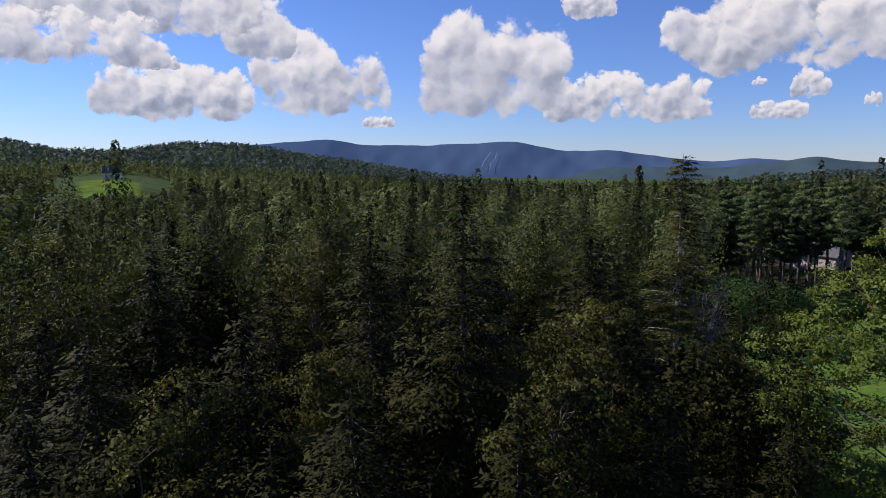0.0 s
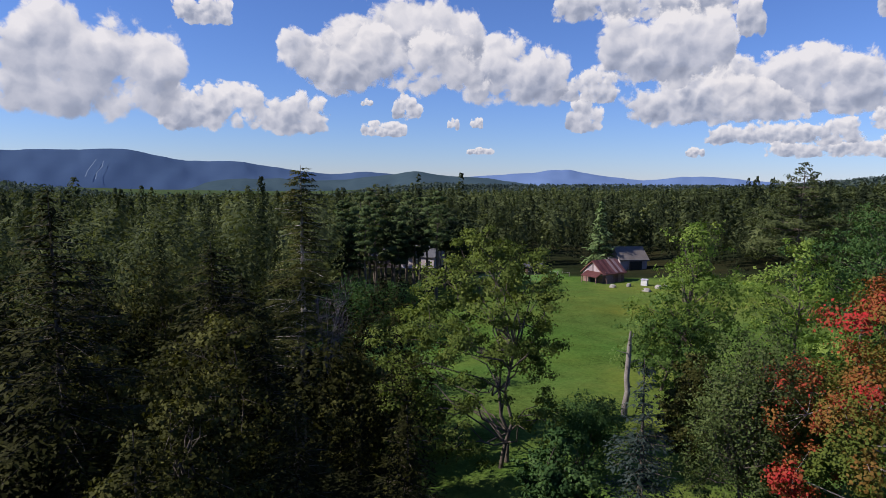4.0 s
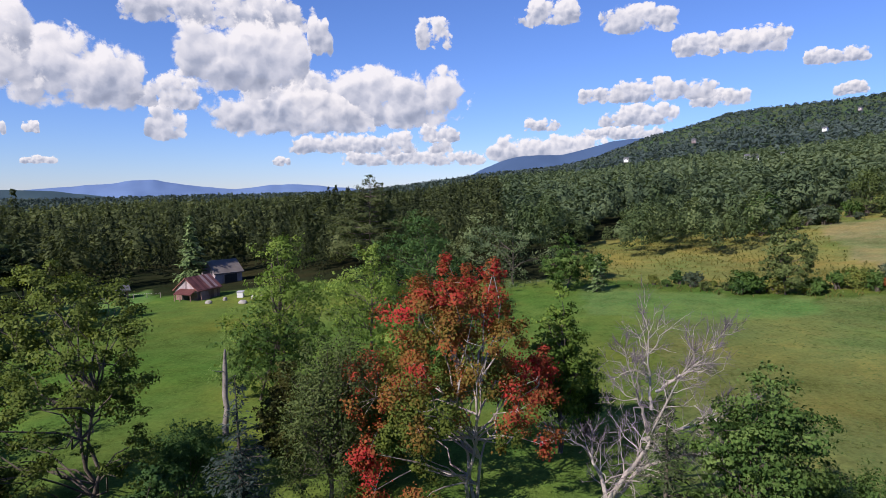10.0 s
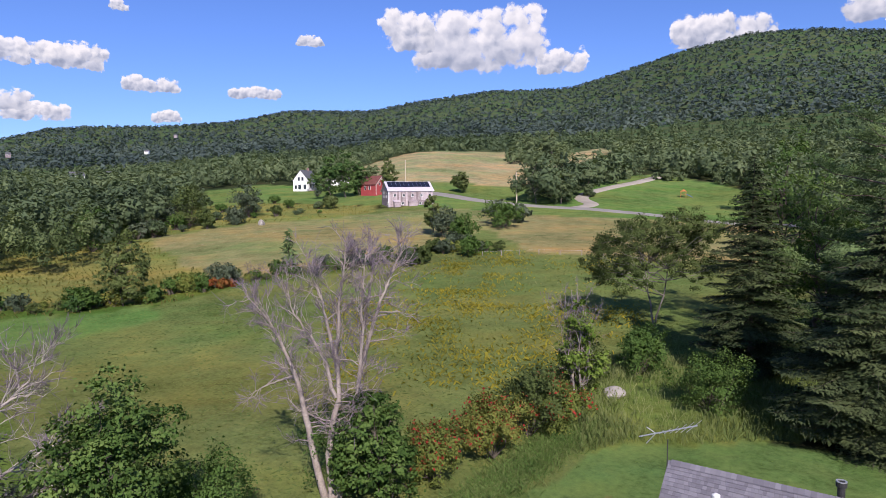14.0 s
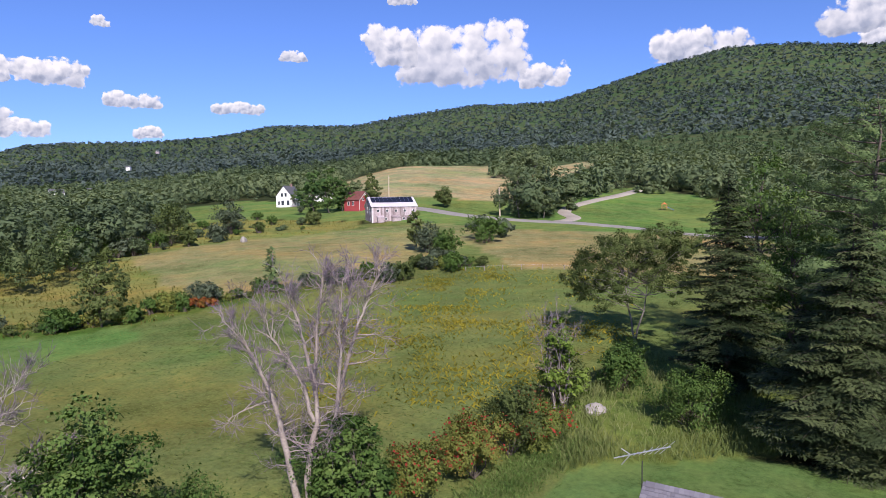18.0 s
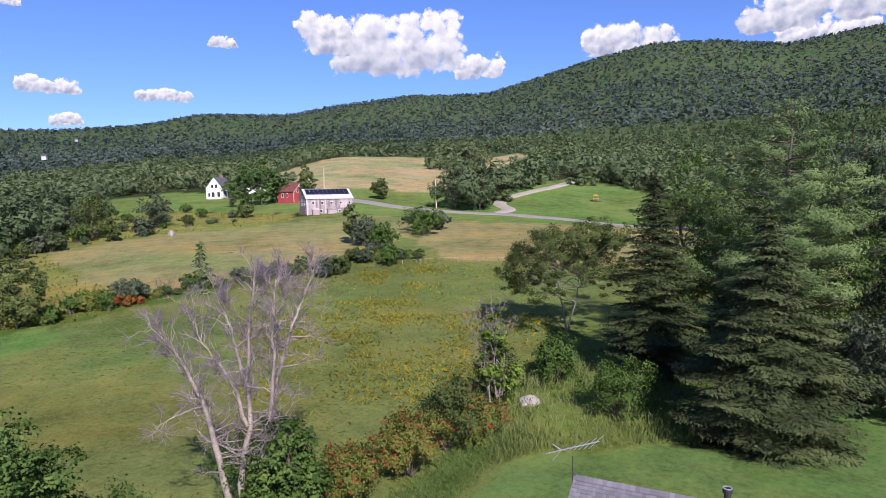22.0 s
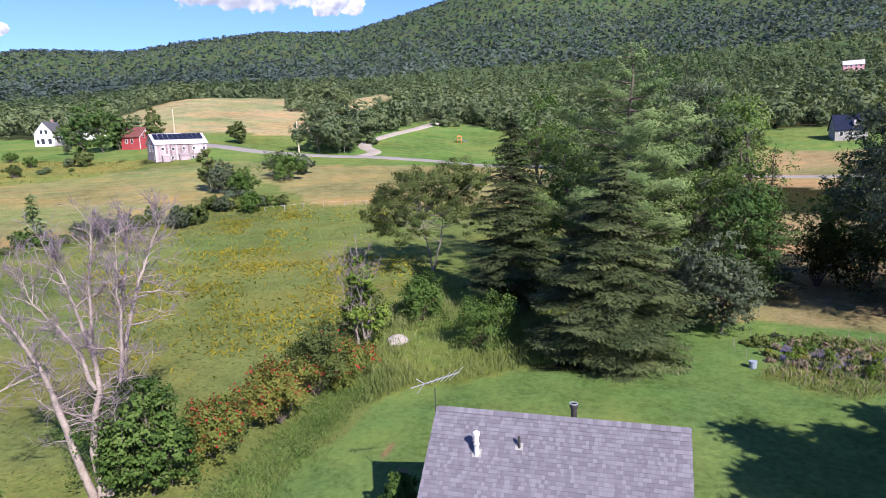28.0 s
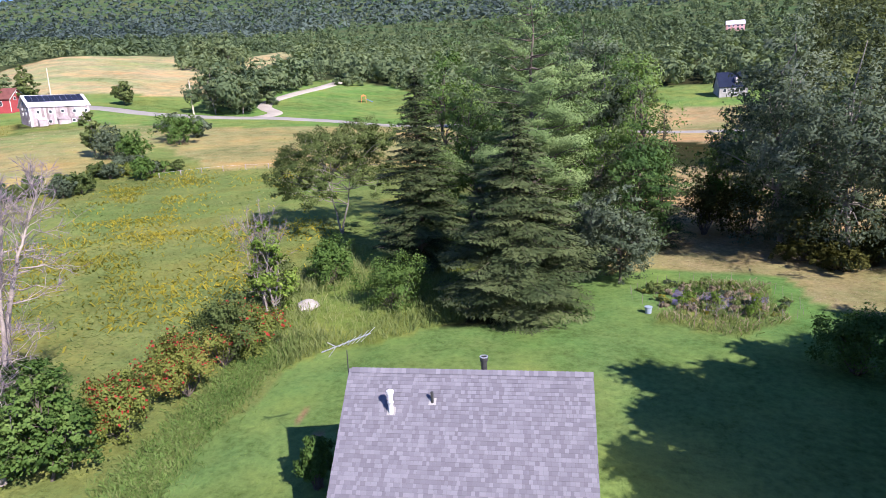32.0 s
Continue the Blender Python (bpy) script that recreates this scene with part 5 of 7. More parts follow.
# ---------------------------------------------------------------- single trees and bushes
# kind, east, north, height of the tip over the lawn, width
PLANTS = [
    ('leafy', -19.5, 30.9, 10.9, 9.1),
    ('spruce', -16.6, 34.8, 10.0, 7.9),
    ('leafy', -21.8, 41.2, 9.8, 7.8),
    ('leafy', -12.7, 46.8, 9.4, 7.4),
    ('spruce', -4.9, 32.0, 12.8, 7.4),
    ('leafy', -8.9, 41.5, 10.9, 7.1),
    ('spruce', -0.6, 28.1, 13.8, 8.7),
    ('spruce', 7.2, 39.2, 10.8, 9.4),
    ('leafy', 6.1, 49.6, 8.5, 6.4),
    ('grey', 2.7, 22.8, 8.2, 4.9),
    ('spruce', -9.1, 26.0, 8.6, 8.1),
    ('spruce', -4.2, 20.9, 7.5, 7.3),
    ('spruce', -13.9, 23.8, 8.3, 9.6),
    ('spruce', -2.5, 29.1, 7.8, 7.9),
    ('spruce', -12.8, 18.6, 8.2, 7.6),
    ('spruce', -19.1, 48.9, 8.9, 11.7),
    ('spruce', 1.6, 46.1, 9.3, 10.4),
    ('spruce', 8.9, 44.3, 7.3, 9.1),
    ('snagpine', 12.3, 38.7, 15.0, 4.6),
    ('deadthin', 13.4, 37.2, 7.1, 2.0),
    ('pine', 49.2, 102.5, 13.0, 10.0),
    ('redpine', 49.3, 88.8, 8.9, 6.2),
    ('redpine', 57.8, 93.0, 8.8, 6.7),
    ('redpine', 58.0, 88.1, 8.1, 5.5),
    ('redpine', 44.7, 86.8, 7.8, 5.1),
    ('redpine', 36.3, 86.5, 7.4, 5.7),
    ('darkbush', 33.1, 68.1, 2.8, 11.8),
    ('maple', 20.5, 28.9, 11.3, 10.0),
    ('firmid', 97.2, 95.1, 10.5, 7.2),
    ('treeC', 41.2, 32.7, 11.6, 7.9),
    ('leafy', 38.6, 32.9, 6.1, 8.4),
    ('pine', 91.8, 51.6, 17.2, 11.2),
    ('leafyd', 63.2, 30.2, 11.5, 13.7),
    ('lime', 53.9, 31.2, 9.0, 10.5),
    ('bluespruce', 20.0, 19.4, 7.1, 4.3),
    ('willow', 24.8, 17.8, 8.0, 5.1),
    ('darkbush', 22.7, 25.4, 4.0, 4.1),
    ('leafyd', 67.9, 32.0, 11.9, 11.5),
    ('leafyd', 92.8, 27.4, 11.5, 19.2),
    ('leafy', 88.8, 18.4, 8.0, 6.5),
    ('firmid', 89.5, 14.2, 5.8, 3.3),
    ('leafyd', 163.3, -3.9, 14.5, 23.5),
    ('redmaple', 27.7, 11.3, 11.2, 10.2),
    ('lime', 34.7, 8.3, 9.7, 2.8),
    ('dead1', 29.2, 4.9, 9.5, 7.7),
    ('spruce', 27.4, 2.1, 6.6, 3.4),
    ('leafy', 25.3, -1.2, 7.3, 4.6),
    ('leafy', 27.2, -2.0, 7.2, 5.5),
    ('bush', 26.7, -5.1, 4.1, 4.3),
    ('dead2', 28.0, -10.9, 13.5, 7.7),
    ('bush', 28.5, -12.2, 4.3, 5.5),
    ('bush', 92.2, -5.0, 3.8, 4.5),
    ('poplar', 91.8, -9.8, 9.7, 6.1),
    ('bush', 92.3, -13.2, 3.3, 5.0),
    ('redbush', 95.5, -18.4, 4.2, 3.9),
    ('bush', 96.4, -23.2, 6.0, 5.3),
    ('redlow', 94.5, -22.7, 3.4, 5.2),
    ('greyshrub', 96.0, -28.5, 6.0, 5.3),
    ('firmid', 98.2, -34.5, 10.3, 4.6),
    ('greyshrub', 95.1, -37.1, 5.7, 7.3),
    ('poplar', 117.1, -74.0, 15.2, 4.0),
    ('bush', 100.7, -68.7, 8.2, 6.0),
    ('bush', 117.2, -93.3, 14.2, 10.7),
    ('bush', 96.2, -49.0, 5.7, 6.7),
    ('bush', 96.9, -56.0, 6.1, 6.0),
    ('bush', 99.2, 15.7, 5.0, 4.4),
    ('apple', 41.1, -51.6, 12.1, 11.7),
    ('bigspruce', 27.1, -44.3, 17.2, 10.2),
    ('bigpine', 20.4, -52.1, 22.5, 13.4),
    ('bigspruce', 15.9, -37.7, 13.9, 12.4),
    ('leafy', 31.7, -57.8, 19.5, 7.6),
    ('tallgrey', 18.0, -63.4, 20.2, 9.4),
    ('leafy', 13.8, -62.4, 17.7, 8.5),
    ('spruce', 10.7, -59.0, 13.3, 6.9),
    ('leafyd', 24.2, -76.2, 25.9, 11.4),
    ('greyleaf', 11.4, -46.5, 7.0, 6.0),
    ('bush', 24.4, -35.3, 4.6, 5.7),
    ('sumac', 27.4, -20.1, 3.2, 4.8),
    ('sumac', 28.2, -25.5, 3.5, 4.4),
    ('willowb', 28.5, -23.6, 4.2, 4.3),
    ('sapling', 29.9, -29.5, 7.6, 2.6),
    ('willowb', 31.4, -30.8, 5.6, 3.5),
    ('deadthin', 30.4, -29.2, 7.6, 1.2),
    ('deadthin', 31.2, -29.9, 7.0, 1.2),
    ('sumac', 26.6, -15.9, 3.0, 4.1),
    ('bush', 32.3, -38.1, 4.2, 4.0),
    ('leafy', 26.3, -12.3, 5.0, 4.4),
    ('tallgrey', 1.2, -62.0, 20.1, 11.6),
    ('tallgrey', -3.6, -57.9, 18.9, 11.9),
    ('leafy', 6.4, -67.7, 12.5, 6.6),
    ('bush', -3.2, -35.9, 3.5, 4.2),
    ('lowbush', 15.5, -39.0, 0.5, 3.7),
    ('leafyd', 250.3, -106.8, 31.1, 18.1),
    ('leafyd', 242.5, -114.5, 31.7, 14.3),
    ('poplar', 207.4, -112.8, 30.2, 6.3),
    ('leafyd', 233.7, -118.8, 28.6, 10.5),
    ('bush', 174.7, -35.6, 19.6, 9.8),
    ('bush', 182.6, -53.5, 20.1, 7.6),
    ('bush', 149.9, -11.2, 14.1, 8.0),
    ('bush', 167.9, -38.5, 13.4, 3.8),
    ('bush', 170.1, -46.1, 13.7, 4.7),
    ('bush', 167.0, -21.4, 10.6, 4.5),
    ('bush', 188.4, -81.2, 16.8, 4.4),
    ('bush', 113.0, -74.0, 12.6, 7.2),
    ('bush', 104.9, -73.4, 11.8, 5.7),
    ('bush', 99.4, -63.7, 7.4, 5.0),
    ('bush', 96.8, -62.9, 6.9, 4.5),
    ('bush', 91.3, -64.9, 8.1, 3.0),
    ('bush', 91.1, -54.3, 6.9, 4.2),
    ('bush', 90.6, -51.3, 6.2, 3.7),
    ('leafyd', 216.9, -93.1, 30.9, 10.0),
    ('leafyd', 214.4, -98.6, 32.0, 11.0),
    ('leafyd', 212.4, -102.9, 28.0, 8.0),
    ('greyleaf', 123.9, -98.0, 14.1, 8.4),
    ('greyleaf', 122.1, -103.4, 12.8, 5.7),
    ('poplar', 190.3, -132.8, 24.5, 7.2),
    ('tallgrey', 158.5, -140.8, 28.7, 11.3),
    ('tallgrey', 153.1, -146.6, 27.0, 12.2),
    ('leafy', 161.0, -166.9, 25.5, 12.4),
    ('tallgrey', 294.0, -256.0, 54.5, 15.0),
    ('tallgrey', 289.0, -271.0, 56.5, 15.0),
    ('leafyd', 175.0, -231.0, 26.1, 15.5),
    # dark bushes added to stand for the deep shade under the poplars
    ('darkbush', -0.5, -58.0, 2.2, 6.2),
    ('darkbush', -3.5, -55.9, 2.4, 6.5),
    ('darkbush', 7.9, -65.5, 6.8, 5.3),
    ('darkbush', -5.7, -59.7, 3.1, 6.4),
    ('darkbush', -1.0, -62.0, 6.5, 9.0),
    ('darkbush', -6.5, -61.0, 6.5, 9.0),
    ('darkbush', 4.0, -67.0, 6.5, 8.0),
    ('darkbush', -9.5, -57.5, 5.5, 8.0),
    # poplars mostly out of view, added to shade the ground below
    ('tallgrey', -9.5, -62.5, 19.5, 11.0),
    ('tallgrey', -14.5, -57.0, 19.0, 11.0),
    ('leafyd', -2.1, -64.0, 14.1, 11.4),
    ('leafyd', 3.8, -71.9, 12.8, 10.2),
    ('leafy', 19.5, -58.8, 14.0, 8.3),
    ('leafy', 28.4, -57.3, 17.1, 6.8),
    ('leafyd', 12.3, -56.6, 12.0, 6.2),
    ('leafy', 28.8, -50.3, 10.5, 5.7),
    ('greyleaf', 14.0, -47.9, 7.0, 4.0),
    ('darkbush', 26.6, 62.0, 4.2, 8.8),
    ('darkbush', 32.1, 63.7, 3.1, 8.1),
    ('darkbush', 20.7, 53.7, 1.5, 5.5),
    ('hem', -22.0, 49.9, 10.5, 8.3),
    ('hem', -4.0, 48.1, 9.9, 8.2),
    ('hem', -10.4, 35.0, 8.2, 6.0),
    ('olive', 0.7, 32.1, 8.2, 5.9),
    ('hem', 7.6, 30.8, 7.5, 5.3),
    ('olive', -10.6, 24.3, 7.3, 5.1),
    ('hem', 1.0, 21.0, 7.3, 4.1),
    ('olive', -4.6, 40.0, 8.3, 6.4),
    ('hem', -17.7, 27.3, 8.2, 5.9),
    ('olive', -6.6, 27.6, 6.8, 5.1),
    ('hem', 6.9, 24.7, 6.0, 4.3),
    ('olive', -9.5, 18.2, 7.2, 3.8),
    ('hem', -5.8, 17.6, 7.2, 3.4),
    ('olive', 6.1, 31.6, 8.0, 5.9),
    ('hem', 10.8, 46.3, 7.7, 6.1),
    ('olive', 13.6, 33.1, 4.4, 4.8),
    ('hem', 11.9, 25.0, 4.8, 4.6),
    ('lime', 39.0, 20.5, 5.9, 5.2),
    ('leafy', 28.1, 17.7, 5.6, 4.5),
    ('darkbush', 37.9, 7.3, 4.5, 2.8),
    ('olive', 28.5, 23.1, 4.8, 4.2),
    ('leafyd', 17.7, 21.9, 3.7, 2.9),
    ("sidebush", 15.6, -16.6, 2.6, 1.3),
    # trees out of view whose shade falls across the lawn
    ("shadespruce", -9.5, -14.2, 11.6, 8.5), ("shadespruce", -9.5, -17.0, 12.8, 8.5), ("shadespruce", -9.5, -21.0, 12.8, 8.5), ("shadespruce", -9.5, -24.4, 14.2, 8.5),
    ("shadespruce", -9.8, -28.1, 11.2, 8.5), ("shadespruce", -10.0, -32.1, 10.0, 8.0), ("shadespruce", -10.5, -36.4, 6.8, 7.0), ("shadespruce", -15.5, -11.6, 16.5, 10.0), ("shadespruce", -15.5, -15.0, 17.7, 10.0),
    ("shadespruce", -15.5, -19.1, 17.7, 10.0), ("shadespruce", -15.5, -22.4, 18.6, 10.0), ("shadespruce", -15.5, -25.8, 15.8, 10.0), ("shadespruce", -15.5, -29.4, 14.9, 10.0), ("shadespruce", -15.5, -33.7, 11.6, 9.0),
    # an added unseen row that only blocks sky light from the lawn
    ("shadespruce", -24.0, -8.0, 20.0, 11.0), ("shadespruce", -24.5, -15.0, 21.0, 12.0), ("shadespruce", -24.0, -22.0, 21.0, 12.0), ("shadespruce", -24.5, -29.0, 20.0, 12.0), ("shadespruce", -24.0, -36.0, 18.0, 11.0),
]
LABELS = {
    "leafy": ("green hardwood tree at the wood's edge", "tree"), "leafyd": ("dark green full-crowned hardwood tree", "tree"),
    "spruce": ("dark green spruce tree with drooping branches", "tree"), "grey": ("grey-green hardwood with thin ragged crown", "tree"),
    "snagpine": ("tall half-dead pine with bare lower trunk", "tree"), "deadthin": ("slim dead birch snag among the spruces", "dead tree"),
    "pine": ("tall white pine with open tiers of limbs", "tree"), "redpine": ("tall red pine with long bare trunk", "tree"),
    "hem": ("ragged dark hemlock in the shaded wood", "tree"), "olive": ("olive-green hardwood in the shaded wood", "tree"),
    "darkbush": ("dark green dense bush in shade", "bush"), "maple": ("large open-crowned maple standing in the meadow", "tree"),
    "firmid": ("narrow dark fir tree", "tree"), "treeC": ("light green ash tree with feathery top", "tree"), "lime": ("bright lime-green young maple", "tree"),
    "bluespruce": ("bluish young spruce between hardwoods", "tree"), "willow": ("olive-green willow with upright fine foliage", "tree"),
    "redmaple": ("maple turning red and orange, half leafless", "tree"), "dead1": ("leafless grey dead tree with spreading limbs", "dead tree"),
    "dead2": ("tall many-stemmed dead tree, bark bleached grey", "dead tree"), "bush": ("rounded green bush at the field edge", "bush"),
    "poplar": ("small olive-leaved poplar in the hedgerow", "tree"), "redbush": ("russet red bush in the hedgerow", "bush"),
    "redlow": ("low scarlet bush in the hedgerow", "bush"), "greyshrub": ("leafless grey-brown thicket shrub", "bush"),
    "apple": ("old apple tree with forked pale trunk", "tree"), "bigspruce": ("big dark spruce at the lawn's edge", "tree"),
    "bigpine": ("tall white pine with plumed limbs behind the lawn", "tree"), "greyleaf": ("grey-leaved hardwood beside the mown strip", "tree"),
    "sumac": ("sumac bush with red fruit and turning leaves", "bush"), "willowb": ("grey-green willow bush in the hedge", "bush"),
    "tallgrey": ("tall grey-green poplar leafy to the ground", "tree"), "sapling": ("bright green sapling wound with vines", "tree"), "lowbush": ("low leafy bush under the spruce", "bush"), "sidebush": ("slim green shrub beside the house wall", "bush"),
    "shadespruce": ("dense dark spruce out of view that shades the lawn", "tree"),
}


# lobes of the crowns that stand apart: across, up, radius, tone
RED_FORM = [(-2.4, 9.9, 1.3, 0.32), (-0.8, 10.9, 1.0, 0.36), (0.8, 10.3, 1.0, 0.28), (1.0, 11.5, 0.5, 0.36), (-1.2, 8.1, 1.7, 0.14), (0.4, 6.9, 1.5, 0.02), (-0.4, 9.2, 1.3, 0.22), (-3.6, 5.8, 1.5, 0.06),
            (-5.6, 5.9, 1.1, 0.34), (-5.6, 4.0, 1.0, 0.44), (-3.4, 4.5, 1.3, -0.12), (-1.2, 6.1, 1.4, -0.14), (2.4, 5.8, 1.3, 0.34), (3.6, 6.7, 0.9, 0.4), (3.4, 4.7, 0.9, 0.22), (1.6, 4.6, 1.0, -0.06),
            (-5.2, 1.7, 1.2, 0.36), (-3.2, 2.1, 1.2, 0.1), (-2.8, 3.3, 1.0, -0.14), (-2.9, 7.2, 1.3, 0.2), (2.0, 8.2, 1.0, 0.16)]
MAPLE_FORM = [(-1.7, 12.2, 1.1, 0.1), (1.2, 10.9, 1.3, 0.04), (-4.0, 10.1, 1.4, 0.08), (-0.6, 9.2, 1.5, 0.0), (2.0, 9.4, 1.2, -0.04), (-5.8, 8.0, 1.4, 0.06), (-3.4, 7.5, 1.5, 0.02), (-7.0, 6.4, 1.3, 0.06), (-5.2, 5.0, 1.5, 0.0),
              (-7.4, 4.4, 1.2, 0.02), (-6.6, 2.5, 1.4, -0.04), (-4.2, 2.7, 1.4, -0.06), (1.6, 4.8, 1.1, -0.08), (1.8, 7.3, 1.2, -0.06), (2.3, 3.2, 0.9, -0.1), (-2.4, 5.7, 1.2, -0.06), (0.2, 6.4, 1.1, -0.08), (-2.6, 11.0, 1.2, 0.1), (-0.4, 11.6, 1.0, 0.08)]
APPLE_FORM = [(-4.4, 4.9, 1.0, -0.1), (-1.5, 5.6, 1.1, -0.1), (1.5, 6.0, 1.1, -0.08), (4.2, 5.4, 1.0, -0.1), (-5.9, 4.8, 0.8, -0.06), (-3.2, 6.0, 0.8, -0.1), (1.6, 8.8, 1.0, -0.02), (-0.6, 8.4, 1.0, -0.04), (3.9, 8.6, 1.0, -0.04), (-4.8, 7.6, 1.0, -0.06), (-3.0, 9.3, 0.9, 0.02), (2.0, 10.2, 0.9, 0.03), (-5.8, 7.2, 1.2, -0.08), (-4.0, 8.4, 1.4, -0.04), (-1.8, 9.2, 1.4, 0.0), (0.8, 9.6, 1.4, 0.02), (3.0, 9.9, 1.3, 0.0), (4.9, 9.0, 1.2, -0.04), (-5.0, 5.6, 0.9, -0.1), (-2.4, 7.1, 1.2, -0.08), (0.5, 7.6, 1.2, -0.06),
              (2.9, 7.8, 1.2, -0.06), (4.6, 6.6, 1.0, -0.1), (-6.4, 6.0, 0.8, -0.1)]
# main limbs of the dead trees: stoutness, then across and up
DEAD_CLUMP = [(1.0, ((-0.3, 0), (-1.1, 4.0), (-1.5, 6.4), (-2.4, 8.6), (-3.5, 10.0))), (1.0, ((0, 0), (-0.1, 3.0), (0.5, 5.0), (0.35, 8.1), (0.8, 11.2), (1.0, 12.3))),
              (0.95, ((0.3, 0), (0.95, 3.6), (1.5, 6.4), (1.5, 9.0), (1.75, 11.8))), (0.55, ((0.3, 5.0), (-0.35, 7.2), (-1.5, 8.8), (-2.0, 10.4))),
              (0.6, ((1.4, 6.0), (2.2, 8.8), (2.9, 10.7), (3.5, 12.2))), (0.55, ((0.4, 6.3), (-0.2, 9.5), (-0.9, 11.6))), (0.45, ((1.5, 7.5), (2.0, 10.0), (2.3, 12.0))),
              (0.3, ((-1.5, 6.2), (-2.6, 5.9), (-3.6, 5.4))), (0.35, ((0.5, 1.0), (1.4, 1.4), (2.6, 0.9)))]
DEAD_SPREADING = [(1.0, ((0, 0), (0.6, 1.8), (1.6, 3.5), (2.2, 6.0), (3.2, 9.0))), (0.8, ((0.1, 0), (-0.3, 1.4), (-1.0, 2.6), (-2.4, 2.9))), (0.7, ((0.3, 0.4), (1.6, 2.2), (3.8, 3.0), (5.6, 3.4))),
                  (0.6, ((1.6, 3.5), (3.8, 4.5), (6.0, 5.7))), (0.55, ((1.8, 4.2), (1.2, 6.3), (0.6, 8.4))), (0.5, ((2.2, 5.9), (3.8, 7.3), (4.8, 8.8))), (0.45, ((2.0, 5.0), (1.9, 7.2), (1.8, 9.2))), (0.4, ((3.0, 2.8), (4.8, 3.0), (6.2, 2.7)))]


def plant():
    for i, (kind, x, y, top, w) in enumerate(PLANTS):
        h = max(1.0, top - gz(x, y) + 0.1)
        r = math.hypot(x, y)
        near = min(1.0, 34 / r)
        seed = 100 + i
        size = 0.045 + r * 0.0013
        turn = 0
        if kind in ("leafy", "leafyd", "tallgrey", "olive", "lime", "greyleaf", "treeC", "poplar", "grey"):
            leaf = {"leafy": "green", "leafyd": "deep", "olive": "shade", "tallgrey": "grey", "lime": "lime", "greyleaf": "grey", "treeC": "lime", "poplar": "olive", "grey": "grey"}[kind]
            # hardwoods of the near wood take the leaves darkened for shade
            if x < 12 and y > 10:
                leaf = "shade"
            elif kind == "leafy" and y < -45 and r < 95:
                leaf = "green"
            elif 215 < r < 255 and kind == "leafyd":
                leaf = "deep"
            elif r > 95 and kind in ("leafyd", "leafy", "tallgrey"):
                leaf = "slope"
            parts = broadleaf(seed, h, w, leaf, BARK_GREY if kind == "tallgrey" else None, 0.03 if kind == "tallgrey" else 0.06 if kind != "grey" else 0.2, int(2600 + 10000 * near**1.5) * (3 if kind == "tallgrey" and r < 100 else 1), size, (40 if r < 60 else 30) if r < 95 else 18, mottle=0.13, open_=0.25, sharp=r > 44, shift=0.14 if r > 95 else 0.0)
            name = "hardwood_tree"
        # spruces of the near wood take the needles darkened for shade
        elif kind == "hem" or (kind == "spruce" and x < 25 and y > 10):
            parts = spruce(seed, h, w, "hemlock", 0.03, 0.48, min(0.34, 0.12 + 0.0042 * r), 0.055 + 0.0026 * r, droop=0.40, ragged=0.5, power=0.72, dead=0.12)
            name = "hemlock_tree"
        elif kind == "bigspruce":
            parts = spruce(seed, h, w, "spruce", 0.02, 0.44, 0.15, 0.115, droop=0.46, ragged=0.30, power=0.85, lift=0.30, fan=0.36, dead=0.05)
            name = "spruce_tree"
        elif kind in ("spruce", "firmid", "bluespruce", "shadespruce"):
            parts = spruce(seed, h, w, "blue" if kind == "bluespruce" else "pine" if kind == "firmid" else "spruce", 0.01, 0.42 if r < 60 else 0.55, 0.45 if kind == "shadespruce" else 0.2 if r < 60 else 0.5, 0.34 if kind == "shadespruce" else 0.10 if r < 60 else 0.14 + 0.0022 * r, ragged=0.42, power=0.5 if kind == "shadespruce" else 1.0, droop=0.42, lift=0.35)
            name = "spruce_tree"
        elif kind in ("pine", "bigpine"):
            parts = pine(seed, h, w, "pine" if kind == "bigpine" else "valley", 0.10 if kind == "bigpine" else 0.25, 75000 if kind == "bigpine" else 9000, 0.13 if kind == "bigpine" else 0.30, 19 if kind == "bigpine" else 20)
            name = "pine_tree"
        elif kind == "redpine":
            parts = pine(seed, h, w, "spruce", 0.5, 2200, 0.45, 9)
            name = "pine_tree"
        elif kind == "snagpine":
            parts = spruce(seed, h, w * 1.25, "shade", 0.10, 0.42, 0.15, 0.11, droop=0.38, ragged=0.55, power=0.5, bark=BARK_PALE, dead=0.42)
            name = "pine_tree"
        elif kind == "deadthin":
            parts = bare_tree(seed, h, w, 1, BARK_BLEACHED, 900, 0.22, 1.3)
            name = "dead_tree"
        elif kind == "dead1":
            parts = limb_tree(seed, DEAD_SPREADING, BARK_PALE, 0.17, 2.1, 0.26, 6500, 0.5)
            turn = -80.5
            name = "dead_tree"
        elif kind == "dead2":
            parts = limb_tree(seed, DEAD_CLUMP, BARK_BLEACHED, 0.19, 1.9, 0.22, 9000, 0.16)
            turn = -113
            name = "dead_tree"
        elif kind == "maple":
            parts = broadleaf(seed, h, 12.0, "maple", BARK, 0.16, 46000, 0.075, stems=2, form=[(a * 0.86, b, c, d) for a, b, c, d in MAPLE_FORM])
            turn = -35
            name = "maple_tree"
        elif kind == "redmaple":
            parts = broadleaf(seed, h, 10.5, "red", BARK_BLEACHED, 0.2, 52000, 0.072, stems=3, flame=0.3, shift=-0.14, form=RED_FORM)
            turn = -70
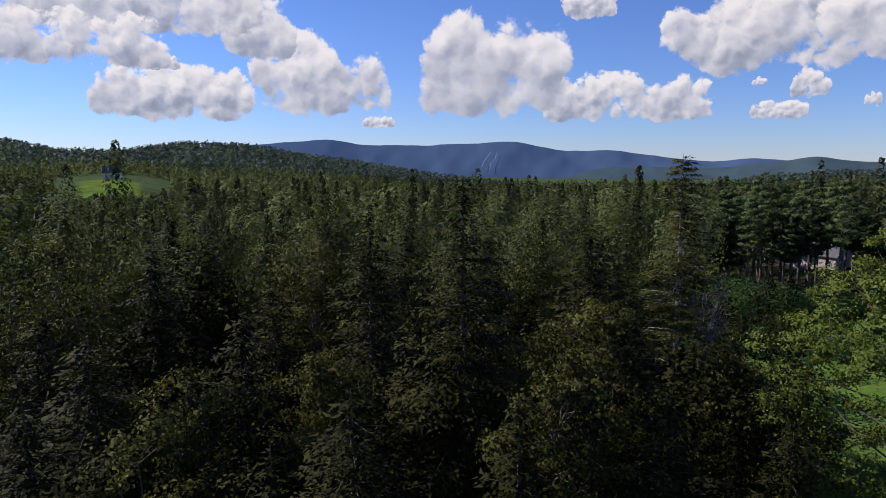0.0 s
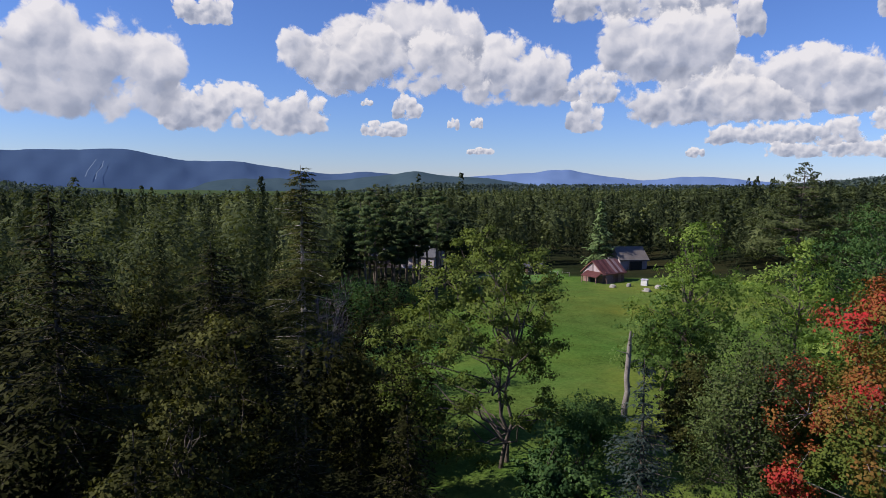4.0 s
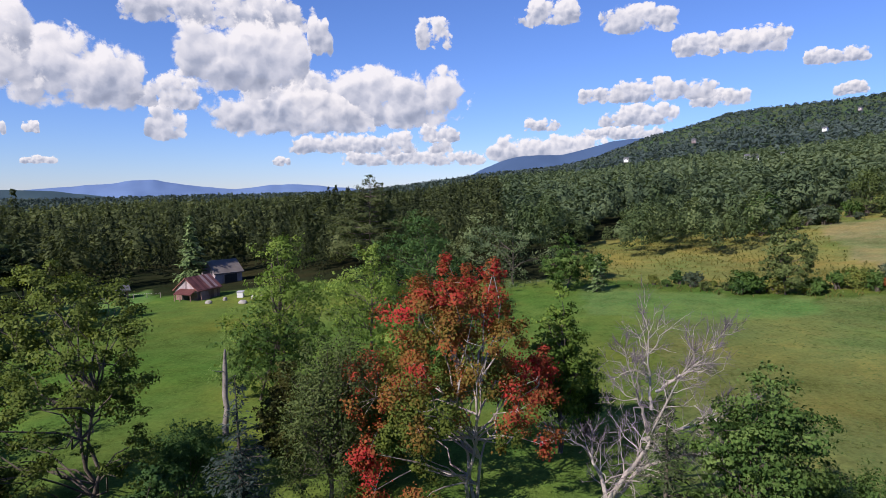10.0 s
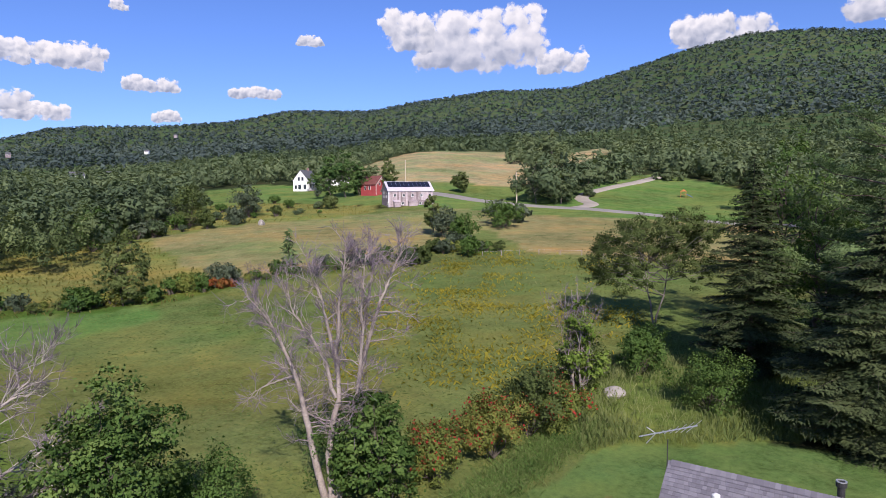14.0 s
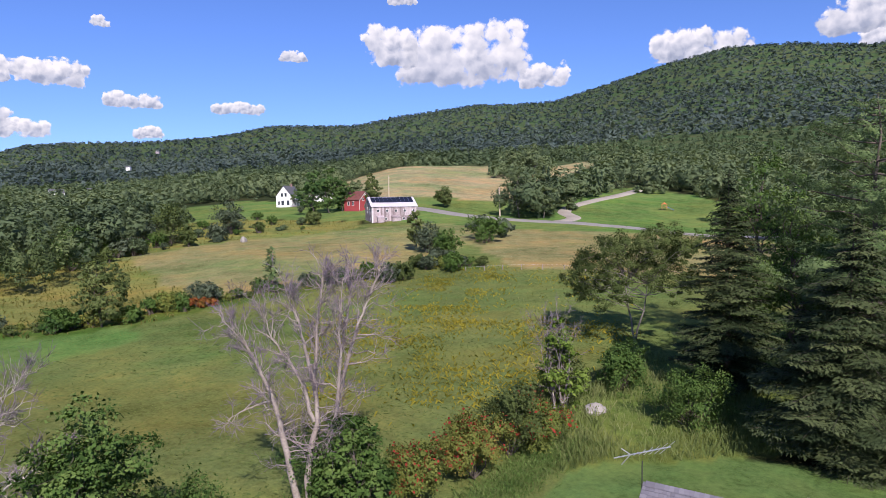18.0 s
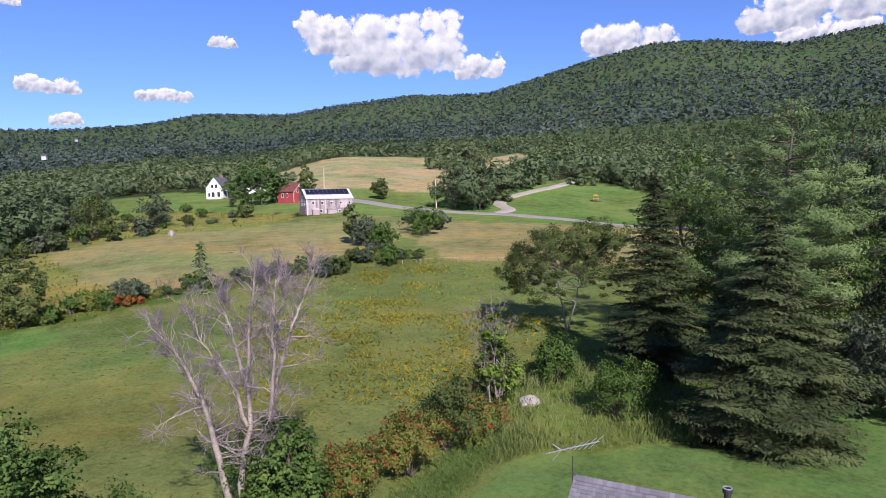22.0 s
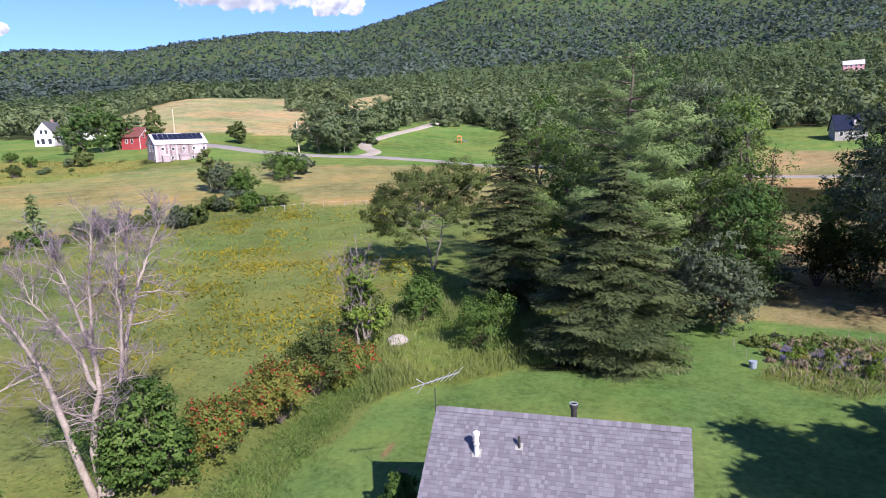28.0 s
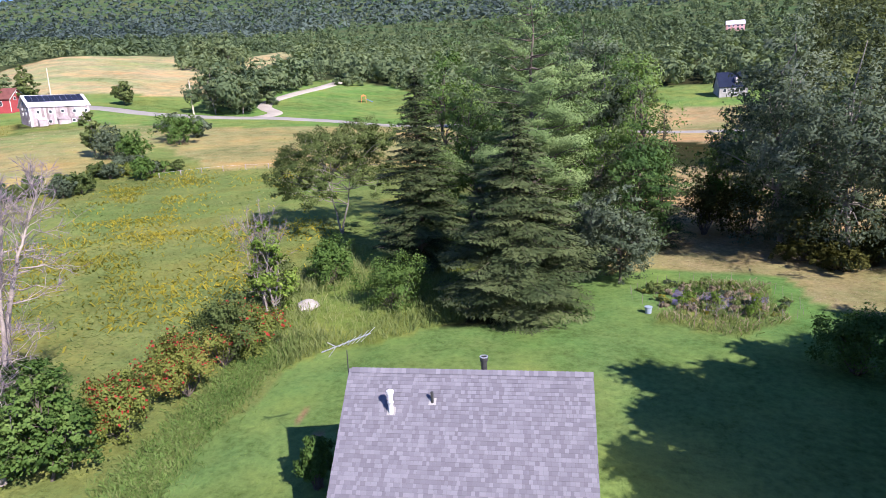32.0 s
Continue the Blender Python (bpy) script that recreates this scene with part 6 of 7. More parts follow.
            name = "maple_tree"
        elif kind == "apple":
            parts = broadleaf(seed, h, w, "olive", BARK_GREY, 0.3, 42000, 0.085, stems=2, form=[(a, b, c * 1.25, d) for a, b, c, d in APPLE_FORM])
            turn = -141.5
            name = "apple_tree"
        elif kind == "willow":
            parts = broadleaf(seed, h, w, "olive", None, 0.04, 22000, 0.06, 60, stems=3, flame=0.5, shift=-0.1)
            name = "willow_tree"
        elif kind == "sapling":
            parts = broadleaf(seed, h, w, "lime", BARK_GREY, 0.1, 3600, 0.10, 26, stems=2, open_=0.6)
            name = "sapling"
        elif kind == "greyshrub":
            parts = bare_tree(seed, h, w * 1.6, 6, BARK, 900, 0.4)
            name = "thicket_shrub"
        else:
            leaf = {"darkbush": "shade" if y < 0 else "deep", "bush": ("olive", "grey", "green")[i % 3] if r > 95 else "green", "redbush": "sumac", "redlow": "red", "sumac": "sumac", "willowb": "olive", "lowbush": "deep", "sidebush": "green"}[kind]
            parts = shrub(seed, h, w, leaf, int(1300 + (15000 if kind == "sumac" else 9000 if r < 44 else 5000) * near), 0.030 + r * (0.0009 if r < 44 else 0.0014), 20, 800 if kind == "sumac" else 0, r > 44)
            name = "sumac_bush" if kind == "sumac" else "bush"
        label, category = LABELS[kind]
        place(name, label, category, parts, x, y, turn=turn)


def field_hedge():
    """Low brush along the old fence line between meadow and hayfield."""
    rng = random.Random(44)
    kinds = [shrub(800 + k, 1.0, 1.35, leaf, 800, 0.075, 14, 0, True) for k, leaf in enumerate(("olive", "grey", "green", "deep", "sumac"))]
    for k in range(44):
        hd = 86 + 43 * (k + rng.uniform(-0.4, 0.4)) / 44
        r = np.interp(hd, [79, 94, 104, 116, 122, 130], [100, 92.5, 98.5, 108.5, 118, 119]) + rng.uniform(-2.0, 2.0)
        x, y = polar(hd, r)
        place("hedge_bush", "low scrubby bush along the old fence line", "bush", kinds[rng.choice((0, 0, 1, 2, 2, 3, 4))], x, y, turn=rng.uniform(0, 360), group="fence line brush", scale=rng.uniform(1.0, 2.7))


def upper_scrub():
    """Bushes and young trees that have seeded into the upper field below the farmhouse."""
    rng = random.Random(58)
    kinds = [shrub(840 + k, 1.0, 1.3, leaf, 1000, 0.07, 14, 0, True) for k, leaf in enumerate(("olive", "grey", "green", "slope"))]
    for k in range(46):
        hd = rng.uniform(94, 112.5)
        r = np.interp(hd, [94, 99, 104, 112.5], [140, 165, 176, 196]) + rng.uniform(0, 1) ** 1.4 * 55
        x, y = polar(hd, r)
        place("field_bush", "scrubby green bush seeded in the upper field", "bush", kinds[rng.choice((0, 1, 2, 3, 3))], x, y, turn=rng.uniform(0, 360), group="upper field scrub", scale=rng.uniform(1.2, 4.2) * (1.2 if hd < 101 else 0.8))


def pine_stand():
    """Tall red pines with bare trunks, standing open over grass."""
    rng = random.Random(31)
    kinds = [pine(700 + k, 15.5, 4.4, "woods", 0.54, 2600, 0.26, 8) for k in range(4)]
    for k in range(20):
        hd, r = 22.6 + 9.4 * (k + rng.uniform(0, 0.8)) / 20, rng.uniform(90, 128)
        x, y = polar(hd, r)
        place("red_pine", "tall red pine with long bare trunk", "tree", kinds[k % 4], x, y, turn=rng.uniform(0, 360), group="pine stand", scale=rng.uniform(0.85, 1.12))


plant()
field_hedge()
upper_scrub()
pine_stand()

# ---------------------------------------------------------------- grasses and flowers
def meadow_cover():
    """Tufts, weeds and blooms standing in the fields."""
    rng = np.random.default_rng(77)
    names = list(SOIL)

    def spots(n, r0, r1, h0, h1, kinds, power=1.0):
        r = np.sqrt(rng.uniform(0, 1, n) ** power * (r1**2 - r0**2) + r0**2)
        a = np.radians(rng.uniform(h0, h1, n))
        x, y = r * np.sin(a), r * np.cos(a)
        code = soil_at(x, y)
        return x[(ok := np.isin(code, [names.index(k) for k in kinds]))], y[ok]

    def tufts(name, label, x, y, high, wide, leaf, tint=0.0, blades=2, flop=0.35):
        n = len(x)
        z = ground_z(x, y)
        V, F = [], []
        for b in range(blades):
            a = rng.uniform(0, 6.283, n)
            hh, ww = high * rng.uniform(0.5, 1.4, n), wide * rng.uniform(0.6, 1.4, n)
            lean = rng.normal(0, flop, (n, 2)) * hh[:, None]
            cx, cy = np.cos(a) * ww, np.sin(a) * ww
            p0 = np.column_stack([x - cx * 0.5, y - cy * 0.5, z - 0.05])
            p1 = np.column_stack([x + cx * 0.5, y + cy * 0.5, z - 0.05])
            p2 = np.column_stack([x + cx + lean[:, 0], y + cy + lean[:, 1], z + hh * 0.9])
            p3 = np.column_stack([x - cx + lean[:, 0], y - cy + lean[:, 1], z + hh])
            V.append(np.stack([p0, p1, p2, p3], 1).reshape(-1, 3))
            F.append(np.arange(4 * n).reshape(-1, 4) + b * 4 * n)
        t = np.tile(np.repeat(wobble(x, y, 6, 2) * 0.16 + wobble(x, y, 21, 4) * 0.2 + tint, 4), blades)
        me = mesh_data(name, np.vstack(V), np.vstack(F), LEAF[leaf], False, t)
        tagged(new(name, me), label, "grass", kind="stuff")

    x, y = spots(95000, 20, 112, 28, 150, ("meadow", "green"), 1.25)
    tufts("meadow_grass", "uneven green meadow grass", x, y, 0.02, 0.07, "meadow", 0.06, 1, 4.0)
    x, y = spots(40000, 18, 112, 28, 90, ("pasture",), 1.25)
    tufts("pasture_grass", "lush green pasture grass", x, y, 0.02, 0.07, "lawn", 0.0, 1, 4.0)
    x, y = spots(52000, 24, 118, 80, 150, ("meadow",), 1.1)
    sel = rng.random(len(x)) < np.clip(0.40 + 0.7 * wobble(x, y, 4.5, 11) + 0.5 * wobble(x, y, 1.3, 12), 0.03, 1.0)
    tufts("meadow_clumps", "darker weedy clumps in the meadow grass", x[sel], y[sel], 0.035, 0.13, "grass", -0.16, 1, 3.0)
    x, y = spots(16000, 40, 118, 60, 142, ("meadow", "fence_strip"))
    sel = rng.random(len(x)) < np.clip(0.4 * wobble(x, y, 6, 3) + 0.4 * wobble(x, y, 27, 5), 0.01, 0.5)
    tufts("meadow_weeds", "brownish seeding weeds in the meadow", x[sel], y[sel], 0.25, 0.07, "grass", 0.0, 1, 0.7)
    x, y = spots(52000, 36, 120, 112, 142, ("meadow",))
    sel = rng.random(len(x)) < np.clip(0.5 * wobble(x, y, 3.5, 1) + 0.6 * wobble(x, y, 14, 9) + -0.12, 0.004, 0.4)
    way = np.array([(52, -30), (58, -37), (67, -47), (84, -57), (103, -82), (97, -100)], float)
    near = np.min([np.hypot(x - (a + (b - a) * q)[0], y - (a + (b - a) * q)[1]) for a, b in zip(way[:-1], way[1:]) for q in (0, 0.25, 0.5, 0.75)], axis=0)
    sel |= rng.random(len(x)) < np.exp(-(near / 7.0) ** 2) * np.clip(1.3 * wobble(x, y, 2.1, 7), 0.02, 0.9)
    tufts("goldenrod", "patches of yellow goldenrod in the meadow", x[sel], y[sel], 0.24, 0.09, "yellow", 0.06, 1, 1.2)
    x, y = spots(30000, 90, 240, 76, 120, ("gold", "fence_strip"))
    sel = rng.random(len(x)) < np.clip(0.45 + 0.5 * wobble(x, y, 7, 6) + 0.4 * wobble(x, y, 25, 3), 0.05, 0.9)
    tufts("goldenrod_field", "tall goldenrod and weeds on the upper field", x[sel], y[sel], 0.32, 0.11, "goldweed", 0.0, 1, 0.7)
    x, y = spots(60000, 30, 62, 130, 160, ("rank",))
    sel = rng.random(len(x)) < np.clip(0.45 + 0.8 * wobble(x, y, 2.4, 3), 0.12, 1)
    tufts("tall_grass", "tall pale reedy grass at the lawn's edge", x[sel], y[sel], 0.55, 0.018, "grass", -0.06, 1)
    x, y = spots(60000, 38, 52, 167, 181, ("bed",))
    tufts("bed_weeds", "rank green weeds over the garden bed", x[::14], y[::14], 0.30, 0.02, "grass", -0.05, 1, 0.7)
    tufts("bed_straw", "dry seeding stalks over the garden bed", x[1::34], y[1::34], 0.38, 0.02, "straw", 0.0, 1, 0.6)
    n = 20000
    q = rng.uniform(0, 1, n)
    x = np.interp(q, [0, 0.25, 0.6, 1], [21.3, 23.2, 25.6, 27.6]) + rng.normal(0.5, 0.7, n)
    y = np.interp(q, [0, 0.25, 0.6, 1], [-12.0, -16.0, -22.3, -28.5]) + rng.normal(0, 0.5, n)
    tufts("verge_weeds", "yellow-green weeds between hedge and lawn", x[::2], y[::2], 0.22, 0.018, "grass", 0.0, 1, 0.8)
    tufts("verge_grass", "bright green rank growth between hedge and lawn", x[1::2], y[1::2], 0.24, 0.020, "green", 0.05, 1, 0.8)
    x, y = spots(60000, 12, 50, 124, 190, ("lawn",), 1.1)
    tufts("lawn_grass", "short mown lawn grass", x, y, 0.010, 0.03, "lawn", 0.0, 1, 4.0)
    x, y = spots(24000, 46, 120, 160, 186, ("mown",))
    tufts("cut_hay", "dry cut grass on the mown strip", x, y, 0.02, 0.07, "straw", 0.0, 1, 4.0)
    x, y = spots(30000, 100, 480, 100, 145, ("hay", "tan"))
    tufts("hay_stubble", "dry stubble of the hayfields", x, y, 0.03, 0.12, "straw", 0.0, 1, 4.0)


meadow_cover()

# ---------------------------------------------------------------- house, sheds and barns
def disc(bm, x, y, z, r, h, sides=14, r2=None):
    """An upright closed drum, or a cone frustum."""
    r2 = r if r2 is None else r2
    lo = [bm.verts.new((x + r * math.cos(k * 6.2832 / sides), y + r * math.sin(k * 6.2832 / sides), z)) for k in range(sides)]
    hi = [bm.verts.new((x + r2 * math.cos(k * 6.2832 / sides), y + r2 * math.sin(k * 6.2832 / sides), z + h)) for k in range(sides)]
    bm.faces.new(lo[::-1])
    bm.faces.new(hi)
    for k in range(sides):
        bm.faces.new((lo[k], lo[(k + 1) % sides], hi[(k + 1) % sides], hi[k]))
    return bm


def rod(bm, a, b, r, sides=6):
    a, b = Vector(a), Vector(b)
    d = (b - a).normalized()
    u = d.orthogonal().normalized()
    v = d.cross(u)
    ends = []
    for p in (a, b):
        ends.append([bm.verts.new(p + (u * math.cos(k * 6.2832 / sides) + v * math.sin(k * 6.2832 / sides)) * r) for k in range(sides)])
    bm.faces.new(ends[0][::-1])
    bm.faces.new(ends[1])
    for k in range(sides):
        bm.faces.new((ends[0][k], ends[0][(k + 1) % sides], ends[1][(k + 1) % sides], ends[1][k]))
    return bm


def ring_of(r0, r1, h, z=0.0, sides=14):
    """An open collar."""
    bm = bmesh.new()
    rows = [[bm.verts.new((r * math.cos(k * 6.2832 / sides), r * math.sin(k * 6.2832 / sides), q)) for k in range(sides)] for r, q in ((r1, z), (r1, z + h), (r0, z + h), (r0, z))]
    for i in range(4):
        for k in range(sides):
            bm.faces.new((rows[i][k], rows[i][(k + 1) % sides], rows[(i + 1) % 4][(k + 1) % sides], rows[(i + 1) % 4][k]))
    bmesh.ops.recalc_face_normals(bm, faces=bm.faces)
    return bm


def moved(bm, m):
    bm.transform(m)
    return bm


def shingle_material():
    m, nt = material("asphalt_shingle")
    info = node(nt, "ShaderNodeObjectInfo")
    geo = node(nt, "ShaderNodeNewGeometry")
    tone = maths(nt, "FRACT", maths(nt, "ADD", info.outputs["Random"], geo.outputs["Random Per Island"]))
    grit = noise_tex(nt, 60, 5)
    f = maths(nt, "ADD", maths(nt, "MULTIPLY", tone, 0.75), maths(nt, "MULTIPLY", grit, 0.3))
    col = ramp(nt, f, [(0.1, (0.114, 0.109, 0.127)), (0.5, (0.142, 0.136, 0.158)), (0.9, (0.180, 0.173, 0.198))])
    finish(nt, col, 0.92, 0.0, grit, 0.4, 0.004, 0.2)
    return m


TAB = shingle_material()
# Darker base colour in which the shingles' shadow lines are painted.
UNDERLAY = plain("shingle_shadow_line", (0.085, 0.08, 0.09), (0.12, 0.115, 0.125), 1.0, 0.95, fine=40)
RIDGE_A, RIDGE_B = Vector((13.77, -16.84, 5.23)), Vector((5.68, -19.82, 5.23))
PITCH = 42.0


def own_house():
    ob = new("house")
    mid = (RIDGE_A + RIDGE_B) / 2
    along = RIDGE_B - RIDGE_A
    # local x runs from B to A, local +y away from the camera's side
    turn = math.atan2(-along.y, -along.x)
    base = Matrix.Translation((mid.x, mid.y, 0.0)) @ Matrix.Rotation(turn, 4, "Z")
    toward = base.inverted() @ Vector((0, 0, 0))
    s0 = 1 if toward.y > 0 else -1
    ob.matrix_world = base
    tagged(ob, "small white-walled house with grey shingled gable roof on the lawn", "house")
    full = along.length / 2
    half, d, top = full - 0.3, 4.4, 5.0
    rise = math.tan(radians(PITCH))
    eave = top - rise * d
    part("wall", prism([(-d, -0.5), (d, -0.5), (d, eave), (0, top), (-d, eave)], -half, half, "y"), WHITE, ob, "white clapboard walls")
    e = d + 0.42
    slopes = {}
    for s in (-1, 1):
        slopes[s] = part("roof_slope", prism([(0, top + 0.04), (s * e, top + 0.04 - rise * e), (s * e, top + 0.2 - rise * e), (0, top + 0.2)], -full, full, "y"), UNDERLAY, ob, "grey asphalt shingle roof slope")
    for s in (-1, 1):
        for x in (-full + 0.02, full - 0.02):
            part("rake_board", prism([(0, top - 0.12), (s * e, top - 0.12 - rise * e), (s * e, top + 0.045 - rise * e), (0, top + 0.045)], x - 0.02, x + 0.02, "y"), WHITE, ob)
    for x in (-half + 1.2, 0.4, half - 1.2):
        for s in (-1, 1):
            bm = cuboid(x - 0.5, x + 0.5, min(s * d, s * (d + 0.05)), max(s * d, s * (d + 0.05)), max(0.2, eave - 1.0), eave - 0.15)
            part("window", bm, GLASS, ob, "dark glass window")
    # frame on the near slope: x along the ridge, y down the slope, z out of it
    cp, sp = math.cos(radians(PITCH)), math.sin(radians(PITCH))
    down, out = Vector((0, s0 * cp, -sp)), Vector((0, s0 * sp, cp))
    frame_m = Matrix(((1, 0, 0, 0), (0, down.y, out.y, 0), (0, down.z, out.z, 0), (0, 0, 0, 1)))
    frame_m = Matrix.Translation((0, 0, top + 0.2 + 0.004)) @ frame_m
    expo, slope_len = 0.145, e / cp
    rows = int(slope_len / expo)
    rng = random.Random(3)
    kinds = []
    for wd in (0.10, 0.13, 0.17, 0.21):
        bm = bmesh.new()
        v = [bm.verts.new(p) for p in ((0, 0, 0.0), (wd - 0.006, 0, 0.0), (wd - 0.006, expo + 0.004, 0.016), (0, expo + 0.004, 0.016),
                                       (0, expo + 0.004, 0.0), (wd - 0.006, expo + 0.004, 0.0))]
        for f in ((0, 3, 2, 1), (3, 4, 5, 2), (0, 4, 3), (1, 2, 5)):
            bm.faces.new([v[i] for i in f])
        me = bpy.data.meshes.new("shingle")
        bm.to_mesh(me)
        bm.free()
        me.materials.append(TAB)
        kinds.append((wd, me, np.array([vv.co[:] for vv in me.vertices]), [tuple(p.vertices) for p in me.polygons]))
    rest_v, rest_f = [], []
    singles = []
    flip = s0 > 0
    for row in range(rows):
        x = -full - rng.uniform(0, 0.2)
        while x < full - 0.05:
            wd, me, vv, ff = kinds[rng.choice((0, 1, 1, 2, 3))]
            a, b = max(x, -full), min(x + wd, full)
            if b - a > 0.04:
                lift = rng.choice((0.0, 0.0, 0.004))
                m = frame_m @ Matrix.Translation((a, row * expo, 0.001 + lift)) @ Matrix.Diagonal(((b - a) / wd, 1, 1, 1))
                if 26 <= row <= 33 and len(singles) < 290:
                    singles.append((me, m))
                else:
                    k = len(rest_v)
                    rest_v.extend(tuple(m @ Vector(p)) for p in vv)
                    rest_f.extend(tuple(k + i for i in f) for f in ff)
            x += wd
    for me, m in singles:
        p = new("shingle", me)
        p.parent = slopes[s0]
        p.matrix_basis = m
    me = bpy.data.meshes.new("shingle_course")
    me.from_pydata(rest_v, [], rest_f)
    me.materials.append(TAB)
    courses = new("shingle_course", me)
    courses.parent = slopes[s0]
    tagged(courses, kind="stuff")
    # ridge caps
    cap_len = 0.155
    bm = bmesh.new()
    for s in (-1, 1):
        v = [bm.verts.new(p) for p in ((0, 0, 0.02), (cap_len - 0.004, 0, 0.032), (cap_len - 0.004, s * 0.15, 0.032 - 0.15 * rise), (0, s * 0.15, 0.02 - 0.15 * rise))]
        bm.faces.new(v if s > 0 else v[::-1])
        w = [bm.verts.new(p) for p in ((cap_len - 0.004, 0, 0.032), (cap_len - 0.004, 0, 0.012), (cap_len - 0.004, s * 0.15, 0.012 - 0.15 * rise), (cap_len - 0.004, s * 0.15, 0.032 - 0.15 * rise))]
        bm.faces.new(w if s > 0 else w[::-1])
    cap = bpy.data.meshes.new("ridge_cap")
    bm.to_mesh(cap)
    bm.free()
    cap.materials.append(TAB)
    for k in range(int(2 * full / cap_len)):
        p = new("ridge_cap", cap)
        p.parent = ob
        p.matrix_basis = Matrix.Translation((-full + k * cap_len, 0, top + 0.225))
    # pipes on the near slope; distances from the A end and down the slope
    def spot(from_a, dn):
        return frame_m @ Vector((full - from_a, dn, 0.0))
    q = spot(1.77, 1.6)
    vent = part("vent_pipe", moved(disc(bmesh.new(), 0, 0, -0.1, 0.085, 0.82), Matrix.Translation(q)), WHITE, ob, "white plastic vent pipe with a cap")
    part("cap", moved(disc(disc(bmesh.new(), 0, 0, 0.72, 0.125, 0.09), 0, 0, 0.8105, 0.125, 0.05, 14, 0.05), Matrix.Translation(q)), WHITE, vent)
    part("collar", moved(ring_of(0.086, 0.115, 0.05, 0.36), Matrix.Translation(q)), ALU, vent)
    part("flashing", moved(cuboid(-0.15, 0.15, -0.15, 0.15, 0.016, 0.026), frame_m @ Matrix.Translation((full - 1.77, 1.55, 0.0))), GREYROOF, vent)
    q = spot(3.17, 1.2)
    stub = part("soil_pipe", moved(disc(bmesh.new(), 0, 0, -0.1, 0.05, 0.5), Matrix.Translation(q)), BLACKPIPE, ob, "short black soil pipe")
    part("flashing", moved(cuboid(-0.13, 0.13, -0.13, 0.13, 0.016, 0.026), frame_m @ Matrix.Translation((full - 3.17, 1.17, 0.0))), GREYROOF, stub)
    q = Vector((full - 4.85, -s0 * 0.45, top - 0.1))
    flue = part("flue_pipe", moved(disc(bmesh.new(), 0, 0, -0.3, 0.105, 0.85), Matrix.Translation(q)), BLACKPIPE, ob, "black metal chimney flue")
    part("flue_cap", moved(ring_of(0.10, 0.15, 0.14, 0.5), Matrix.Translation(q)), BLACKPIPE, flue)
    part("flue_rim", moved(ring_of(0.11, 0.152, 0.025, 0.641), Matrix.Translation(q)), ALU, flue, "bright metal rim")
    return base, full, top, s0


HOUSE_M, HOUSE_HALF, HOUSE_TOP, HOUSE_SIDE = own_house()


def antenna():
    """A roof aerial on a mast at the gable: boom, elements that grow in length, and a forked feed."""
    foot = HOUSE_M @ Vector((HOUSE_HALF + 0.06, 0, HOUSE_TOP - 1.1))
    ob = new("tv_antenna")
    ob.matrix_world = Matrix.Translation(foot)
    tagged(ob, "aluminium television aerial on a thin roof mast", "antenna")
    part("mast", rod(bmesh.new(), (0, 0, 0), (-0.03, 0, 2.0), 0.02), BLACKPIPE, ob)
    part("bracket", rod(bmesh.new(), (0, 0, 0.55), (-0.12, -0.08, 0.55), 0.018), BLACKPIPE, ob)
    a = Vector((*polar(138.3, 22.3), 5.72)) - foot
    b = Vector((*polar(143.0, 21.5), 6.55)) - foot
    way = (b - a).normalized()
    side = way.cross(Vector((0, 0, 1))).normalized()
    boom = part("boom", rod(bmesh.new(), a, b, 0.022), ALU, ob)
    for k in range(9):
        t = 0.06 + k * 0.11
        c = a.lerp(b, t)
        half = 0.12 + 0.10 * max(0, k - 2)
        part("element", rod(bmesh.new(), c - side * half, c + side * half + way * 0.03, 0.008, 5), ALU, boom)
    for sg in (-1, 1):
        c = a.lerp(b, 0.3)
        part("reflector_arm", rod(bmesh.new(), c, c - way * 0.35 + Vector((0, 0, sg * 0.28)), 0.018, 5), ALU, boom)


antenna()


def boulder(x, y, w, h, seed, label):
    rng = random.Random(seed)
    bm = bmesh.new()
    bmesh.ops.create_icosphere(bm, subdivisions=3, radius=1.0)
    off = Vector((seed * 3.1, seed, 0))
    for v in bm.verts:
        n = noise.noise(v.co * 0.9 + off) * 0.28 + noise.noise(v.co * 2.6 + off) * 0.09
        v.co *= 1 + n
        v.co = Vector((v.co.x * w / 2, v.co.y * w * 0.36, max(-0.25, v.co.z * h * 0.75 + h * 0.25)))
    me = bpy.data.meshes.new("boulder")
    bm.to_mesh(me)
    bm.free()
    me.materials.append(STONE)
    ob = new("boulder", me)
    ob.matrix_world = Matrix.Translation((x, y, gz(x, y))) @ Matrix.Rotation(rng.uniform(0, 3), 4, "Z")
    tagged(ob, label, "rock")


boulder(30.4, -33.2, 2.1, 0.55, 5, "pale granite boulder in the tall grass")
for k, (hd, r, w) in enumerate(((46.6, 108, 1.2), (49.4, 104, 1.5), (50.4, 108, 1.4), (51.0, 110, 1.1), (48.0, 110, 0.9))):
    boulder(*polar(hd, r), w, 0.6, 10 + k, "pale fieldstone lying in the pasture")
boulder(*polar(107.3, 172), 2.4, 1.4, 20, "pale boulder in the hayfield")


def face_boards(ob, length, y, z0, z1, mat, n, name="board"):
    """Vertical boards on the front wall."""
    step = length / n
    rng = random.Random(n)
    for k in range(n):
        x = -length / 2 + k * step
        part(name, cuboid(x + 0.01, x + step - 0.01, y - rng.uniform(0.02, 0.04), y - 0.003, z0 + rng.uniform(0, 0.12), z1 - 0.02), mat, ob)


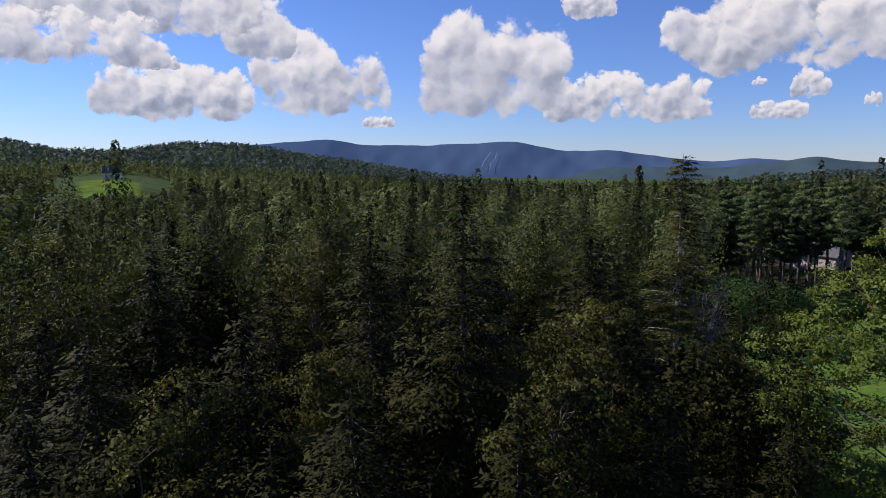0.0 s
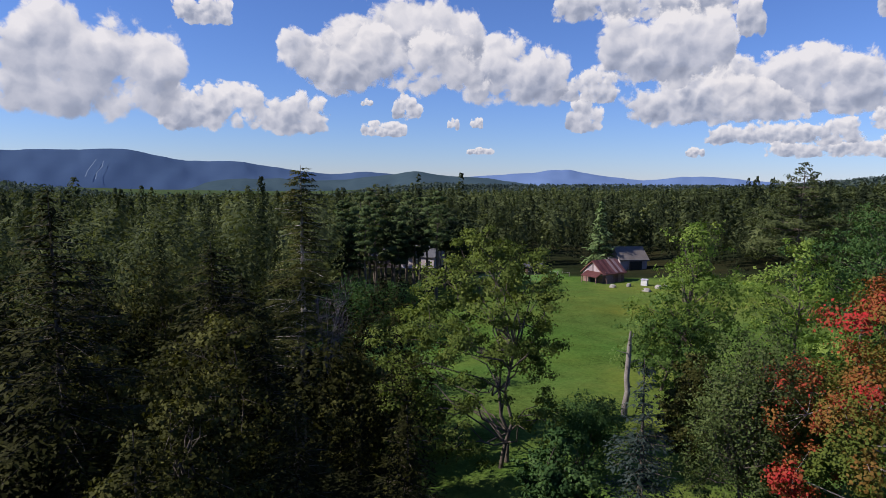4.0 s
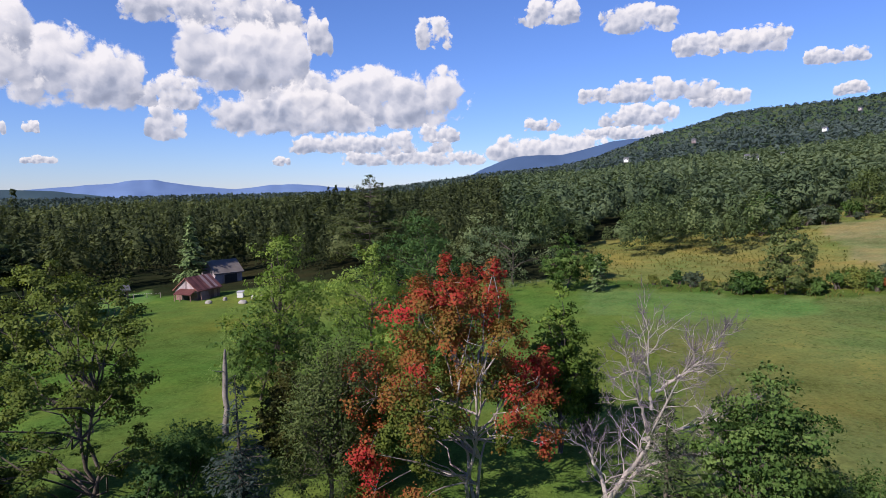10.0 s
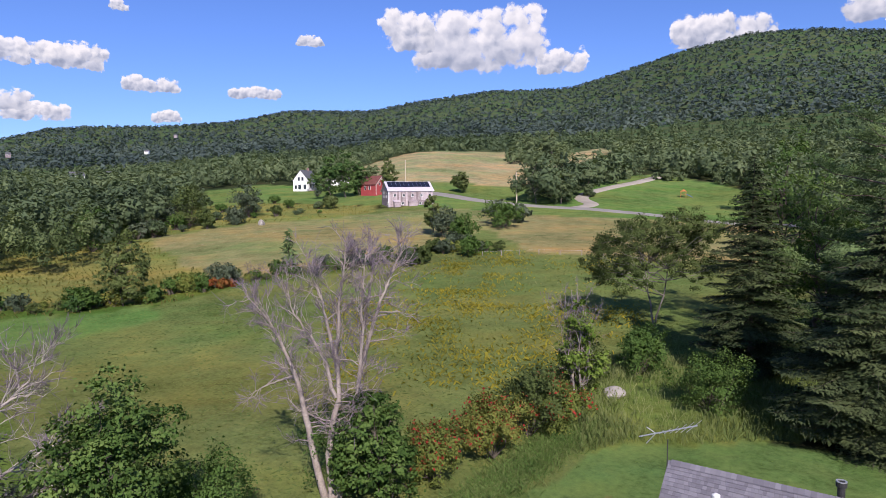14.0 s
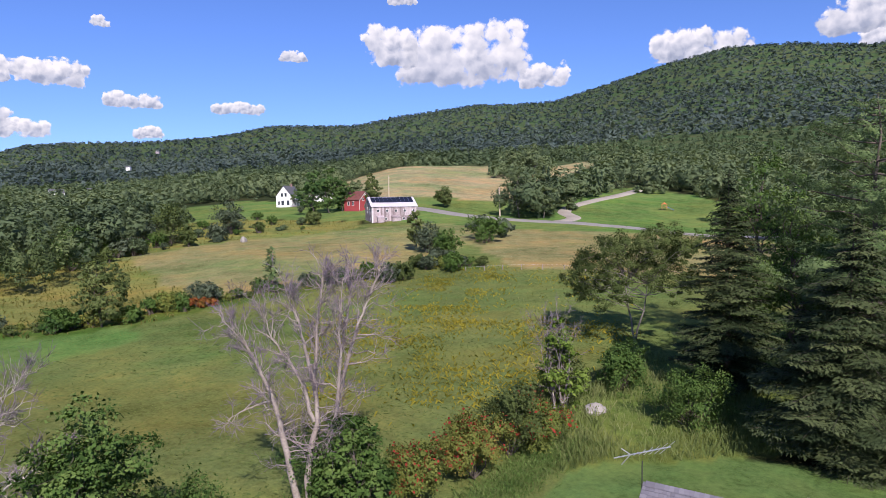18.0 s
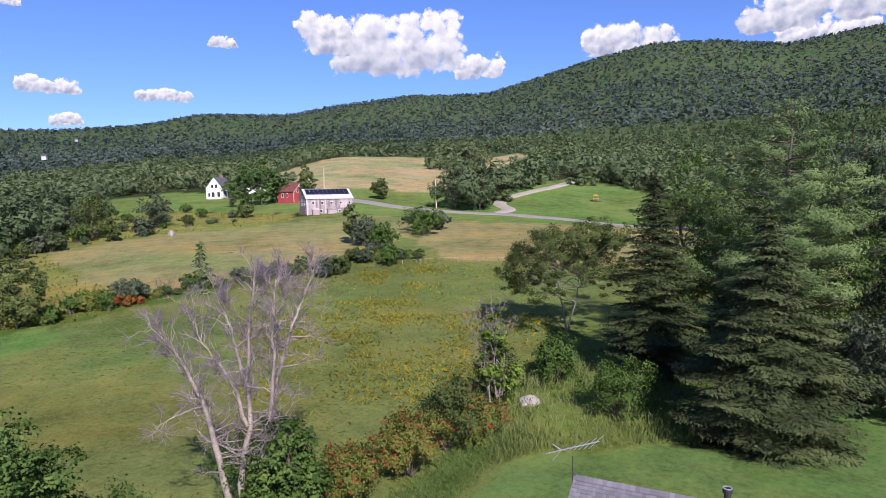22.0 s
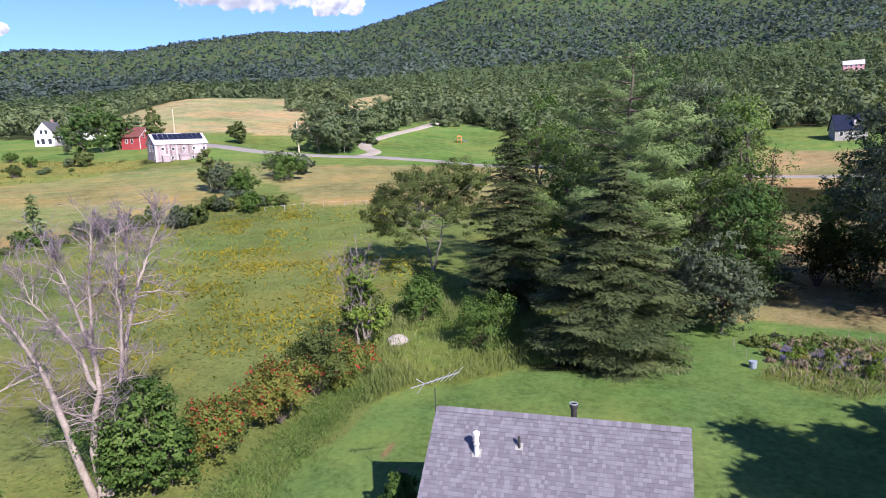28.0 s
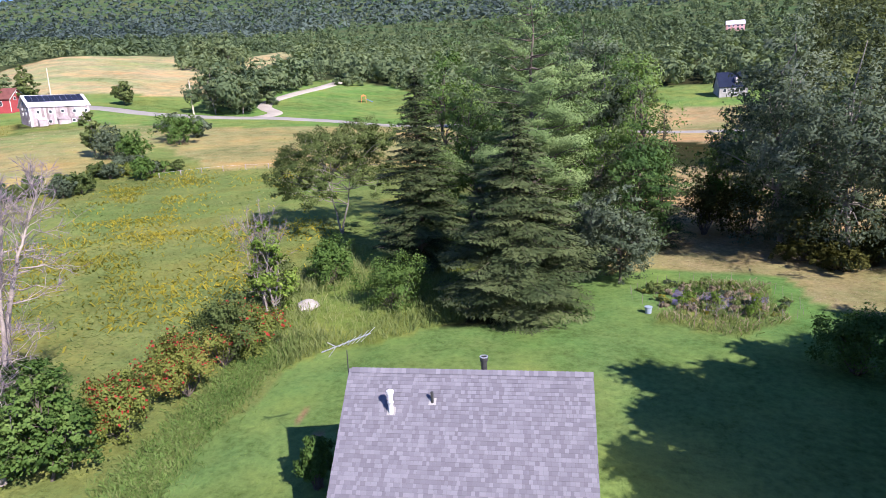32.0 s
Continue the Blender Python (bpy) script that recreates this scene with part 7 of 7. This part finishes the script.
BARN_Z = HOVER - 205 * math.tan(radians(0.62))


def bank_barn():
    L, D, E, R = 14.6, 8.4, 5.5, 8.3
    ob = gabled("bank_barn", "long weathered board barn with solar panels on its pale roof", *polar(120.1, 205), 284, L, D, E, R, GREYWOOD, PALEROOF, z=BARN_Z)
    y = -D / 2
    face_boards(ob, L, y, 0.3, E, GREYWOOD, 26)
    for k in range(5):
        window(ob, -L / 2 + 2.0 + k * 2.9, y - 0.04, 3.7, 0.7, 0.7)
    for k in (1, 3, 4):
        window(ob, -L / 2 + 1.6 + k * 2.9, y - 0.04, 1.2, 0.7, 0.7)
    for yy, zz in ((-1.4, 3.4), (1.4, 3.4), (-1.4, 4.6), (1.4, 4.6), (0, 6.2), (-2.8, 1.3)):
        window(ob, -L / 2, yy, zz, 0.7, 0.65, "left")
    for x0, w in ((-5.9, 2.2), (-1.2, 3.0)):
        part("lean_to_roof", prism([(y - 1.6, 1.9), (y - 0.05, 2.5), (y - 0.05, 2.62), (y - 1.6, 2.02)], x0, x0 + w, "y"), GREYWOOD, ob)
        part("lean_to_wall", cuboid(x0 + 0.1, x0 + w - 0.1, y - 1.5, y - 0.06, 0, 1.85), GREYWOOD, ob)
    part("door", cuboid(2.2, 4.6, y - 0.07, y - 0.042, 0.3, 2.5), GREYWOOD, ob)
    rise = (R - E) / (D / 2)
    ang = math.atan(rise)
    slope = part("solar_array", bmesh.new(), PANEL, ob)
    for r_ in range(3):
        for k in range(10):
            m = Matrix.Translation((0, 0, R + 0.22)) @ Matrix.Rotation(ang, 4, "X")
            up = 0.0 if k < 6 else 0.12
            bm = moved(cuboid(-6.9 + k * 1.38, -6.9 + k * 1.38 + 1.32, -1.35 - r_ * 1.02 + up, -0.38 - r_ * 1.02 + up, 0.06, 0.10), m)
            part("solar_panel", bm, PANEL, slope, "dark blue solar panel")
    part("corner_trim", cuboid(-L / 2 - 0.06, -L / 2 + 0.14, y - 0.06, y - 0.045, 0, E), WHITE, ob)
    return ob


bank_barn()


def red_barn():
    L, D, E, R = 7.6, 6.2, 4.0, 6.9
    ob = gabled("red_barn", "red barn with white trim beside the weathered barn", *polar(117.2, 236), 340, L, D, E, R, RED, TIN)
    y = -D / 2
    for k in range(2):
        window(ob, -1.6 + k * 2.2, y, 1.9, 0.8, 1.3)
    part("corner_trim", cuboid(L / 2 - 0.1, L / 2 + 0.08, y - 0.08, y - 0.003, 0, E), WHITE, ob)
    x = L / 2
    part("door", cuboid(x + 0.003, x + 0.1, 0.0, 2.9, 0, 2.3), WHITE, ob, "white sliding door")
    for yy in (-1.2, 1.0):
        window(ob, x, yy, 3.6, 0.8, 0.8, "right")
    part("gable_vent", moved(disc(bmesh.new(), 0, 0, 0, 0.4, 0.08), Matrix.Translation((x + 0.003, 0, 5.5)) @ Matrix.Rotation(radians(90), 4, "Y")), WHITE, ob, "round white gable vent")
    rise = (R - E) / (D / 2)
    for s in (-1, 1):
        e = D / 2 + 0.36
        part("rake_trim", prism([(0, R - 0.2), (s * e, R - 0.2 - rise * e), (s * e, R + 0.03 - rise * e), (0, R + 0.03)], x + 0.30, x + 0.37, "y"), WHITE, ob)


red_barn()


def white_house():
    L, D, E, R = 9.0, 7.5, 4.6, 9.0
    ob = gabled("white_house", "white farmhouse with dark steep roof and porch", *polar(111.3, 288), 231, L, D, E, R, WHITE, DARKROOF, category="house")
    x = -L / 2
    for yy, zz, w, h in ((-2.0, 0.7, 1.3, 2.0), (0.6, 0.7, 1.3, 2.0), (2.4, 0.9, 0.9, 1.5), (-0.9, 4.4, 1.0, 1.5), (0.9, 4.4, 1.0, 1.5)):
        window(ob, x, yy, zz, w, h, "left")
    y = -D / 2
    for k in range(3):
        window(ob, -2.8 + k * 2.6, y, 1.3, 0.9, 1.5)
    part("dormer_wall", prism([(0.0, 5.2), (1.0, 6.4), (2.0, 5.2), (2.0, 4.7), (0, 4.7)], y - 0.02, y + 2.4), WHITE, ob)
    part("dormer_roof", prism([(-0.3, 5.1), (1.0, 6.75), (2.3, 5.1), (2.3, 5.25), (1.0, 6.92), (-0.3, 5.25)], y - 0.3, y + 2.6), DARKROOF, ob)
    part("chimney", cuboid(1.6, 2.4, -0.4, 0.4, R - 1.0, R + 1.2), OLDWOOD, ob, "brick chimney")
    part("porch_roof", prism([(y - 2.2, 2.6), (y - 0.02, 3.1), (y - 0.02, 3.25), (y - 2.2, 2.75)], -L / 2, L / 2, "y"), DARKROOF, ob)
    for k in range(4):
        part("porch_post", cuboid(-L / 2 + 0.2 + k * 2.8, -L / 2 + 0.34 + k * 2.8, y - 2.1, y - 1.96, 0, 2.6), WHITE, ob)
    part("porch_deck", cuboid(-L / 2, L / 2, y - 2.2, y - 0.02, 0.0, 0.4), GREYWOOD, ob)
    ell = gabled("farmhouse_wing", "low white wing of the farmhouse behind trees", *polar(114.0, 291), 291, 10, 6, 3.0, 5.2, WHITE, DARKROOF, category="house")
    for k in range(4):
        window(ell, -3.6 + k * 2.4, -3.0, 1.0, 0.9, 1.4)


white_house()


def old_barn():
    L, D, E, R = 5.6, 4.6, 2.1, 4.0
    ob = gabled("old_barn", "old sagging red-grey barn with rusty tin roof", *polar(45.9, 117), 178, L, D, E, R, OLDWOOD, TIN)
    y = -D / 2
    x = -L / 2
    face_boards(ob, L, y, 0.1, E, OLDWOOD, 14)
    n = 9
    for k in range(n):
        a = -D / 2 + k * D / n
        top = R - (R - E) * abs(a + D / n / 2) / (D / 2) - 0.06
        part("gable_board", cuboid(x - 0.045, x - 0.003, a + 0.015, a + D / n - 0.015, 1.7, top), GREYWOOD, ob, "pale weathered board")
    part("lean_to_roof", prism([(x - 1.7, 1.5), (x - 0.05, 2.2), (x - 0.05, 2.3), (x - 1.7, 1.6)], -D / 2, D / 2 - 1.0), TIN, ob)
    for yy in (-D / 2 + 0.1, 0, D / 2 - 1.2):
        part("post", cuboid(x - 1.6, x - 1.45, yy, yy + 0.12, 0, 1.55), OLDWOOD, ob)
    part("doorway", cuboid(x - 0.05, x - 0.006, -1.0, 1.0, 0, 1.6), DARK, ob, "dark slab for the shaded open doorway")
    part("leaning_panel", moved(cuboid(-0.9, 0.9, -0.05, 0.05, 0, 2.2), Matrix.Translation((-1.9, y - 0.9, 0.2)) @ Matrix.Rotation(radians(-22), 4, "X") @ Matrix.Rotation(radians(14), 4, "Y")), OLDWOOD, ob, "fallen board door leaning on the wall")
    rise = (R - E) / (D / 2)
    for k in range(9):
        m = Matrix.Translation((0, 0, R + 0.205)) @ Matrix.Rotation(math.atan(rise), 4, "X")
        part("roof_sheet", moved(cuboid(x - 0.3 + k * 0.67, x - 0.3 + k * 0.67 + 0.63, -3.25, 0, 0.0, 0.02 + 0.012 * (k % 2)), m), PALE_TIN if k in (5, 7) else TIN, ob)


PALE_TIN = plain("pale_worn_tin", (0.22, 0.13, 0.12), (0.42, 0.32, 0.30), 0.9, 0.6, 0.1, fine=5)
old_barn()
SHEDROOF = plain("weathered_shed_roof", (0.10, 0.085, 0.075), (0.19, 0.165, 0.15), 0.8, 0.85)
shed = gabled("shed", "grey-roofed hay shed behind the old barn", *polar(48.0, 138), 200, 6.0, 5.5, 2.6, 4.8, GREYWOOD, SHEDROOF)
part("doorway", cuboid(-1.4, 1.4, -3.56, -3.503, 0, 2.3), DARK, shed, "dark slab for the shaded open doorway")
lodge = gabled("run_in_shed", "small dark run-in shed with pale roof edge", *polar(39.9, 126), 215, 3.0, 2.6, 1.9, 2.5, OLDWOOD, DARKROOF)
part("opening", cuboid(-1.2, 1.2, -1.36, -1.303, 0.1, 1.6), DARK, lodge, "dark slab for the shaded open front")
hive = new("white_bin")
hx, hy = polar(49.3, 112)
hive.matrix_world = Matrix.Translation((hx, hy, gz(hx, hy) - 0.05)) @ Matrix.Rotation(0.5, 4, "Z")
tagged(hive, "white box bin standing in the pasture", "bin")
part("body", cuboid(-0.6, 0.6, -0.5, 0.5, 0.1, 1.0), WHITE, hive)
part("lid", cuboid(-0.66, 0.66, -0.56, 0.56, 1.002, 1.12), PALEROOF, hive)
for sx in (-0.5, 0.42):
    part("skid", cuboid(sx, sx + 0.1, -0.5, 0.5, 0, 0.098), OLDWOOD, hive)

for hd, r, ln, facing in ((23.6, 152, 9, 190), (28.0, 150, 14, 215), (30.2, 146, 8, 235)):
    b = gabled("farm_building", "pale farm building half hidden behind the pines", *polar(hd, r), facing, ln, 7, 3.0, 5.0, GREYWOOD, DARKROOF, category="building")
    for k in range(3):
        window(b, -ln / 3 + k * ln / 3, -3.5, 1.0, 1.0, 1.2)

pk = gabled("pink_house", "far house with pinkish walls and white metal roof", *polar(174.7, 560), 350, 13, 8, 5.0, 8.0, plain("salmon_siding", (0.45, 0.22, 0.22), (0.55, 0.30, 0.29), 1.0, 0.7), PALEROOF, category="house")
for k in range(4):
    window(pk, -4.5 + k * 3.0, -4.0, 3.3, 1.3, 1.2)
    window(pk, -4.5 + k * 3.0, -4.0, 0.9, 1.3, 1.2)
sol = gabled("solar_house", "grey house with roof of dark blue solar panels", *polar(174.6, 245), 340, 9, 8, 3.0, 7.5, GREYROOF, PANEL, category="house")
part("dormer", prism([(0.6, 4.2), (2.4, 4.2), (2.4, 5.7), (0.6, 5.9)], -3.9, -1.2), GREYWOOD, sol)
window(sol, 1.5, -3.9, 4.5, 1.1, 0.9)
for k in range(3):
    window(sol, -2.8 + k * 2.6, -4.0, 1.0, 1.0, 1.2)

ORANGE = plain("orange_plastic", (0.55, 0.16, 0.05), (0.68, 0.24, 0.08), 2.0, 0.5)
BLUETOY = plain("blue_plastic", (0.04, 0.10, 0.32), (0.06, 0.15, 0.42), 2.0, 0.4)
toy = new("play_set")
qx, qy = polar(144.0, 244)
toy.matrix_world = Matrix.Translation((qx, qy, gz(qx, qy) - 0.05)) @ Matrix.Rotation(0.6, 4, "Z")
tagged(toy, "small orange and blue play set on the grass", "play set")
for px_ in (-0.9, 0.8):
    for py_ in (-0.8, 0.7):
        part("post", cuboid(px_, px_ + 0.12, py_, py_ + 0.12, 0, 2.2), ORANGE, toy)
part("platform", cuboid(-0.95, 0.97, -0.85, 0.87, 1.2, 1.32), ORANGE, toy)
part("roof", prism([(-1.1, 2.203), (1.1, 2.203), (0, 2.9)], -1.1, 1.1), ORANGE, toy)
part("slide", prism([(-3.2, 0.0), (-3.2, 0.15), (-0.97, 1.3), (-0.97, 1.12)], -0.4, 0.4), BLUETOY, toy, "blue slide")

HILL_HOMES = [(93.7, 640, 2.1), (89.4, 1000, 4.0), (98.8, 1050, 4.5), (104.5, 1080, 4.5), (84.0, 900, 2.6), (101.0, 1500, 5.8), (96.0, 760, 2.7)]
for k, (hd, r, el) in enumerate(HILL_HOMES):
    x, y = polar(hd, r)
    b = gabled("hillside_house", "small pale house far up the wooded hillside", x, y, hd + 180 + 20 * (k % 3 - 1), 11 if k == 0 else 6, 6, 6 if k == 0 else 3.4, 9 if k == 0 else 5.2, GREYWOOD if k % 2 else WHITE, DARKROOF, z=HOVER + r * math.tan(radians(el)) - (3.0 if k == 0 else 5.0), category="house")
    for q in range(3):
        window(b, -1.8 + q * 1.8, -3.0, 1.6, 0.9, 1.2)
fx, fy = polar(-27.4, 650)
fh = gabled("valley_house", "dark-roofed house above the green valley field", fx, fy, 160, 14, 9, 5, 11, WHITE, DARKROOF, category="house", z=gz(fx, fy))
for q in range(3):
    window(fh, -4 + q * 4, -4.5, 1.5, 1.5, 1.6)


def ribbon(name, label, category, line, width, mat, lift=0.06, edge=0.12):
    """A lane laid over the land, with sloped shoulders."""
    pts = [Vector((*polar(h, r), 0)) for h, r in line]
    dense = []
    for a, b, c, d in zip([pts[0]] + pts[:-2], pts[:-1], pts[1:], pts[2:] + [pts[-1]]):
        for k in range(12):
            t = k / 12
            dense.append(0.5 * ((2 * b) + (c - a) * t + (2 * a - 5 * b + 4 * c - d) * t * t + (3 * b - a - 3 * c + d) * t**3))
    dense.append(pts[-1])
    v, f = [], []
    for i, p in enumerate(dense):
        t = (dense[min(i + 1, len(dense) - 1)] - dense[max(i - 1, 0)]).normalized()
        s = Vector((t.y, -t.x, 0))
        mid = gz(p.x, p.y)
        for off, dz in ((-width / 2 - 0.6, -0.35), (-width / 2, lift), (0, lift + edge), (width / 2, lift), (width / 2 + 0.6, -0.35)):
            q = p + s * off
            v.append((q.x, q.y, max(gz(q.x, q.y), mid - 0.3) + dz + 0.12))
        if i:
            k = (i - 1) * 5
            f += [(k + j, k + j + 1, k + j + 6, k + j + 5) for j in range(4)]
    me = mesh_data(name, v, f, mat, True)
    return tagged(new(name, me), label, category, kind="structure")


ribbon("road_main", "narrow grey paved country road", "road", [(121, 232), (123.5, 225), (126.5, 214), (131, 205), (135.4, 199), (138.6, 193), (141.5, 190), (147, 182), (155, 176), (164, 174), (173, 176), (180, 182)], 5.2, ASPHALT)
ribbon("road_drive", "winding pale gravel drive up to the woods", "road", [(135.0, 201), (136.0, 206), (136.4, 213), (135.8, 221), (135.6, 229), (136.3, 242), (138.1, 258), (140.2, 276), (142, 298)], 4.2, GRAVEL, 0.1)


def pole(hd, r, h, lean, label):
    x, y = polar(hd, r)
    ob = new("utility_pole")
    ob.matrix_world = Matrix.Translation((x, y, gz(x, y) - 0.2)) @ Matrix.Rotation(radians(lean), 4, "Y")
    tagged(ob, label, "pole")
    part("shaft", disc(bmesh.new(), 0, 0, 0, 0.24, h, 10, 0.15), POLEWOOD, ob)
    part("insulator", disc(bmesh.new(), 0, 0, h, 0.06, 0.25, 8), WHITE, ob)
    part("bracket", cuboid(-0.5, 0.5, -0.05, 0.05, h - 0.7, h - 0.58), POLEWOOD, ob)


POLEWOOD = plain("sunlit_pole_wood", (0.42, 0.34, 0.24), (0.62, 0.52, 0.40), 1.0, 0.9)
pole(129.9, 212, 10.0, 1.5, "wooden utility pole beside the country road")
pole(120.0, 262, 9.0, -2, "short wooden utility pole behind the barns")


def fence(line, posts, label):
    ob = new("paddock_fence")
    pts = [polar(h, r) for h, r in line]
    ob.matrix_world = Matrix.Translation((*pts[0], gz(*pts[0])))
    tagged(ob, label, "fence")
    w = ob.matrix_world.inverted()
    feet = []
    for i in range(posts):
        t = i / (posts - 1) * (len(pts) - 1)
        k = min(int(t), len(pts) - 2)
        x, y = (pts[k][c] + (pts[k + 1][c] - pts[k][c]) * (t - k) for c in (0, 1))
        p = w @ Vector((x, y, gz(x, y)))
        feet.append(p)
        part("post", disc(bmesh.new(), p.x, p.y, p.z - 0.2, 0.05, 1.1, 7), GREYWOOD, ob)
    for a, b in zip(feet, feet[1:]):
        part("tape", rod(bmesh.new(), a + Vector((0, 0, 0.85)), b + Vector((0, 0, 0.85)), 0.010, 4), PALEROOF, ob)


fence([(126.6, 112), (131, 114), (136, 113), (141, 108)], 9, "low paddock fence with white tape at the meadow's top")
fence([(35, 118), (40, 124), (43, 121)], 7, "old rail fence beside the run-in shed")


def broken_trunk():
    x, y = polar(46.2, 44)
    top = 4.6 - gz(x, y)
    rng = np.random.default_rng(4)
    v, f = joined([tube(bent(rng, [0, 0, -0.2], [0.25, 0, top], 7, 0, 0.01), [0.22, 0.2, 0.19, 0.18, 0.17, 0.15, 0.06], 8)]
                  + [tube(bent(rng, [0.1, 0, z], [0.1 + dx, dy, z + 0.3], 3, 0, 0.05), [0.05, 0.03, 0.01], 4) for z, dx, dy in ((top - 0.6, 0.8, 0.3), (top - 1.5, -0.9, 0.2), (top - 2.2, 0.7, -0.4), (top - 0.9, -0.4, -0.5))])
    place("dead_snag", "broken-off grey dead trunk in the meadow", "dead tree", [("trunk", mesh_data("trunk", v, f, BARK_GREY, True), "")], x, y)


broken_trunk()


def garden():
    """The fenced vegetable bed behind the lawn."""
    rng = random.Random(8)
    for k in range(26):
        t = k / 26 * 6.283
        x, y = 4.6 + 5.2 * math.cos(t) * (1 + 0.1 * math.sin(3 * t)), -45.2 + 4.2 * math.sin(t)
        ob = new("garden_stake")
        ob.matrix_world = Matrix.Translation((x, y, gz(x, y) - 0.1))
        tagged(ob, "thin dark stake of the garden fence", "stake", "garden fence stakes")
        part("stake", rod(bmesh.new(), (0, 0, 0), (rng.uniform(-0.1, 0.1), rng.uniform(-0.1, 0.1), rng.uniform(0.7, 1.0)), 0.014, 5), BARK_GREY, ob)
    for k, (dx, dy, w) in enumerate(((-1.2, 0.6, 2.2), (1.4, -0.5, 2.6), (0.2, 1.9, 2.2), (2.2, 1.6, 1.8), (-2.3, -0.9, 2.0), (-0.4, -0.9, 1.8))):
        x, y = 4.6 + dx, -45.2 + dy
        bm = bmesh.new()
        n = 8
        for i in range(n):
            for j in range(n):
                bm.verts.new((x + (i / (n - 1) - 0.5) * w, y + (j / (n - 1) - 0.5) * w * 0.7, gz(x, y) + 0.07 + 0.05 * noise.noise(Vector((i * 0.9, j * 0.9, k)))))
        bm.verts.ensure_lookup_table()
        for i in range(n - 1):
            for j in range(n - 1):
                bm.faces.new([bm.verts[q] for q in (i * n + j, (i + 1) * n + j, (i + 1) * n + j + 1, i * n + j + 1)])
        me = bpy.data.meshes.new("mulch_sheet")
        bm.to_mesh(me)
        bm.free()
        me.materials.append(SHEET)
        tagged(new("mulch_sheet", me), "dark plastic mulch sheet in the garden bed", "garden sheet")
    rows = (("lime", 1.1, 0.8, 5), ("green", 0.6, 0.6, 4), ("olive", 0.4, 0.7, 8), ("grass", 0.45, 0.8, 40), ("straw", 0.5, 0.7, 22), ("sumac", 0.4, 0.6, 6), ("yellow", 0.4, 0.5, 6), ("grey", 0.4, 0.7, 8))
    k = 0
    for leaf, h, w, n in rows:
        for q in range(n):
            t, s = rng.uniform(0, 6.283), rng.uniform(0.08, 1.0) ** 0.6
            x, y = 4.8 + 4.9 * s * math.cos(t), -45.2 + 3.8 * s * math.sin(t)
            place("garden_plant", {"lime": "bright green bean plant", "green": "leafy green vegetable plant", "olive": "olive-green weedy plant", "grass": "green-gold weeds", "straw": "pale dried flowering stalks", "sumac": "reddish weedy plant", "yellow": "yellow flowering plant", "grey": "silvery green herb clump"}[leaf] + " in the garden bed",
                  "plant", shrub(600 + k, h * rng.uniform(0.8, 1.3), w * rng.uniform(0.8, 1.4), leaf, 420, 0.055, 6, 0, True), x, y, group="garden plants")
            k += 1
    x, y = 8.1, -40.9
    ob = new("bucket")
    ob.matrix_world = Matrix.Translation((x, y, gz(x, y)))
    tagged(ob, "pale blue plastic drum beside the garden", "bucket")
    part("body", disc(bmesh.new(), 0, 0, 0, 0.2, 0.4, 14, 0.24), BLUEGREY, ob)
    part("lid", disc(bmesh.new(), 0, 0, 0.402, 0.26, 0.05), BLUEGREY, ob)


SHEET = plain("mulch_film", (0.05, 0.045, 0.07), (0.13, 0.11, 0.17), 2.0, 0.4)
BLUEGREY = plain("blue_grey_plastic", (0.20, 0.25, 0.32), (0.28, 0.33, 0.40), 2.0, 0.5)
garden()
